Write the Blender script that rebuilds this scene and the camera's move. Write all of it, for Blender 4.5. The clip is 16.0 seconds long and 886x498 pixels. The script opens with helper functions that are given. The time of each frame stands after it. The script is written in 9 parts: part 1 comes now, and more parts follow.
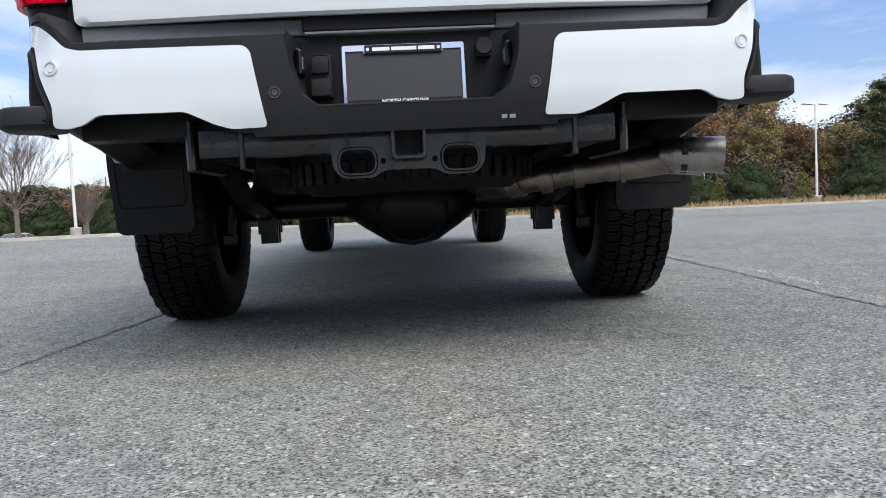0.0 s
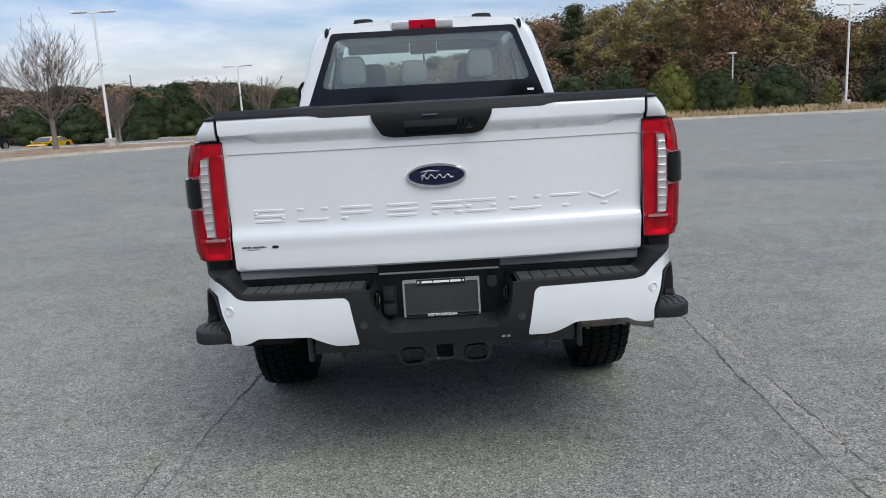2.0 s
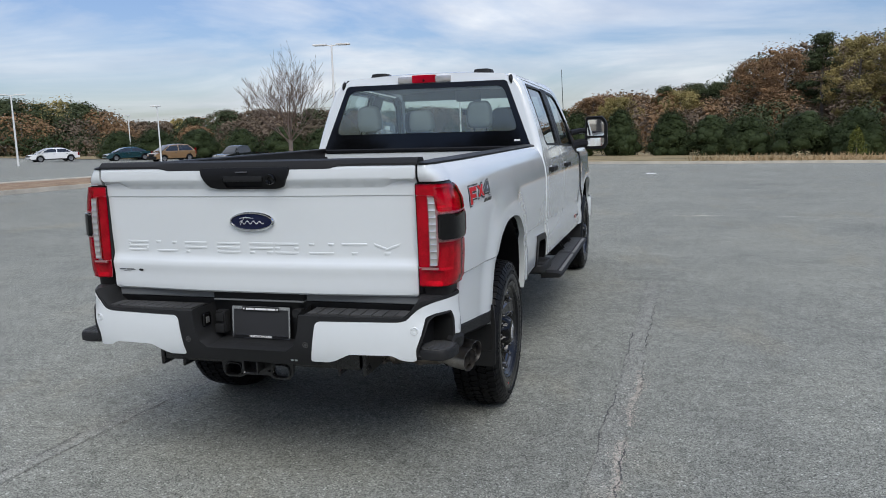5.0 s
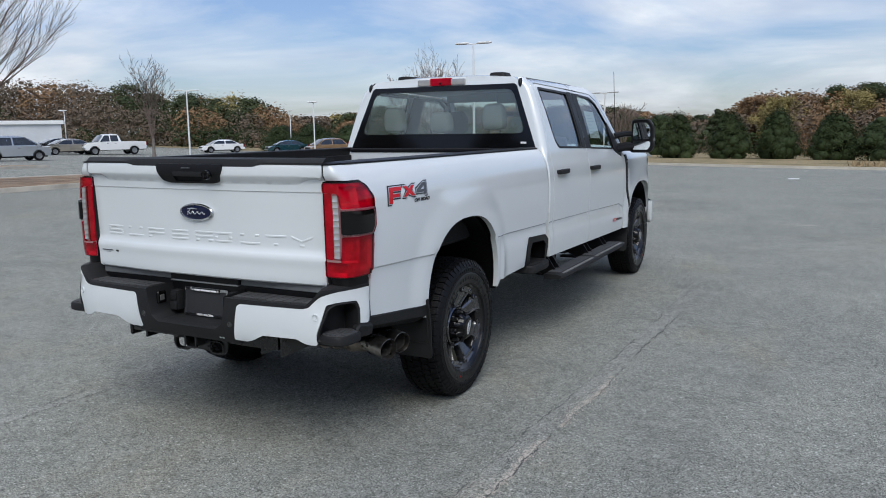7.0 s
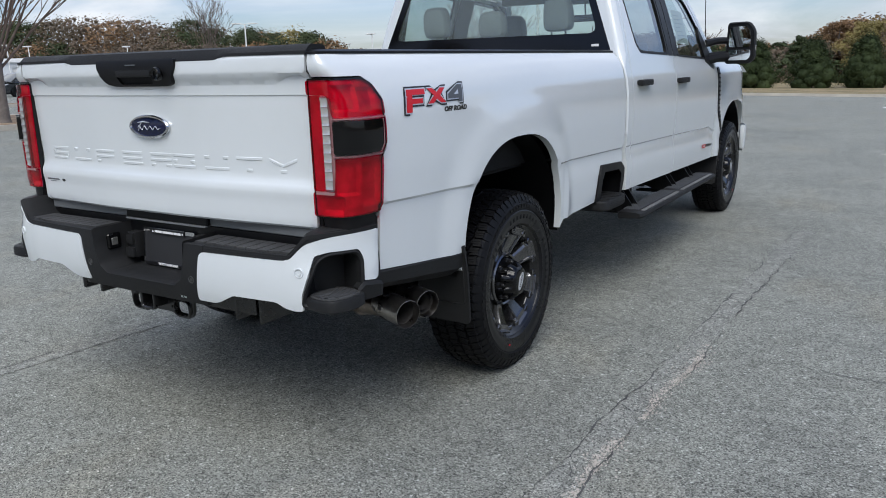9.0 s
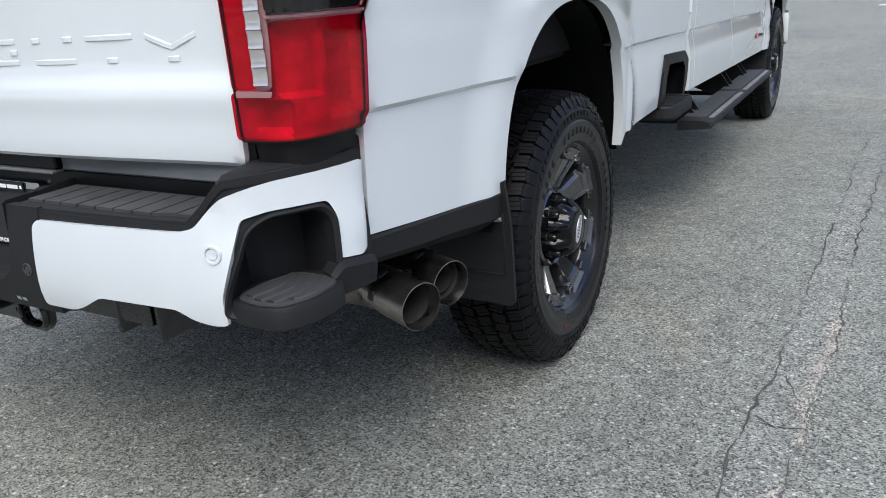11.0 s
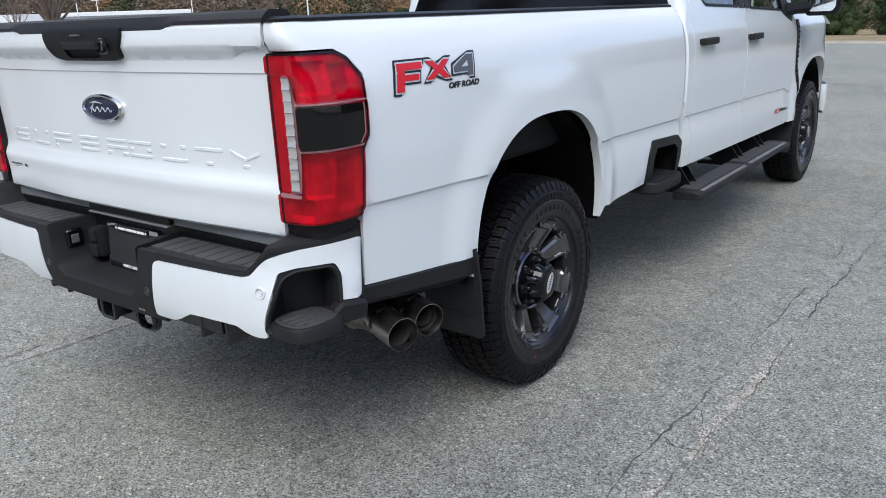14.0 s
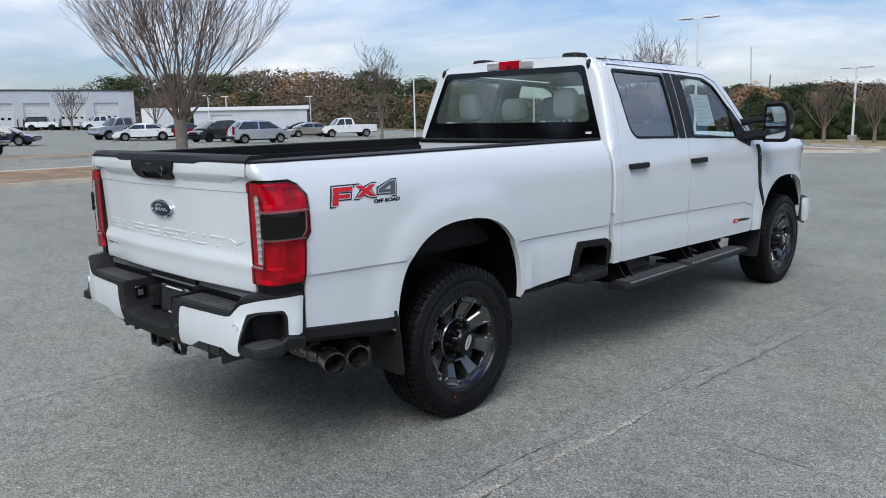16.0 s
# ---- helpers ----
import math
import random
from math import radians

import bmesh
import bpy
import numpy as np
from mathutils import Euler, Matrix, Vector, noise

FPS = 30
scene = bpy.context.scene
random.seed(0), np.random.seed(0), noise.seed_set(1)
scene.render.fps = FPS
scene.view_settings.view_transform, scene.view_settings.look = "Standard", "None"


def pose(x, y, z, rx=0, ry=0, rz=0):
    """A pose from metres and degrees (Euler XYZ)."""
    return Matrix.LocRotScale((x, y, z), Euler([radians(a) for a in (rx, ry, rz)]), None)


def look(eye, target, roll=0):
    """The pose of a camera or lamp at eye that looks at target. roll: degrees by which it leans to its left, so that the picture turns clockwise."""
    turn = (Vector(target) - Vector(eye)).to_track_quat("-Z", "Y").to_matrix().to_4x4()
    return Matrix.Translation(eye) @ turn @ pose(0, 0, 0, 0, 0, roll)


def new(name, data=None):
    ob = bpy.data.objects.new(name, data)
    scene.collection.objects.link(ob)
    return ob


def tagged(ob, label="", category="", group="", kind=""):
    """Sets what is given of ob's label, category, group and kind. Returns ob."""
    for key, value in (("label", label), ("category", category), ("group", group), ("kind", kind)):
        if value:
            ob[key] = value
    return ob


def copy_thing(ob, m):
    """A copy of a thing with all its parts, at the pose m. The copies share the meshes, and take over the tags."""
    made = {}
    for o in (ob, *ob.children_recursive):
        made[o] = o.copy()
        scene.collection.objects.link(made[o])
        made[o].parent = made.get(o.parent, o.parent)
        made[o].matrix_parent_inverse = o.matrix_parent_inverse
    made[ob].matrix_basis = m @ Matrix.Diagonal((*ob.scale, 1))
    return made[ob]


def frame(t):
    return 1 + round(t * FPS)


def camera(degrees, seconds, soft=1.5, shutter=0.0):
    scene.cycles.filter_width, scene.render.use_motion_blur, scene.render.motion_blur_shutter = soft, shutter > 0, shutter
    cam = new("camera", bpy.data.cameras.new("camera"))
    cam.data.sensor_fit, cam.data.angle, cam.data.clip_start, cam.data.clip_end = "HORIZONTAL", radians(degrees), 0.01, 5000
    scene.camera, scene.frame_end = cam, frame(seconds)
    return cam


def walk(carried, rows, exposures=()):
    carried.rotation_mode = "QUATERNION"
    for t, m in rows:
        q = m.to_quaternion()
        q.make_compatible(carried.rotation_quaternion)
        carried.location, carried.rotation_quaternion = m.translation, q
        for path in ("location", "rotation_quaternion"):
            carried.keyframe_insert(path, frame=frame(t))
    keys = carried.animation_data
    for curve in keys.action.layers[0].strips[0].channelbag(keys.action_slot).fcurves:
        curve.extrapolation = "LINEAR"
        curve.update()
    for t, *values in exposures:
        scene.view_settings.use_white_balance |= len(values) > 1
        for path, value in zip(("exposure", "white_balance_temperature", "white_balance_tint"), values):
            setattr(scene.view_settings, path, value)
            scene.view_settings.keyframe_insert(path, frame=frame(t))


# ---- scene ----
cam = camera(59.6, 16.0, 0.95)
PATH = [
    (0, (-0.03, -2.01, 0.425), (0.076, -0.016, 0.302), -2.9),
    (0.5, (-0.049, -2.21, 0.849), (0.079, -0.232, 0.582), -2.7),
    (1, (-0.061, -2.494, 1.239), (0.064, -0.536, 0.851), -2.2),
    (1.5, (-0.079, -2.779, 1.423), (0.01, -0.825, 1.01), -1.8),
    (2, (-0.027, -3.037, 1.562), (0.001, -1.077, 1.163), -3.2),
    (2.5, (0.239, -3.131, 1.594), (0.147, -1.172, 1.2), -3.7),
    (3, (0.559, -3.188, 1.627), (0.348, -1.233, 1.261), -2.7),
    (3.5, (0.823, -3.166, 1.638), (0.577, -1.21, 1.301), -2.1),
    (4, (1.119, -3.167, 1.656), (0.805, -1.215, 1.353), -2.0),
    (4.5, (1.497, -3.28, 1.653), (1.059, -1.352, 1.347), -1.8),
    (7, (3.03, -3.059, 1.662), (2.118, -1.306, 1.355), -0.8),
    (7.5, (3.17, -2.927, 1.63), (2.161, -1.232, 1.299), -0.3),
    (8, (3.026, -2.705, 1.58), (1.978, -1.042, 1.212), -0.5),
    (8.5, (2.79, -2.414, 1.524), (1.76, -0.748, 1.121), -0.7),
    (9, (2.587, -2.028, 1.455), (1.549, -0.383, 0.99), -1.5),
    (9.5, (2.324, -1.705, 1.382), (1.289, -0.077, 0.854), -2.3),
    (10, (2.069, -1.408, 1.313), (1.076, 0.219, 0.708), -3.1),
    (12.5, (1.744, -0.908, 1.111), (0.782, 0.713, 0.443), -4.4),
    (13, (1.972, -1.03, 1.244), (0.955, 0.553, 0.563), -3.8),
    (13.5, (2.184, -1.213, 1.373), (1.101, 0.337, 0.723), -3.0),
    (14, (2.453, -1.455, 1.5), (1.298, 0.071, 0.921), -2.2),
    (14.5, (2.799, -1.588, 1.594), (1.553, -0.112, 1.075), -1.7),
    (15, (3.134, -1.714, 1.641), (1.839, -0.263, 1.176), -1.1),
    (15.5, (3.457, -1.863, 1.692), (2.131, -0.424, 1.276), -0.9),
    (16, (3.833, -1.874, 1.691), (2.45, -0.471, 1.349), -1.3),
]
# the exposure opens up where the white body and the sky leave the view
STOPS = [(0, 0.70, 6800, 9.0), (0.5, 0.64, 6800, 9.0), (1, 0.48, 6750, 8.5), (1.5, 0.38, 6750, 8.2), (2, 0.32, 6800, 7.7), (3, 0.29, 6880, 7.0), (4.5, 0.24, 6850, 7.0), (7, 0.20, 6680, 6.0), (8.5, 0.24, 6680, 6.0), (9.5, 0.42, 6680, 7.0), (10, 0.55, 6720, 7.0),
         (11.2, 0.70, 6780, 7.0), (12.5, 0.78, 6800, 7.0), (13, 0.76, 6780, 7.0), (13.5, 0.70, 6740, 7.0), (14, 0.63, 6700, 7.0), (15, 0.44, 6700, 6), (16, 0.33, 6670, 6)]
walk(cam, [(t, look(eye, target, roll)) for t, eye, target, roll in PATH], exposures=STOPS)

# ---- daylight: broken cloud over a pale blue sky, a wide soft sun behind thin cloud ----
SUN_EL, SUN_AZ = 50.0, 149.0          # degrees above the horizon; degrees from straight ahead (+y), to the right
world = bpy.data.worlds.new("sky")
scene.world = world
world.use_nodes = True
wn, wl = world.node_tree.nodes, world.node_tree.links
wn.clear()
w_out, w_bg = wn.new("ShaderNodeOutputWorld"), wn.new("ShaderNodeBackground")
w_sky = wn.new("ShaderNodeTexSky")
w_sky.sky_type, w_sky.sun_disc = "NISHITA", False
w_sky.sun_elevation, w_sky.sun_rotation = radians(SUN_EL), radians(SUN_AZ)
w_sky.air_density, w_sky.dust_density, w_sky.ozone_density = 1.0, 0.7, 1.2
w_tc, w_sep = wn.new("ShaderNodeTexCoord"), wn.new("ShaderNodeSeparateXYZ")
wl.new(w_tc.outputs["Generated"], w_sep.inputs[0])
w_z = wn.new("ShaderNodeMath"); w_z.operation = "ADD"; w_z.inputs[1].default_value = 0.16
wl.new(w_sep.outputs[2], w_z.inputs[0])
w_zc = wn.new("ShaderNodeMath"); w_zc.operation = "MAXIMUM"; w_zc.inputs[1].default_value = 0.06
wl.new(w_z.outputs[0], w_zc.inputs[0])
w_comb = wn.new("ShaderNodeCombineXYZ")
for k in (0, 1):
    d = wn.new("ShaderNodeMath"); d.operation = "DIVIDE"
    wl.new(w_sep.outputs[k], d.inputs[0]); wl.new(w_zc.outputs[0], d.inputs[1]); wl.new(d.outputs[0], w_comb.inputs[k])
w_n1 = wn.new("ShaderNodeTexNoise")
w_n1.inputs["Scale"].default_value, w_n1.inputs["Detail"].default_value, w_n1.inputs["Roughness"].default_value = 0.62, 8.0, 0.56
w_n1.inputs["Distortion"].default_value = 0.5
wl.new(w_comb.outputs[0], w_n1.inputs["Vector"])
w_ramp = wn.new("ShaderNodeValToRGB")
w_ramp.color_ramp.elements[0].position, w_ramp.color_ramp.elements[1].position = 0.40, 0.66
w_ramp.color_ramp.elements[0].color, w_ramp.color_ramp.elements[1].color = (0, 0, 0, 1), (1, 1, 1, 1)
wl.new(w_n1.outputs["Fac"], w_ramp.inputs[0])
w_n2 = wn.new("ShaderNodeTexNoise")
w_n2.inputs["Scale"].default_value, w_n2.inputs["Detail"].default_value = 1.7, 6.0
wl.new(w_comb.outputs[0], w_n2.inputs["Vector"])
w_cloud = wn.new("ShaderNodeValToRGB")
w_cloud.color_ramp.elements[0].position, w_cloud.color_ramp.elements[1].position = 0.32, 0.66
w_cloud.color_ramp.elements[0].color, w_cloud.color_ramp.elements[1].color = (6.3, 6.8, 8.15, 1), (8.8, 9.2, 10.2, 1)
wl.new(w_n2.outputs["Fac"], w_cloud.inputs[0])
w_mix = wn.new("ShaderNodeMix"); w_mix.data_type = "RGBA"
wl.new(w_ramp.outputs[0], w_mix.inputs[0])
w_tone = wn.new("ShaderNodeMix"); w_tone.data_type = "RGBA"; w_tone.blend_type = "MULTIPLY"
w_tone.inputs[0].default_value = 1.0
w_tone.inputs[7].default_value = (0.78, 0.845, 1.10, 1)
wl.new(w_sky.outputs[0], w_tone.inputs[6])
wl.new(w_tone.outputs[2], w_mix.inputs[6])
wl.new(w_cloud.outputs[0], w_mix.inputs[7])
# an overcast sky is dimmer at the horizon than overhead
w_cl = wn.new("ShaderNodeMath"); w_cl.operation = "MAXIMUM"; w_cl.inputs[1].default_value = 0.0
wl.new(w_sep.outputs[2], w_cl.inputs[0])
w_el = wn.new("ShaderNodeMath"); w_el.operation = "MULTIPLY_ADD"; w_el.inputs[1].default_value, w_el.inputs[2].default_value = 0.78, 0.62
wl.new(w_cl.outputs[0], w_el.inputs[0])
w_dim = wn.new("ShaderNodeVectorMath"); w_dim.operation = "SCALE"
wl.new(w_mix.outputs[2], w_dim.inputs[0]); wl.new(w_el.outputs[0], w_dim.inputs["Scale"])
wl.new(w_dim.outputs[0], w_bg.inputs["Color"])
w_bg.inputs["Strength"].default_value = 0.128
wl.new(w_bg.outputs[0], w_out.inputs["Surface"])

sun = new("sun", bpy.data.lights.new("sun", "SUN"))
sun.data.energy, sun.data.angle, sun.data.color = 1.85, radians(38), (1.0, 0.985, 0.965)
_a, _e = radians(SUN_AZ), radians(SUN_EL)
sun.matrix_world = look((60 * math.sin(_a) * math.cos(_e), 60 * math.cos(_a) * math.cos(_e), 60 * math.sin(_e)), (0, 0, 0))

# ---- materials ----
MATS = {}


def node_mat(name):
    m = bpy.data.materials.new(name)
    m.use_nodes = True
    nt = m.node_tree
    return m, nt, nt.nodes["Principled BSDF"]


def tex_noise(nt, scale, detail=4.0, rough=0.5, coord="Object", stretch=None):
    tc, n = nt.nodes.new("ShaderNodeTexCoord"), nt.nodes.new("ShaderNodeTexNoise")
    n.inputs["Scale"].default_value, n.inputs["Detail"].default_value, n.inputs["Roughness"].default_value = scale, detail, rough
    if stretch:
        mp = nt.nodes.new("ShaderNodeMapping")
        mp.inputs["Scale"].default_value = stretch
        nt.links.new(tc.outputs[coord], mp.inputs[0]); nt.links.new(mp.outputs[0], n.inputs["Vector"])
    else:
        nt.links.new(tc.outputs[coord], n.inputs["Vector"])
    return n


def ramp(nt, src, stops):
    r = nt.nodes.new("ShaderNodeValToRGB")
    while len(r.color_ramp.elements) < len(stops):
        r.color_ramp.elements.new(0.5)
    for el, (p, c) in zip(r.color_ramp.elements, stops):
        el.position, el.color = p, (*c, 1)
    nt.links.new(src, r.inputs[0])
    return r


def mixc(nt, a, b, fac, mode="MIX"):
    m = nt.nodes.new("ShaderNodeMix")
    m.data_type, m.blend_type = "RGBA", mode
    for k, v in ((0, fac), (6, a), (7, b)):
        if isinstance(v, (int, float)):
            m.inputs[k].default_value = v
        elif isinstance(v, tuple):
            m.inputs[k].default_value = (*v, 1)
        else:
            nt.links.new(v, m.inputs[k])
    return m.outputs[2]


def bump(nt, src, strength, dist, bsdf, under=None):
    b = nt.nodes.new("ShaderNodeBump")
    b.inputs["Strength"].default_value, b.inputs["Distance"].default_value = strength, dist
    nt.links.new(src, b.inputs["Height"])
    if under:
        nt.links.new(under, b.inputs["Normal"])
    nt.links.new(b.outputs[0], bsdf.inputs["Normal"])
    return b.outputs[0]


def mat(name, color, rough=0.5, metal=0.0, var=0.12, big=2.5, fine=60.0, relief=0.0, coat=0.0, spec=0.5, rvar=0.08):
    """A surface of one colour, with stains at one scale, grain at another and a little relief."""
    if name in MATS:
        return MATS[name]
    m, nt, b = node_mat(name)
    n1, n2 = tex_noise(nt, big, 5.0, 0.6), tex_noise(nt, fine, 3.0, 0.6)
    lo, hi = tuple(c * (1 - var) for c in color), tuple(min(1, c * (1 + var)) for c in color)
    c1 = ramp(nt, n1.outputs["Fac"], [(0.3, lo), (0.7, hi)])
    g = ramp(nt, n2.outputs["Fac"], [(0.3, (1 - var * 0.6,) * 3), (0.7, (1.0,) * 3)])
    nt.links.new(mixc(nt, c1.outputs[0], g.outputs[0], 1.0, "MULTIPLY"), b.inputs["Base Color"])
    r = ramp(nt, n1.outputs["Fac"], [(0.3, (max(0.02, rough - rvar),) * 3), (0.7, (min(1, rough + rvar),) * 3)])
    nt.links.new(r.outputs[0], b.inputs["Roughness"])
    b.inputs["Metallic"].default_value, b.inputs["Coat Weight"].default_value = metal, coat
    b.inputs["Coat Roughness"].default_value = 0.04
    b.inputs["Specular IOR Level"].default_value = spec
    if relief:
        bump(nt, n2.outputs["Fac"], relief, 0.002, b)
    MATS[name] = m
    return m


def glass_mat(name, tint, gloss=0.06, gloss_rough=0.01, veil=0.0, veil_tint=(0.5, 0.6, 0.56)):
    """A thin pane: tinted and clear, with a reflection that grows towards grazing views on both of its sides, and a
    pale diffuse veil painted in for reflected sky haze and dust.
    """
    m, nt, b = node_mat(name)
    nt.nodes.remove(b)
    tr, gl, mx, lw = (nt.nodes.new("ShaderNode" + k) for k in ("BsdfTransparent", "BsdfGlossy", "MixShader", "LayerWeight"))
    tr.inputs["Color"].default_value = (*tint, 1)
    gl.inputs["Roughness"].default_value = gloss_rough
    lw.inputs["Blend"].default_value = 0.5
    pw, ma = nt.nodes.new("ShaderNodeMath"), nt.nodes.new("ShaderNodeMath")
    pw.operation, ma.operation = "POWER", "MULTIPLY_ADD"
    pw.inputs[1].default_value, ma.inputs[1].default_value, ma.inputs[2].default_value = 4.0, 0.85, gloss
    nt.links.new(lw.outputs["Facing"], pw.inputs[0]); nt.links.new(pw.outputs[0], ma.inputs[0]); nt.links.new(ma.outputs[0], mx.inputs[0])
    clear = tr
    # pale diffuse share that imitates bright haze lying over the pane
    if veil:
        df, clear = nt.nodes.new("ShaderNodeBsdfDiffuse"), nt.nodes.new("ShaderNodeMixShader")
        df.inputs["Color"].default_value = (*veil_tint, 1)
        n = tex_noise(nt, 2.2, 3.0)
        nt.links.new(ramp(nt, n.outputs["Fac"], [(0.3, (veil * 0.8,) * 3), (0.7, (veil * 1.2,) * 3)]).outputs[0], clear.inputs[0])
        nt.links.new(tr.outputs[0], clear.inputs[1]); nt.links.new(df.outputs[0], clear.inputs[2])
    nt.links.new(clear.outputs[0], mx.inputs[1]); nt.links.new(gl.outputs[0], mx.inputs[2])
    nt.links.new(mx.outputs[0], nt.nodes["Material Output"].inputs["Surface"])
    return m


def lens_mat(name, color, depth=0.35):
    """Coloured lamp plastic: a glossy skin on a saturated body. Random darker blotches in its colour stand in for the
    shade of a deep reflector.
    """
    m, nt, b = node_mat(name)
    n = tex_noise(nt, 6.0, 1.0, 0.3)
    c = ramp(nt, n.outputs["Fac"], [(0.30, tuple(x * depth for x in color)), (0.50, tuple(x * (0.5 + depth / 2) for x in color)), (0.70, color)])
    f = tex_noise(nt, 160.0, 2.0, 0.5)
    w2 = ramp(nt, f.outputs["Fac"], [(0.3, (0.85,) * 3), (0.7, (1.0,) * 3)])
    nt.links.new(mixc(nt, c.outputs[0], w2.outputs[0], 1.0, "MULTIPLY"), b.inputs["Base Color"])
    b.inputs["Roughness"].default_value = 0.30
    b.inputs["Specular IOR Level"].default_value = 0.05
    b.inputs["Coat Weight"].default_value, b.inputs["Coat Roughness"].default_value = 0.3, 0.03
    return m


def asphalt_mat(name, dark, light, seed=0.0):
    """Worn asphalt: crushed stones of several greys in a dark binder, a few pale ones, pits, and broad faint stains."""
    m, nt, b = node_mat(name)
    tc = nt.nodes.new("ShaderNodeTexCoord")
    v = nt.nodes.new("ShaderNodeTexVoronoi")
    v.inputs["Scale"].default_value = 215.0
    nt.links.new(tc.outputs["Object"], v.inputs["Vector"])
    sepc = nt.nodes.new("ShaderNodeSeparateColor")
    nt.links.new(v.outputs["Color"], sepc.inputs[0])
    mid = tuple((a + c) / 2 for a, c in zip(dark, light))
    stones = ramp(nt, sepc.outputs[0], [(0.0, tuple(c * 0.42 for c in dark)), (0.18, tuple(c * 0.75 for c in dark)), (0.36, tuple(c * 0.86 for c in mid)), (0.7, tuple(c * 1.05 for c in mid)), (0.92, tuple(c * 0.94 for c in light)), (0.99, tuple(min(1, c * 1.3) for c in light))])
    f = tex_noise(nt, 85.0, 6.0, 0.72)
    fine = ramp(nt, f.outputs["Fac"], [(0.34, (0.45,) * 3), (0.5, (1.0,) * 3), (0.66, (1.30,) * 3)])
    c = mixc(nt, stones.outputs[0], fine.outputs[0], 0.48, "MULTIPLY")
    # clusters of pits and worn binder a hand's width and less across
    pit = tex_noise(nt, 48.0, 7.0, 0.78)
    c = mixc(nt, c, ramp(nt, pit.outputs["Fac"], [(0.36, (0.68,) * 3), (0.46, (0.97,) * 3), (0.62, (1.06,) * 3)]).outputs[0], 1.0, "MULTIPLY")
    # scattered pale quartz stones
    q = nt.nodes.new("ShaderNodeTexVoronoi")
    q.inputs["Scale"].default_value = 52.0
    nt.links.new(tc.outputs["Object"], q.inputs["Vector"])
    sepq = nt.nodes.new("ShaderNodeSeparateColor")
    nt.links.new(q.outputs["Color"], sepq.inputs[0])
    pick = ramp(nt, sepq.outputs[1], [(0.90, (0, 0, 0)), (0.92, (1, 1, 1))])
    near = ramp(nt, q.outputs["Distance"], [(0.20, (1, 1, 1)), (0.34, (0, 0, 0))])
    c = mixc(nt, c, (0.56, 0.55, 0.51), mixc(nt, pick.outputs[0], near.outputs[0], 1.0, "MULTIPLY"))
    worn = tex_noise(nt, 15.0, 6.0, 0.78)
    c = mixc(nt, c, ramp(nt, worn.outputs["Fac"], [(0.37, (0.74,) * 3), (0.48, (0.99,) * 3), (0.62, (1.09,) * 3)]).outputs[0], 1.0, "MULTIPLY")
    mot = tex_noise(nt, 3.2, 7.0, 0.68)
    c = mixc(nt, c, ramp(nt, mot.outputs["Fac"], [(0.36, (0.89,) * 3), (0.5, (1.0,) * 3), (0.64, (1.06,) * 3)]).outputs[0], 1.0, "MULTIPLY")
    big = tex_noise(nt, 0.40, 6.0, 0.62)
    big.inputs["Distortion"].default_value = 0.8
    c = mixc(nt, c, ramp(nt, big.outputs["Fac"], [(0.3, (0.86, 0.87, 0.88)), (0.5, (0.99, 1.0, 0.995)), (0.72, (1.09, 1.09, 1.07))]).outputs[0], 1.0, "MULTIPLY")
    warm = tex_noise(nt, 0.9, 4.0, 0.6, stretch=(1.0, 0.55, 1.0))
    c = mixc(nt, c, mixc(nt, c, (1.10, 1.02, 0.92), 1.0, "MULTIPLY"), ramp(nt, warm.outputs["Fac"], [(0.55, (0, 0, 0)), (0.75, (0.8, 0.8, 0.8))]).outputs[0])
    streak = tex_noise(nt, 0.25, 5.0, 0.7, stretch=(0.35, 2.2, 1.0))
    c = mixc(nt, c, ramp(nt, streak.outputs["Fac"], [(0.35, (0.94,) * 3), (0.6, (1.03,) * 3)]).outputs[0], 1.0, "MULTIPLY")
    nt.links.new(c, b.inputs["Base Color"])
    b.inputs["Roughness"].default_value = 0.86
    b.inputs["Specular IOR Level"].default_value = 0.22
    n1 = bump(nt, v.outputs["Distance"], 0.5, 0.0034, b)
    bump(nt, f.outputs["Fac"], 0.55, 0.004, b, n1)
    return m


def ground_mat(name, stops, scale=0.6):
    m, nt, b = node_mat(name)
    n, f = tex_noise(nt, scale, 8.0, 0.65), tex_noise(nt, 18.0, 6.0, 0.75)
    c = mixc(nt, ramp(nt, n.outputs["Fac"], stops).outputs[0], ramp(nt, f.outputs["Fac"], [(0.3, (0.5,) * 3), (0.7, (1.35,) * 3)]).outputs[0], 1.0, "MULTIPLY")
    nt.links.new(c, b.inputs["Base Color"])
    b.inputs["Roughness"].default_value = 0.95
    bump(nt, f.outputs["Fac"], 0.9, 0.05, b)
    return m


def leaf_mat(name, a, c, d):
    """Leaves whose colour varies from clump to clump."""
    m, nt, b = node_mat(name)
    g = nt.nodes.new("ShaderNodeNewGeometry")
    n = tex_noise(nt, 0.28, 4.0)
    col = mixc(nt, ramp(nt, g.outputs["Random Per Island"], [(0.0, tuple(p * 0.25 + q * 0.75 for p, q in zip(a, c))), (0.5, c), (1.0, tuple(p * 0.3 + q * 0.7 for p, q in zip(d, c)))]).outputs[0],
               ramp(nt, n.outputs["Fac"], [(0.3, (0.62, 0.66, 0.60)), (0.5, (0.92,) * 3), (0.7, (1.16, 1.1, 1.02))]).outputs[0], 1.0, "MULTIPLY")
    nt.links.new(col, b.inputs["Base Color"])
    b.inputs["Roughness"].default_value = 0.7
    b.inputs["Specular IOR Level"].default_value = 0.2
    return m


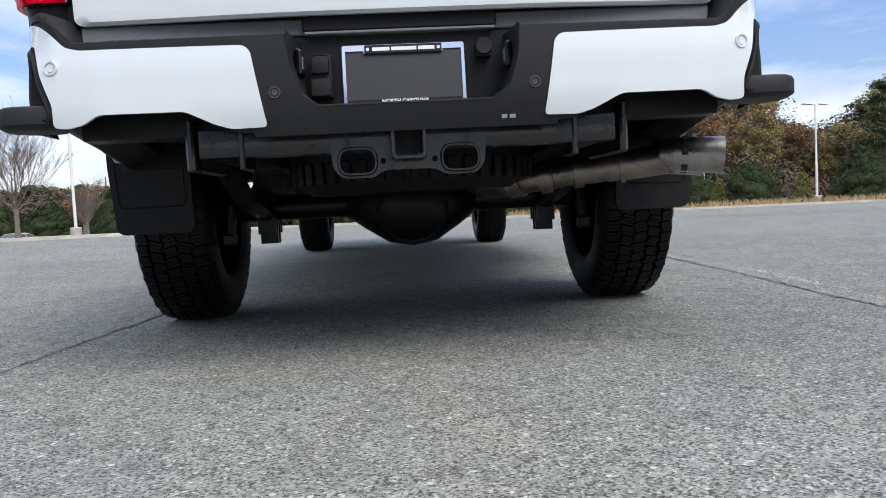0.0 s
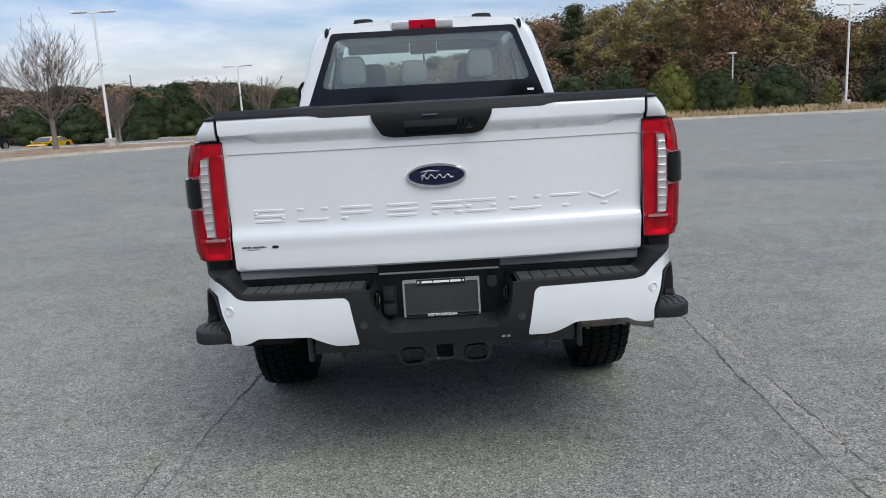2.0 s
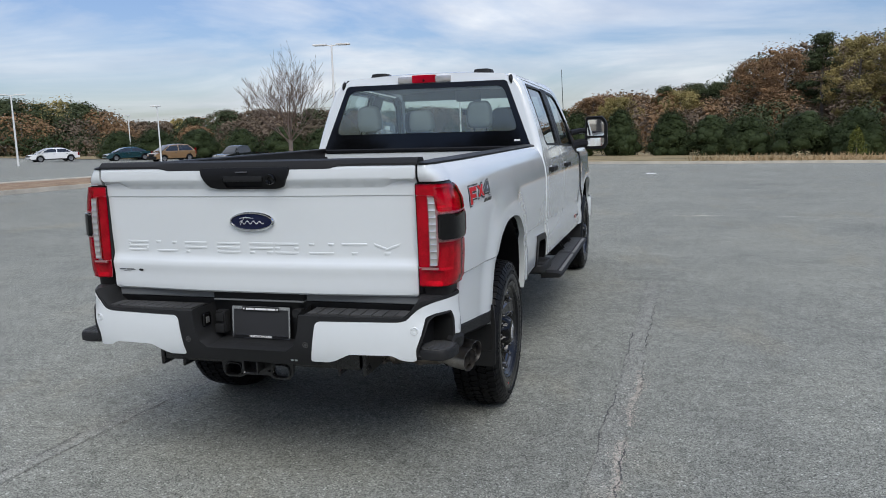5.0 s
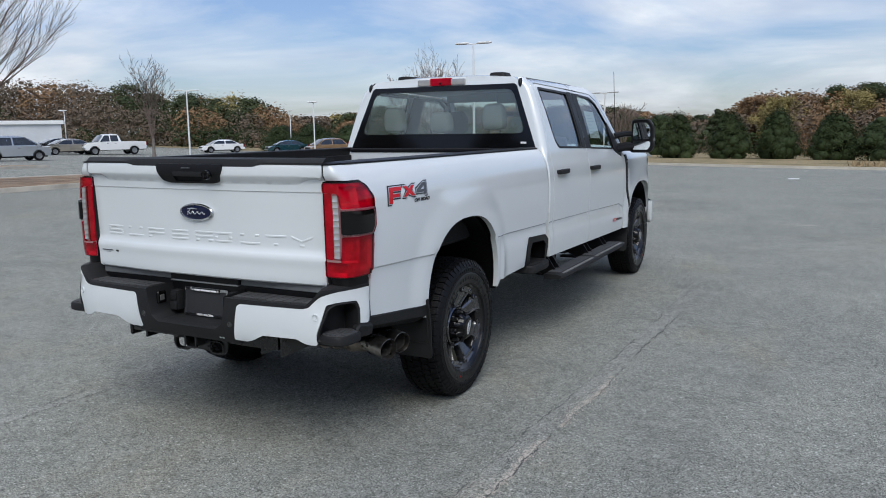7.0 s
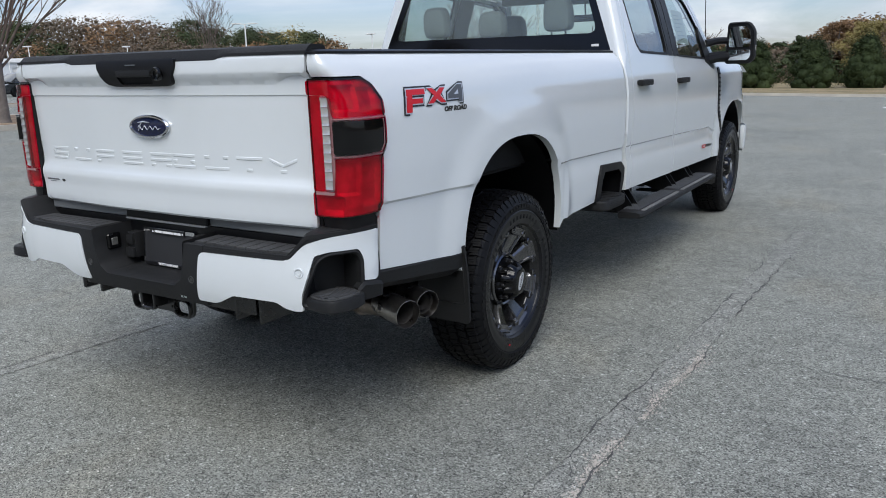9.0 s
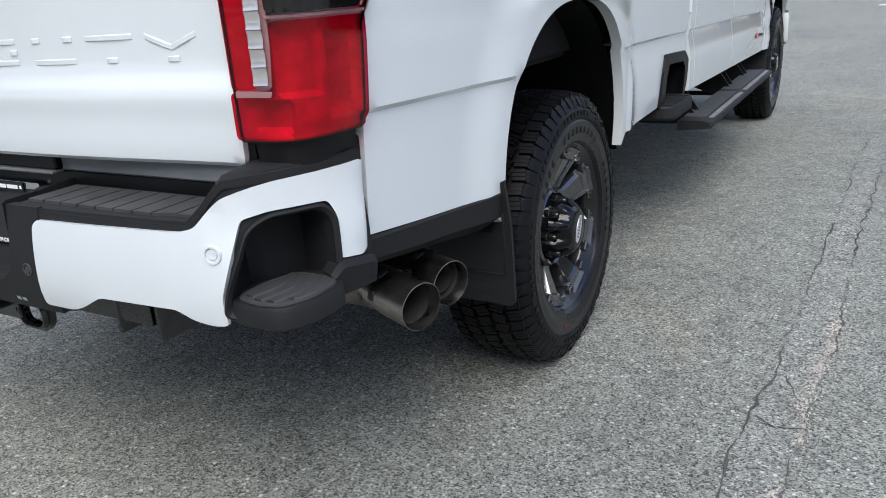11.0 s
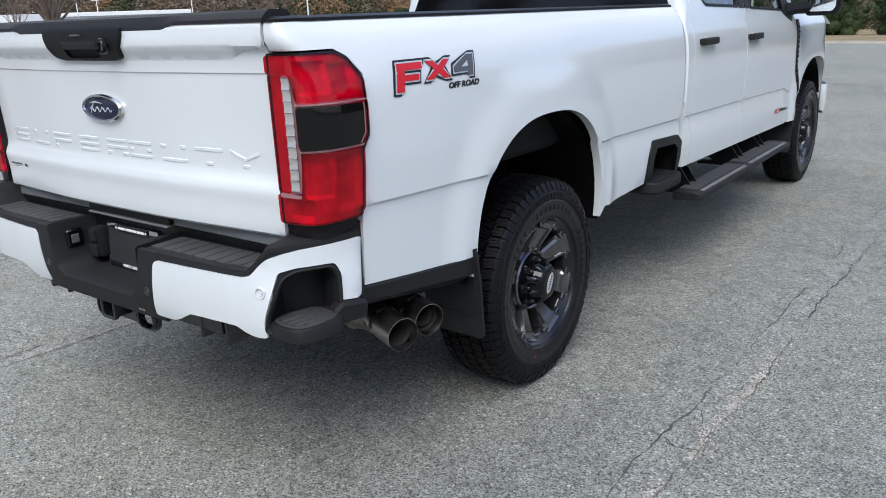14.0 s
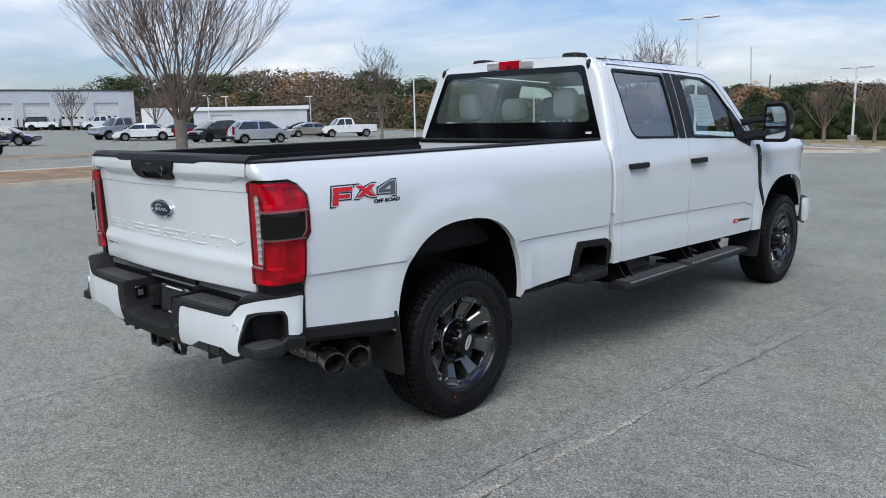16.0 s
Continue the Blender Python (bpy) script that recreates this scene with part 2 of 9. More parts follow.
M_white = mat("white_paint", (0.668, 0.697, 0.706), 0.16, var=0.012, big=1.2, fine=30, coat=1.0, rvar=0.03)
M_white.node_tree.nodes["Principled BSDF"].inputs["Coat Roughness"].default_value = 0.10
M_plastic = mat("charcoal_moulded_plastic", (0.0165, 0.0168, 0.0175), 0.58, var=0.18, big=3, fine=900, relief=0.25, rvar=0.08, spec=0.2)
M_pad = mat("step_pad_rubber", (0.048, 0.048, 0.048), 0.6, var=0.3, big=9, fine=700, relief=0.3)
M_black = mat("black_satin", (0.006, 0.006, 0.0068), 0.45, var=0.2, big=4, fine=150, spec=0.24)
M_frame = mat("black_frame_coating", (0.005, 0.005, 0.0055), 0.4, var=0.35, big=5, fine=120, relief=0.2, rvar=0.15, spec=0.3)
M_coat = mat("black_powder_coat", (0.007, 0.007, 0.0075), 0.28, var=0.3, big=6, fine=140, coat=0.35, rvar=0.1)
M_paper = mat("pale_window_paper", (0.40, 0.45, 0.44), 0.7, var=0.06)
M_print = mat("grey_print", (0.30, 0.34, 0.33), 0.7, var=0.1)
M_sill = mat("grey_primed_steel", (0.15, 0.158, 0.162), 0.5, var=0.12, big=4)
M_gloss = mat("gloss_black", (0.003, 0.003, 0.0034), 0.07, var=0.1, coat=0.06, rvar=0.03, spec=0.30)
M_rubber = mat("tyre_rubber", (0.0036, 0.0037, 0.0046), 0.48, var=0.2, big=6, fine=250, relief=0.2, spec=0.2)
M_rim = mat("gloss_dark_alloy", (0.135, 0.135, 0.138), 0.15, metal=0.85, var=0.10, big=7, fine=200, coat=0.4, rvar=0.03)
M_lip = mat("gloss_black_rim_lip", (0.012, 0.012, 0.0125), 0.20, metal=0.3, var=0.12, coat=0.25, rvar=0.05)
M_grey_rim = mat("dull_silver_rim", (0.22, 0.225, 0.235), 0.4, metal=0.5, var=0.1)
M_cell = mat("silvered_lamp_cell", (0.60, 0.58, 0.56), 0.22, metal=0.6, var=0.08, big=30, fine=150, coat=0.6, rvar=0.05)
M_treadedge = mat("worn_tread_edge", (0.16, 0.16, 0.16), 0.5, var=0.35, big=12, fine=200)
M_sidewall = mat("smooth_sidewall_rubber", (0.0044, 0.0046, 0.0058), 0.30, var=0.2, big=6, fine=120, spec=0.32)
M_chrome = mat("chrome", (0.62, 0.63, 0.65), 0.1, metal=1.0, var=0.04, rvar=0.04)
M_steel = mat("tarnished_steel", (0.37, 0.35, 0.335), 0.33, metal=1.0, var=0.3, big=14, fine=160, rvar=0.12)
M_pipe = mat("heat_stained_pipe", (0.26, 0.225, 0.20), 0.36, metal=1.0, var=0.45, big=10, fine=120, rvar=0.15)
M_soot = mat("sooty_inside", (0.03, 0.027, 0.025), 0.8, var=0.4)
M_liner = mat("bed_liner", (0.0065, 0.0065, 0.0075), 0.75, var=0.25, fine=500, relief=0.4, spec=0.3)
M_seat = mat("grey_seat_cloth", (0.24, 0.26, 0.26), 0.85, var=0.15, fine=300, relief=0.2)
M_cabin = mat("dark_cabin_trim", (0.075, 0.08, 0.08), 0.7, var=0.2)
M_liningc = mat("pale_headlining", (0.70, 0.72, 0.70), 0.9, var=0.06)
M_blue = mat("emblem_blue", (0.005, 0.008, 0.036), 0.16, var=0.06, coat=0.25, spec=0.3)
M_silver = mat("silver_print", (0.62, 0.63, 0.66), 0.3, metal=0.5, var=0.05)
M_redink = mat("red_decal", (0.56, 0.006, 0.014), 0.35, var=0.06)
M_greyink = mat("grey_decal", (0.085, 0.09, 0.10), 0.4, var=0.12, fine=25)
M_blackink = mat("black_decal", (0.008, 0.008, 0.009), 0.35, var=0.1)
M_whiteink = mat("white_print", (0.8, 0.8, 0.8), 0.5, var=0.03)
M_plate = mat("black_plate_insert", (0.022, 0.022, 0.024), 0.5, var=0.12)
M_red = lens_mat("red_lamp_plastic", (0.22, 0.001, 0.004), 0.5)
M_redb = lens_mat("bright_red_lamp_plastic", (0.50, 0.001, 0.018), 0.38)
M_clear = mat("clear_reversing_lens", (0.40, 0.39, 0.365), 0.16, metal=0.25, var=0.25, big=30, fine=150, coat=1.0)
M_smoke = mat("smoked_lamp_insert", (0.003, 0.003, 0.0035), 0.08, var=0.1, coat=0.15, rvar=0.02, spec=0.3)
M_smokeclear = mat("dull_clear_lens", (0.13, 0.13, 0.125), 0.2, metal=0.2, var=0.25, big=30, fine=150, coat=0.6)
M_lenstrim = mat("pinkish_lens_trim", (0.42, 0.22, 0.23), 0.25, metal=0.4, var=0.1)
M_carglass = mat("dark_car_glass", (0.022, 0.026, 0.028), 0.07, var=0.2, big=2, coat=0.7, spec=0.5, rvar=0.02)
M_glass = glass_mat("window_glass", (0.82, 0.90, 0.88), 0.10)
M_glass_side = glass_mat("tinted_side_glass", (0.70, 0.78, 0.77), 0.24)
M_glass_rear = glass_mat("privacy_glass", (0.70, 0.80, 0.76), 0.09, 0.05, 0.115)
M_lens = glass_mat("red_clear_lens", (0.80, 0.004, 0.115), 0.035)
M_reflect = mat("lamp_reflector", (0.74, 0.66, 0.70), 0.55, metal=0.35, var=0.25, big=14, fine=90, rvar=0.08)
M_mirror = mat("mirror_silver", (0.86, 0.88, 0.88), 0.02, metal=1.0, var=0.0, rvar=0.0)
M_asphalt = asphalt_mat("worn_asphalt", (0.156, 0.157, 0.137), (0.382, 0.382, 0.333))
M_patch = asphalt_mat("patched_asphalt", (0.166, 0.166, 0.148), (0.412, 0.408, 0.362))
M_crack = mat("crack_dark", (0.085, 0.085, 0.082), 0.95, var=0.4, fine=90)
M_crackp = mat("pale_crumbs", (0.50, 0.45, 0.40), 0.95, var=0.35, big=9, fine=140)
M_paintline = mat("worn_line_paint", (0.58, 0.55, 0.45), 0.9, var=0.45, big=5, fine=70)
M_kerb = mat("kerb_concrete", (0.50, 0.455, 0.38), 0.9, var=0.22, big=1.2, fine=50, relief=0.4)
M_litter = ground_mat("leaf_litter_and_mulch", [(0.3, (0.17, 0.105, 0.062)), (0.5, (0.31, 0.205, 0.125)), (0.72, (0.42, 0.32, 0.20))], 1.4)
M_grass = ground_mat("dry_grass", [(0.3, (0.14, 0.12, 0.055)), (0.55, (0.30, 0.23, 0.12)), (0.75, (0.36, 0.27, 0.16))], 0.35)
M_earth = ground_mat("woodland_floor", [(0.3, (0.06, 0.05, 0.03)), (0.6, (0.13, 0.10, 0.06))], 0.2)
M_bark = mat("grey_bark", (0.17, 0.145, 0.125), 0.9, var=0.3, big=6, fine=40, relief=0.6)
M_twig = mat("brown_twigs", (0.150, 0.112, 0.092), 0.9, var=0.3, big=3, fine=20)
M_pole = mat("white_painted_pole", (0.72, 0.72, 0.70), 0.45, var=0.08, big=1.5)
M_concrete = mat("pole_base_concrete", (0.40, 0.37, 0.33), 0.92, var=0.2, big=4, fine=60, relief=0.4)
M_ever = leaf_mat("holly_leaves", (0.020, 0.030, 0.010), (0.032, 0.047, 0.016), (0.056, 0.076, 0.027))
M_ever2 = leaf_mat("yellow_green_leaves", (0.066, 0.088, 0.017), (0.121, 0.132, 0.028), (0.187, 0.165, 0.039))
M_pine = leaf_mat("pine_needles", (0.034, 0.045, 0.021), (0.054, 0.070, 0.031), (0.082, 0.100, 0.043))
M_rust = leaf_mat("russet_leaves", (0.155, 0.094, 0.052), (0.24, 0.145, 0.078), (0.32, 0.20, 0.105))
M_gold = leaf_mat("olive_gold_leaves", (0.185, 0.158, 0.064), (0.29, 0.235, 0.094), (0.38, 0.30, 0.125))
M_brownleaf = leaf_mat("brown_twiggy_crown", (0.108, 0.082, 0.060), (0.162, 0.122, 0.088), (0.215, 0.164, 0.120))
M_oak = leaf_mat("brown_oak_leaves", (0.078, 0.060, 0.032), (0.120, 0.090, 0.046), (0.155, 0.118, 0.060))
M_redleaf = leaf_mat("crimson_leaves", (0.085, 0.048, 0.026), (0.125, 0.070, 0.037), (0.16, 0.092, 0.047))
M_reed = leaf_mat("tan_grass_blades", (0.24, 0.16, 0.09), (0.36, 0.26, 0.15), (0.44, 0.34, 0.22))
M_siding = mat("pale_grey_siding", (0.56, 0.58, 0.60), 0.7, var=0.08, big=0.5, fine=6)
M_trimw = mat("white_fascia", (0.75, 0.75, 0.74), 0.6, var=0.05)
M_rdoor = mat("off_white_roller_door", (0.66, 0.66, 0.64), 0.6, var=0.06)
M_roof = mat("dark_roof_edge", (0.06, 0.065, 0.07), 0.6, var=0.15)

# ---- building helpers ----
from mathutils import geometry


def thing(name, label, category, group="", at=(0, 0, 0), rz=0.0, kind=""):
    ob = new(name)
    ob.empty_display_size = 0.2
    ob.matrix_world = pose(*at, 0, 0, rz)
    return tagged(ob, label, category, group, kind)


def assembly(name):
    """An empty that gathers the pieces of one part of a thing."""
    ob = new(name)
    ob.empty_display_size = 0.1
    return ob


def finish(bm, name, material, smooth=35.0):
    bmesh.ops.recalc_face_normals(bm, faces=bm.faces[:])
    me = bpy.data.meshes.new(name)
    bm.to_mesh(me)
    bm.free()
    for m in (material if isinstance(material, (list, tuple)) else (material,)):
        me.materials.append(m)
    if smooth:
        for p in me.polygons:
            p.use_smooth = True
        me.set_sharp_from_angle(angle=radians(smooth))
    return me


def part(name, bm, material, parent, label="", smooth=35.0):
    ob = new(name, finish(bm, name, material, smooth))
    ob.parent = parent
    return tagged(ob, label) if label else ob


def single(name, bm, material, label, category, group="", kind="", smooth=35.0):
    return tagged(new(name, finish(bm, name, material, smooth)), label, category, group, kind)


def box(bm, lo, hi, bevel=0.0, m=None, seg=1):
    r = bmesh.ops.create_cube(bm, size=1.0)
    vs = r["verts"]
    for v in vs:
        v.co = Vector([l + (c + 0.5) * (h - l) for c, l, h in zip(v.co, lo, hi)])
    if bevel:
        es = list({e for v in vs for e in v.link_edges})
        r2 = bmesh.ops.bevel(bm, geom=es, offset=bevel, segments=seg, affect="EDGES", profile=0.7)
        vs = list({v for f in r2["faces"] for v in f.verts} | {v for v in vs if v.is_valid})
    if m is not None:
        for v in vs:
            v.co = m @ v.co
    return vs


def tube(bm, pts, radii, seg=10, caps=True):
    """A round bar along a line of points."""
    pts = [Vector(p) for p in pts]
    if isinstance(radii, (int, float)):
        radii = [radii] * len(pts)
    rings, ref = [], None
    for i, p in enumerate(pts):
        d = (pts[min(i + 1, len(pts) - 1)] - pts[max(i - 1, 0)]).normalized()
        if ref is None:
            ref = d.orthogonal().normalized()
        ref = (ref - d * ref.dot(d)).normalized()
        side = d.cross(ref)
        rings.append([bm.verts.new(p + (ref * math.cos(a) + side * math.sin(a)) * radii[i]) for a in (2 * math.pi * k / seg for k in range(seg))])
    for a, b in zip(rings, rings[1:]):
        for k in range(seg):
            bm.faces.new((a[k], a[(k + 1) % seg], b[(k + 1) % seg], b[k]))
    if caps:
        bm.faces.new(rings[0][::-1]); bm.faces.new(rings[-1])
    return rings


def lathe(bm, profile, m=None, seg=48, closed=False):
    """Turns (radius, height) points round the x axis: height runs along +x."""
    rings = []
    for r, h in profile:
        ring = []
        for k in range(seg):
            a = 2 * math.pi * k / seg
            co = Vector((h, r * math.cos(a), r * math.sin(a)))
            ring.append(bm.verts.new(m @ co if m is not None else co))
        rings.append(ring)
    pairs = list(zip(rings, rings[1:])) + ([(rings[-1], rings[0])] if closed else [])
    for a, b in pairs:
        for k in range(seg):
            bm.faces.new((a[k], a[(k + 1) % seg], b[(k + 1) % seg], b[k]))
    return rings


def loft(bm, rows, closed=False):
    """A skin over rows of points of one length."""
    vs = [[bm.verts.new(p) for p in row] for row in rows]
    n = len(vs[0])
    for a, b in zip(vs, vs[1:]):
        for k in range(n if closed else n - 1):
            bm.faces.new((a[k], a[(k + 1) % n], b[(k + 1) % n], b[k]))
    return vs


def inside(p, poly):
    x, y = p
    hit = False
    for (x0, y0), (x1, y1) in zip(poly, poly[1:] + poly[:1]):
        if (y0 > y) != (y1 > y) and x < (x1 - x0) * (y - y0) / (y1 - y0) + x0:
            hit = not hit
    return hit


def dense(poly, step):
    out = []
    for (x0, y0), (x1, y1) in zip(poly, poly[1:] + poly[:1]):
        n = max(1, int(math.hypot(x1 - x0, y1 - y0) / step))
        out += [(x0 + (x1 - x0) * k / n, y0 + (y1 - y0) * k / n) for k in range(n)]
    return out


def rounded(poly, r, n=4):
    """The polygon with its corners rounded to radius r (a number, or one for each corner)."""
    out = []
    for i, p in enumerate(poly):
        p, a, b = Vector(p), Vector(poly[i - 1]), Vector(poly[(i + 1) % len(poly)])
        ri = r[i] if isinstance(r, (list, tuple)) else r
        la, lb = (a - p).length, (b - p).length
        d = min(ri, la * 0.45, lb * 0.45)
        if d < 1e-4:
            out.append(tuple(p)); continue
        s, e = p + (a - p) * d / la, p + (b - p) * d / lb
        for k in range(n + 1):
            t = k / n
            q = s * (1 - t) ** 2 + p * 2 * t * (1 - t) + e * t * t
            out.append((q.x, q.y))
    return out


def sheet(bm, outer, f, holes=(), step=0.04, lip=None, edge=0.03, lines=()):
    """A skin over a flat outline with holes, carried into space by f(u, v). lip: a vector, or one for each place, along which its borders fold back."""
    loops = [dense(outer, edge)] + [dense(h, edge) for h in holes]
    pts, edges = [], []
    for lp in loops:
        o = len(pts)
        pts += [Vector(p) for p in lp]
        edges += [(o + k, o + (k + 1) % len(lp)) for k in range(len(lp))]
    for ln in lines:
        o = len(pts)
        pts += [Vector(p) for p in ln]
        edges += [(o + k, o + k + 1) for k in range(len(ln) - 1)]
    us, vs = [p[0] for p in loops[0]], [p[1] for p in loops[0]]
    border = np.array([tuple(p) for p in pts])
    u = min(us) + step / 2
    while u < max(us):
        v = min(vs) + step / 2
        while v < max(vs):
            q = (u, v)
            if inside(q, loops[0]) and not any(inside(q, h) for h in loops[1:]) and np.min(np.sum((border - q) ** 2, axis=1)) > (step * 0.45) ** 2:
                pts.append(Vector(q))
            v += step
        u += step
    co, ed, fa, *_ = geometry.delaunay_2d_cdt(pts, edges, [], 0, 1e-6)
    new_v = [bm.verts.new(f(c.x, c.y)) for c in co]
    faces = []
    for t in fa:
        c = ((co[t[0]].x + co[t[1]].x + co[t[2]].x) / 3, (co[t[0]].y + co[t[1]].y + co[t[2]].y) / 3)
        if inside(c, loops[0]) and not any(inside(c, h) for h in loops[1:]):
            faces.append(bm.faces.new([new_v[k] for k in t]))
    for v in new_v:
        if not v.link_faces:
            bm.verts.remove(v)
    if lip is not None:
        fs = set(faces)
        rim = [e for fc in faces for e in fc.edges if sum(1 for x in e.link_faces if x in fs) == 1]
        r = bmesh.ops.extrude_edge_only(bm, edges=list(set(rim)))
        for g in r["geom"]:
            if isinstance(g, bmesh.types.BMVert):
                g.co = g.co + (lip(g.co) if callable(lip) else Vector(lip))
    return faces


def interp(table, t):
    if t <= table[0][0]:
        return table[0][1]
    for (a, x), (b, y) in zip(table, table[1:]):
        if t <= b:
            return x + (y - x) * (t - a) / (b - a)
    return table[-1][1]


def smooth01(t):
    t = max(0.0, min(1.0, t))
    return t * t * (3 - 2 * t)


def words(text, size, m, material, parent=None, name="lettering", depth=0.0008, label="", bold=0.0):
    cu = bpy.data.curves.new(name, "FONT")
    cu.body, cu.size, cu.align_x, cu.align_y, cu.extrude, cu.offset = text, size, "CENTER", "CENTER", depth, bold
    tmp = bpy.data.objects.new(name, cu)
    scene.collection.objects.link(tmp)
    bpy.context.view_layer.update()
    me = bpy.data.meshes.new_from_object(tmp.evaluated_get(bpy.context.evaluated_depsgraph_get()))
    bpy.data.objects.remove(tmp)
    me.transform(m)
    me.materials.clear()
    me.materials.append(material)
    ob = new(name, me)
    ob.parent = parent
    return tagged(ob, label) if label else ob


# ---- the ground ----
def gz(x, y):
    """Height of the lot: level round the truck, falling gently ahead and to the right, rising far to the left."""
    d = math.hypot(x, y)
    r = min(1.0, max(0.0, (d - 10) / 20))
    s = lambda u: 0.5 * (u + math.sqrt(u * u + 16))
    return -0.80 * math.exp(-((x + 33.0) ** 2 + (y - 67.4) ** 2) / 72.0) + r * (-0.02 * s(min(y, 110) - 8) - 0.007 * max(-60, min(60, x))) + 0.024 * s(-max(x, -95) - 57)


def terrain(name, xs, ys, lift, material, label, category, keep=None):
    bm = bmesh.new()
    grid = {(i, j): bm.verts.new((x, y, gz(x, y) + lift)) for i, x in enumerate(xs) for j, y in enumerate(ys)}
    for i in range(len(xs) - 1):
        for j in range(len(ys) - 1):
            if keep is None or keep((xs[i] + xs[i + 1]) / 2, (ys[j] + ys[j + 1]) / 2):
                bm.faces.new((grid[i, j], grid[i + 1, j], grid[i + 1, j + 1], grid[i, j + 1]))
    return single(name, bm, material, label, category, kind="structure")


span = lambda a, b, n: [a + (b - a) * k / n for k in range(n + 1)]
terrain("ground", [-1800, -900, -450, -260] + span(-180, 120, 60) + [200, 450, 900, 1800], [-1800, -700, -300, -120] + span(-60, 160, 44) + [260, 500, 900, 1800],
        -0.12, M_earth, "dark leaf-strewn woodland ground round the car park", "ground")
terrain("road", span(-136, 60, 98), span(-60, 84, 72), 0.0, M_asphalt, "worn grey asphalt of the car park with stains", "asphalt")

# ---- the pickup truck ----
truck = thing("pickup_truck", "white crew-cab pickup truck with black bumper steps, parked on asphalt", "pickup truck")
RY, FY, HZ = 1.19, 5.71, 0.433           # rear axle, front axle, hub height


def plan_w(z):
    return interp([(0.55, 0.962), (0.70, 0.974), (0.92, 0.981), (0.96, 0.984), (1.10, 0.990), (1.26, 0.988), (1.34, 0.978), (1.40, 0.962), (1.44, 0.945), (1.475, 0.922), (1.505, 0.893)], z)


def arch_r(y, z, cy, a, b, cz, p=2.5):
    return (abs((y - cy) / a) ** p + abs(max(0.0, z - cz) / b) ** p) ** (1 / p)


def crease_z(y):
    """Height of the long crease in the body side."""
    return 0.985 - 0.022 * y if y < 2.65 else interp([(2.65, 0.927), (3.8, 0.904), (4.82, 0.879), (5.08, 0.81)], y)


def side_x(y, z):
    """Half width of the painted body at a place along it and a height."""
    x = plan_w(z)
    crease = crease_z(y)
    d = crease - z
    x -= 0.009 * max(0.0, min(1.0, (d + 0.001) / 0.010))
    if 1.75 < y < 5.15 and d > 0:
        x += (0.020 if y > 2.66 else 0.010) * smooth01((d - 0.008) / 0.13)
    if y < 0.6:
        x -= 0.034 * ((0.6 - y) / 0.55) ** 2
    if y > 5.95:
        x -= 0.30 * ((y - 5.95) / 0.75) ** 2
    for cy, a, b, cz in ((RY - 0.01, 0.50, 0.53, 0.60), (FY - 0.03, 0.50, 0.46, 0.60)):
        r = arch_r(y, z, cy, a, b, cz)
        x += 0.021 * smooth01((1.40 - r) / 0.34)
    return x


def _corner_table(w, n=40):
    pts = [(0.83 + w * max(0.0, math.cos(a)) ** 0.5, 0.15 - 0.205 * math.sin(a) ** 0.62) for a in [math.pi / 2 * k / n for k in range(n + 1)]]
    run = [0.0]
    for (x0, y0), (x1, y1) in zip(pts, pts[1:]):
        run.append(run[-1] + math.hypot(x1 - x0, y1 - y0))
    return [r / run[-1] for r in run], pts


CORNER_R, CORNER_P = _corner_table(0.115)


def corner(u, z):
    """Body skin wrapped round the rear corner: u along the side, below 0.15 it turns into the rear face."""
    if u >= 0.15:
        return Vector((side_x(u, z), u, z))
    over = max(0.0, -0.125 - u)             # past the corner the skin runs on straight towards the middle
    s = min(1.0, (0.15 - u) / 0.275)
    x = interp(list(zip(CORNER_R, [p[0] for p in CORNER_P])), s)
    y = interp(list(zip(CORNER_R, [p[1] for p in CORNER_P])), s)
    x = 0.83 + (x - 0.83) * (side_x(0.15, z) - 0.83) / 0.115 - over
    lift = smooth01((z - 1.415) / 0.035) * smooth01((s - 0.25) / 0.45)
    return Vector((x, y - 0.020 * lift + 0.006 * smooth01((z - 1.48) / 0.03) + 0.026 * smooth01((s - 0.30) / 0.6), z))


def flip(f, s):
    return lambda u, v: Vector((s * f(u, v).x, f(u, v).y, f(u, v).z))


def arch_line(cy, a, b, cz, z0, z1, n=56, p=2.5):
    """From the rear foot of a wheel opening, over its top, to the front foot."""
    out = [(cy - a, z0)] if z0 < cz else []
    for k in range(n + 1):
        t = math.pi * (1 - k / n)
        c, s = math.cos(t), math.sin(t)
        out.append((cy + a * math.copysign(abs(c) ** (2 / p), c), cz + b * abs(s) ** (2 / p)))
    if z1 < cz:
        out.append((cy + a, z1))
    return out


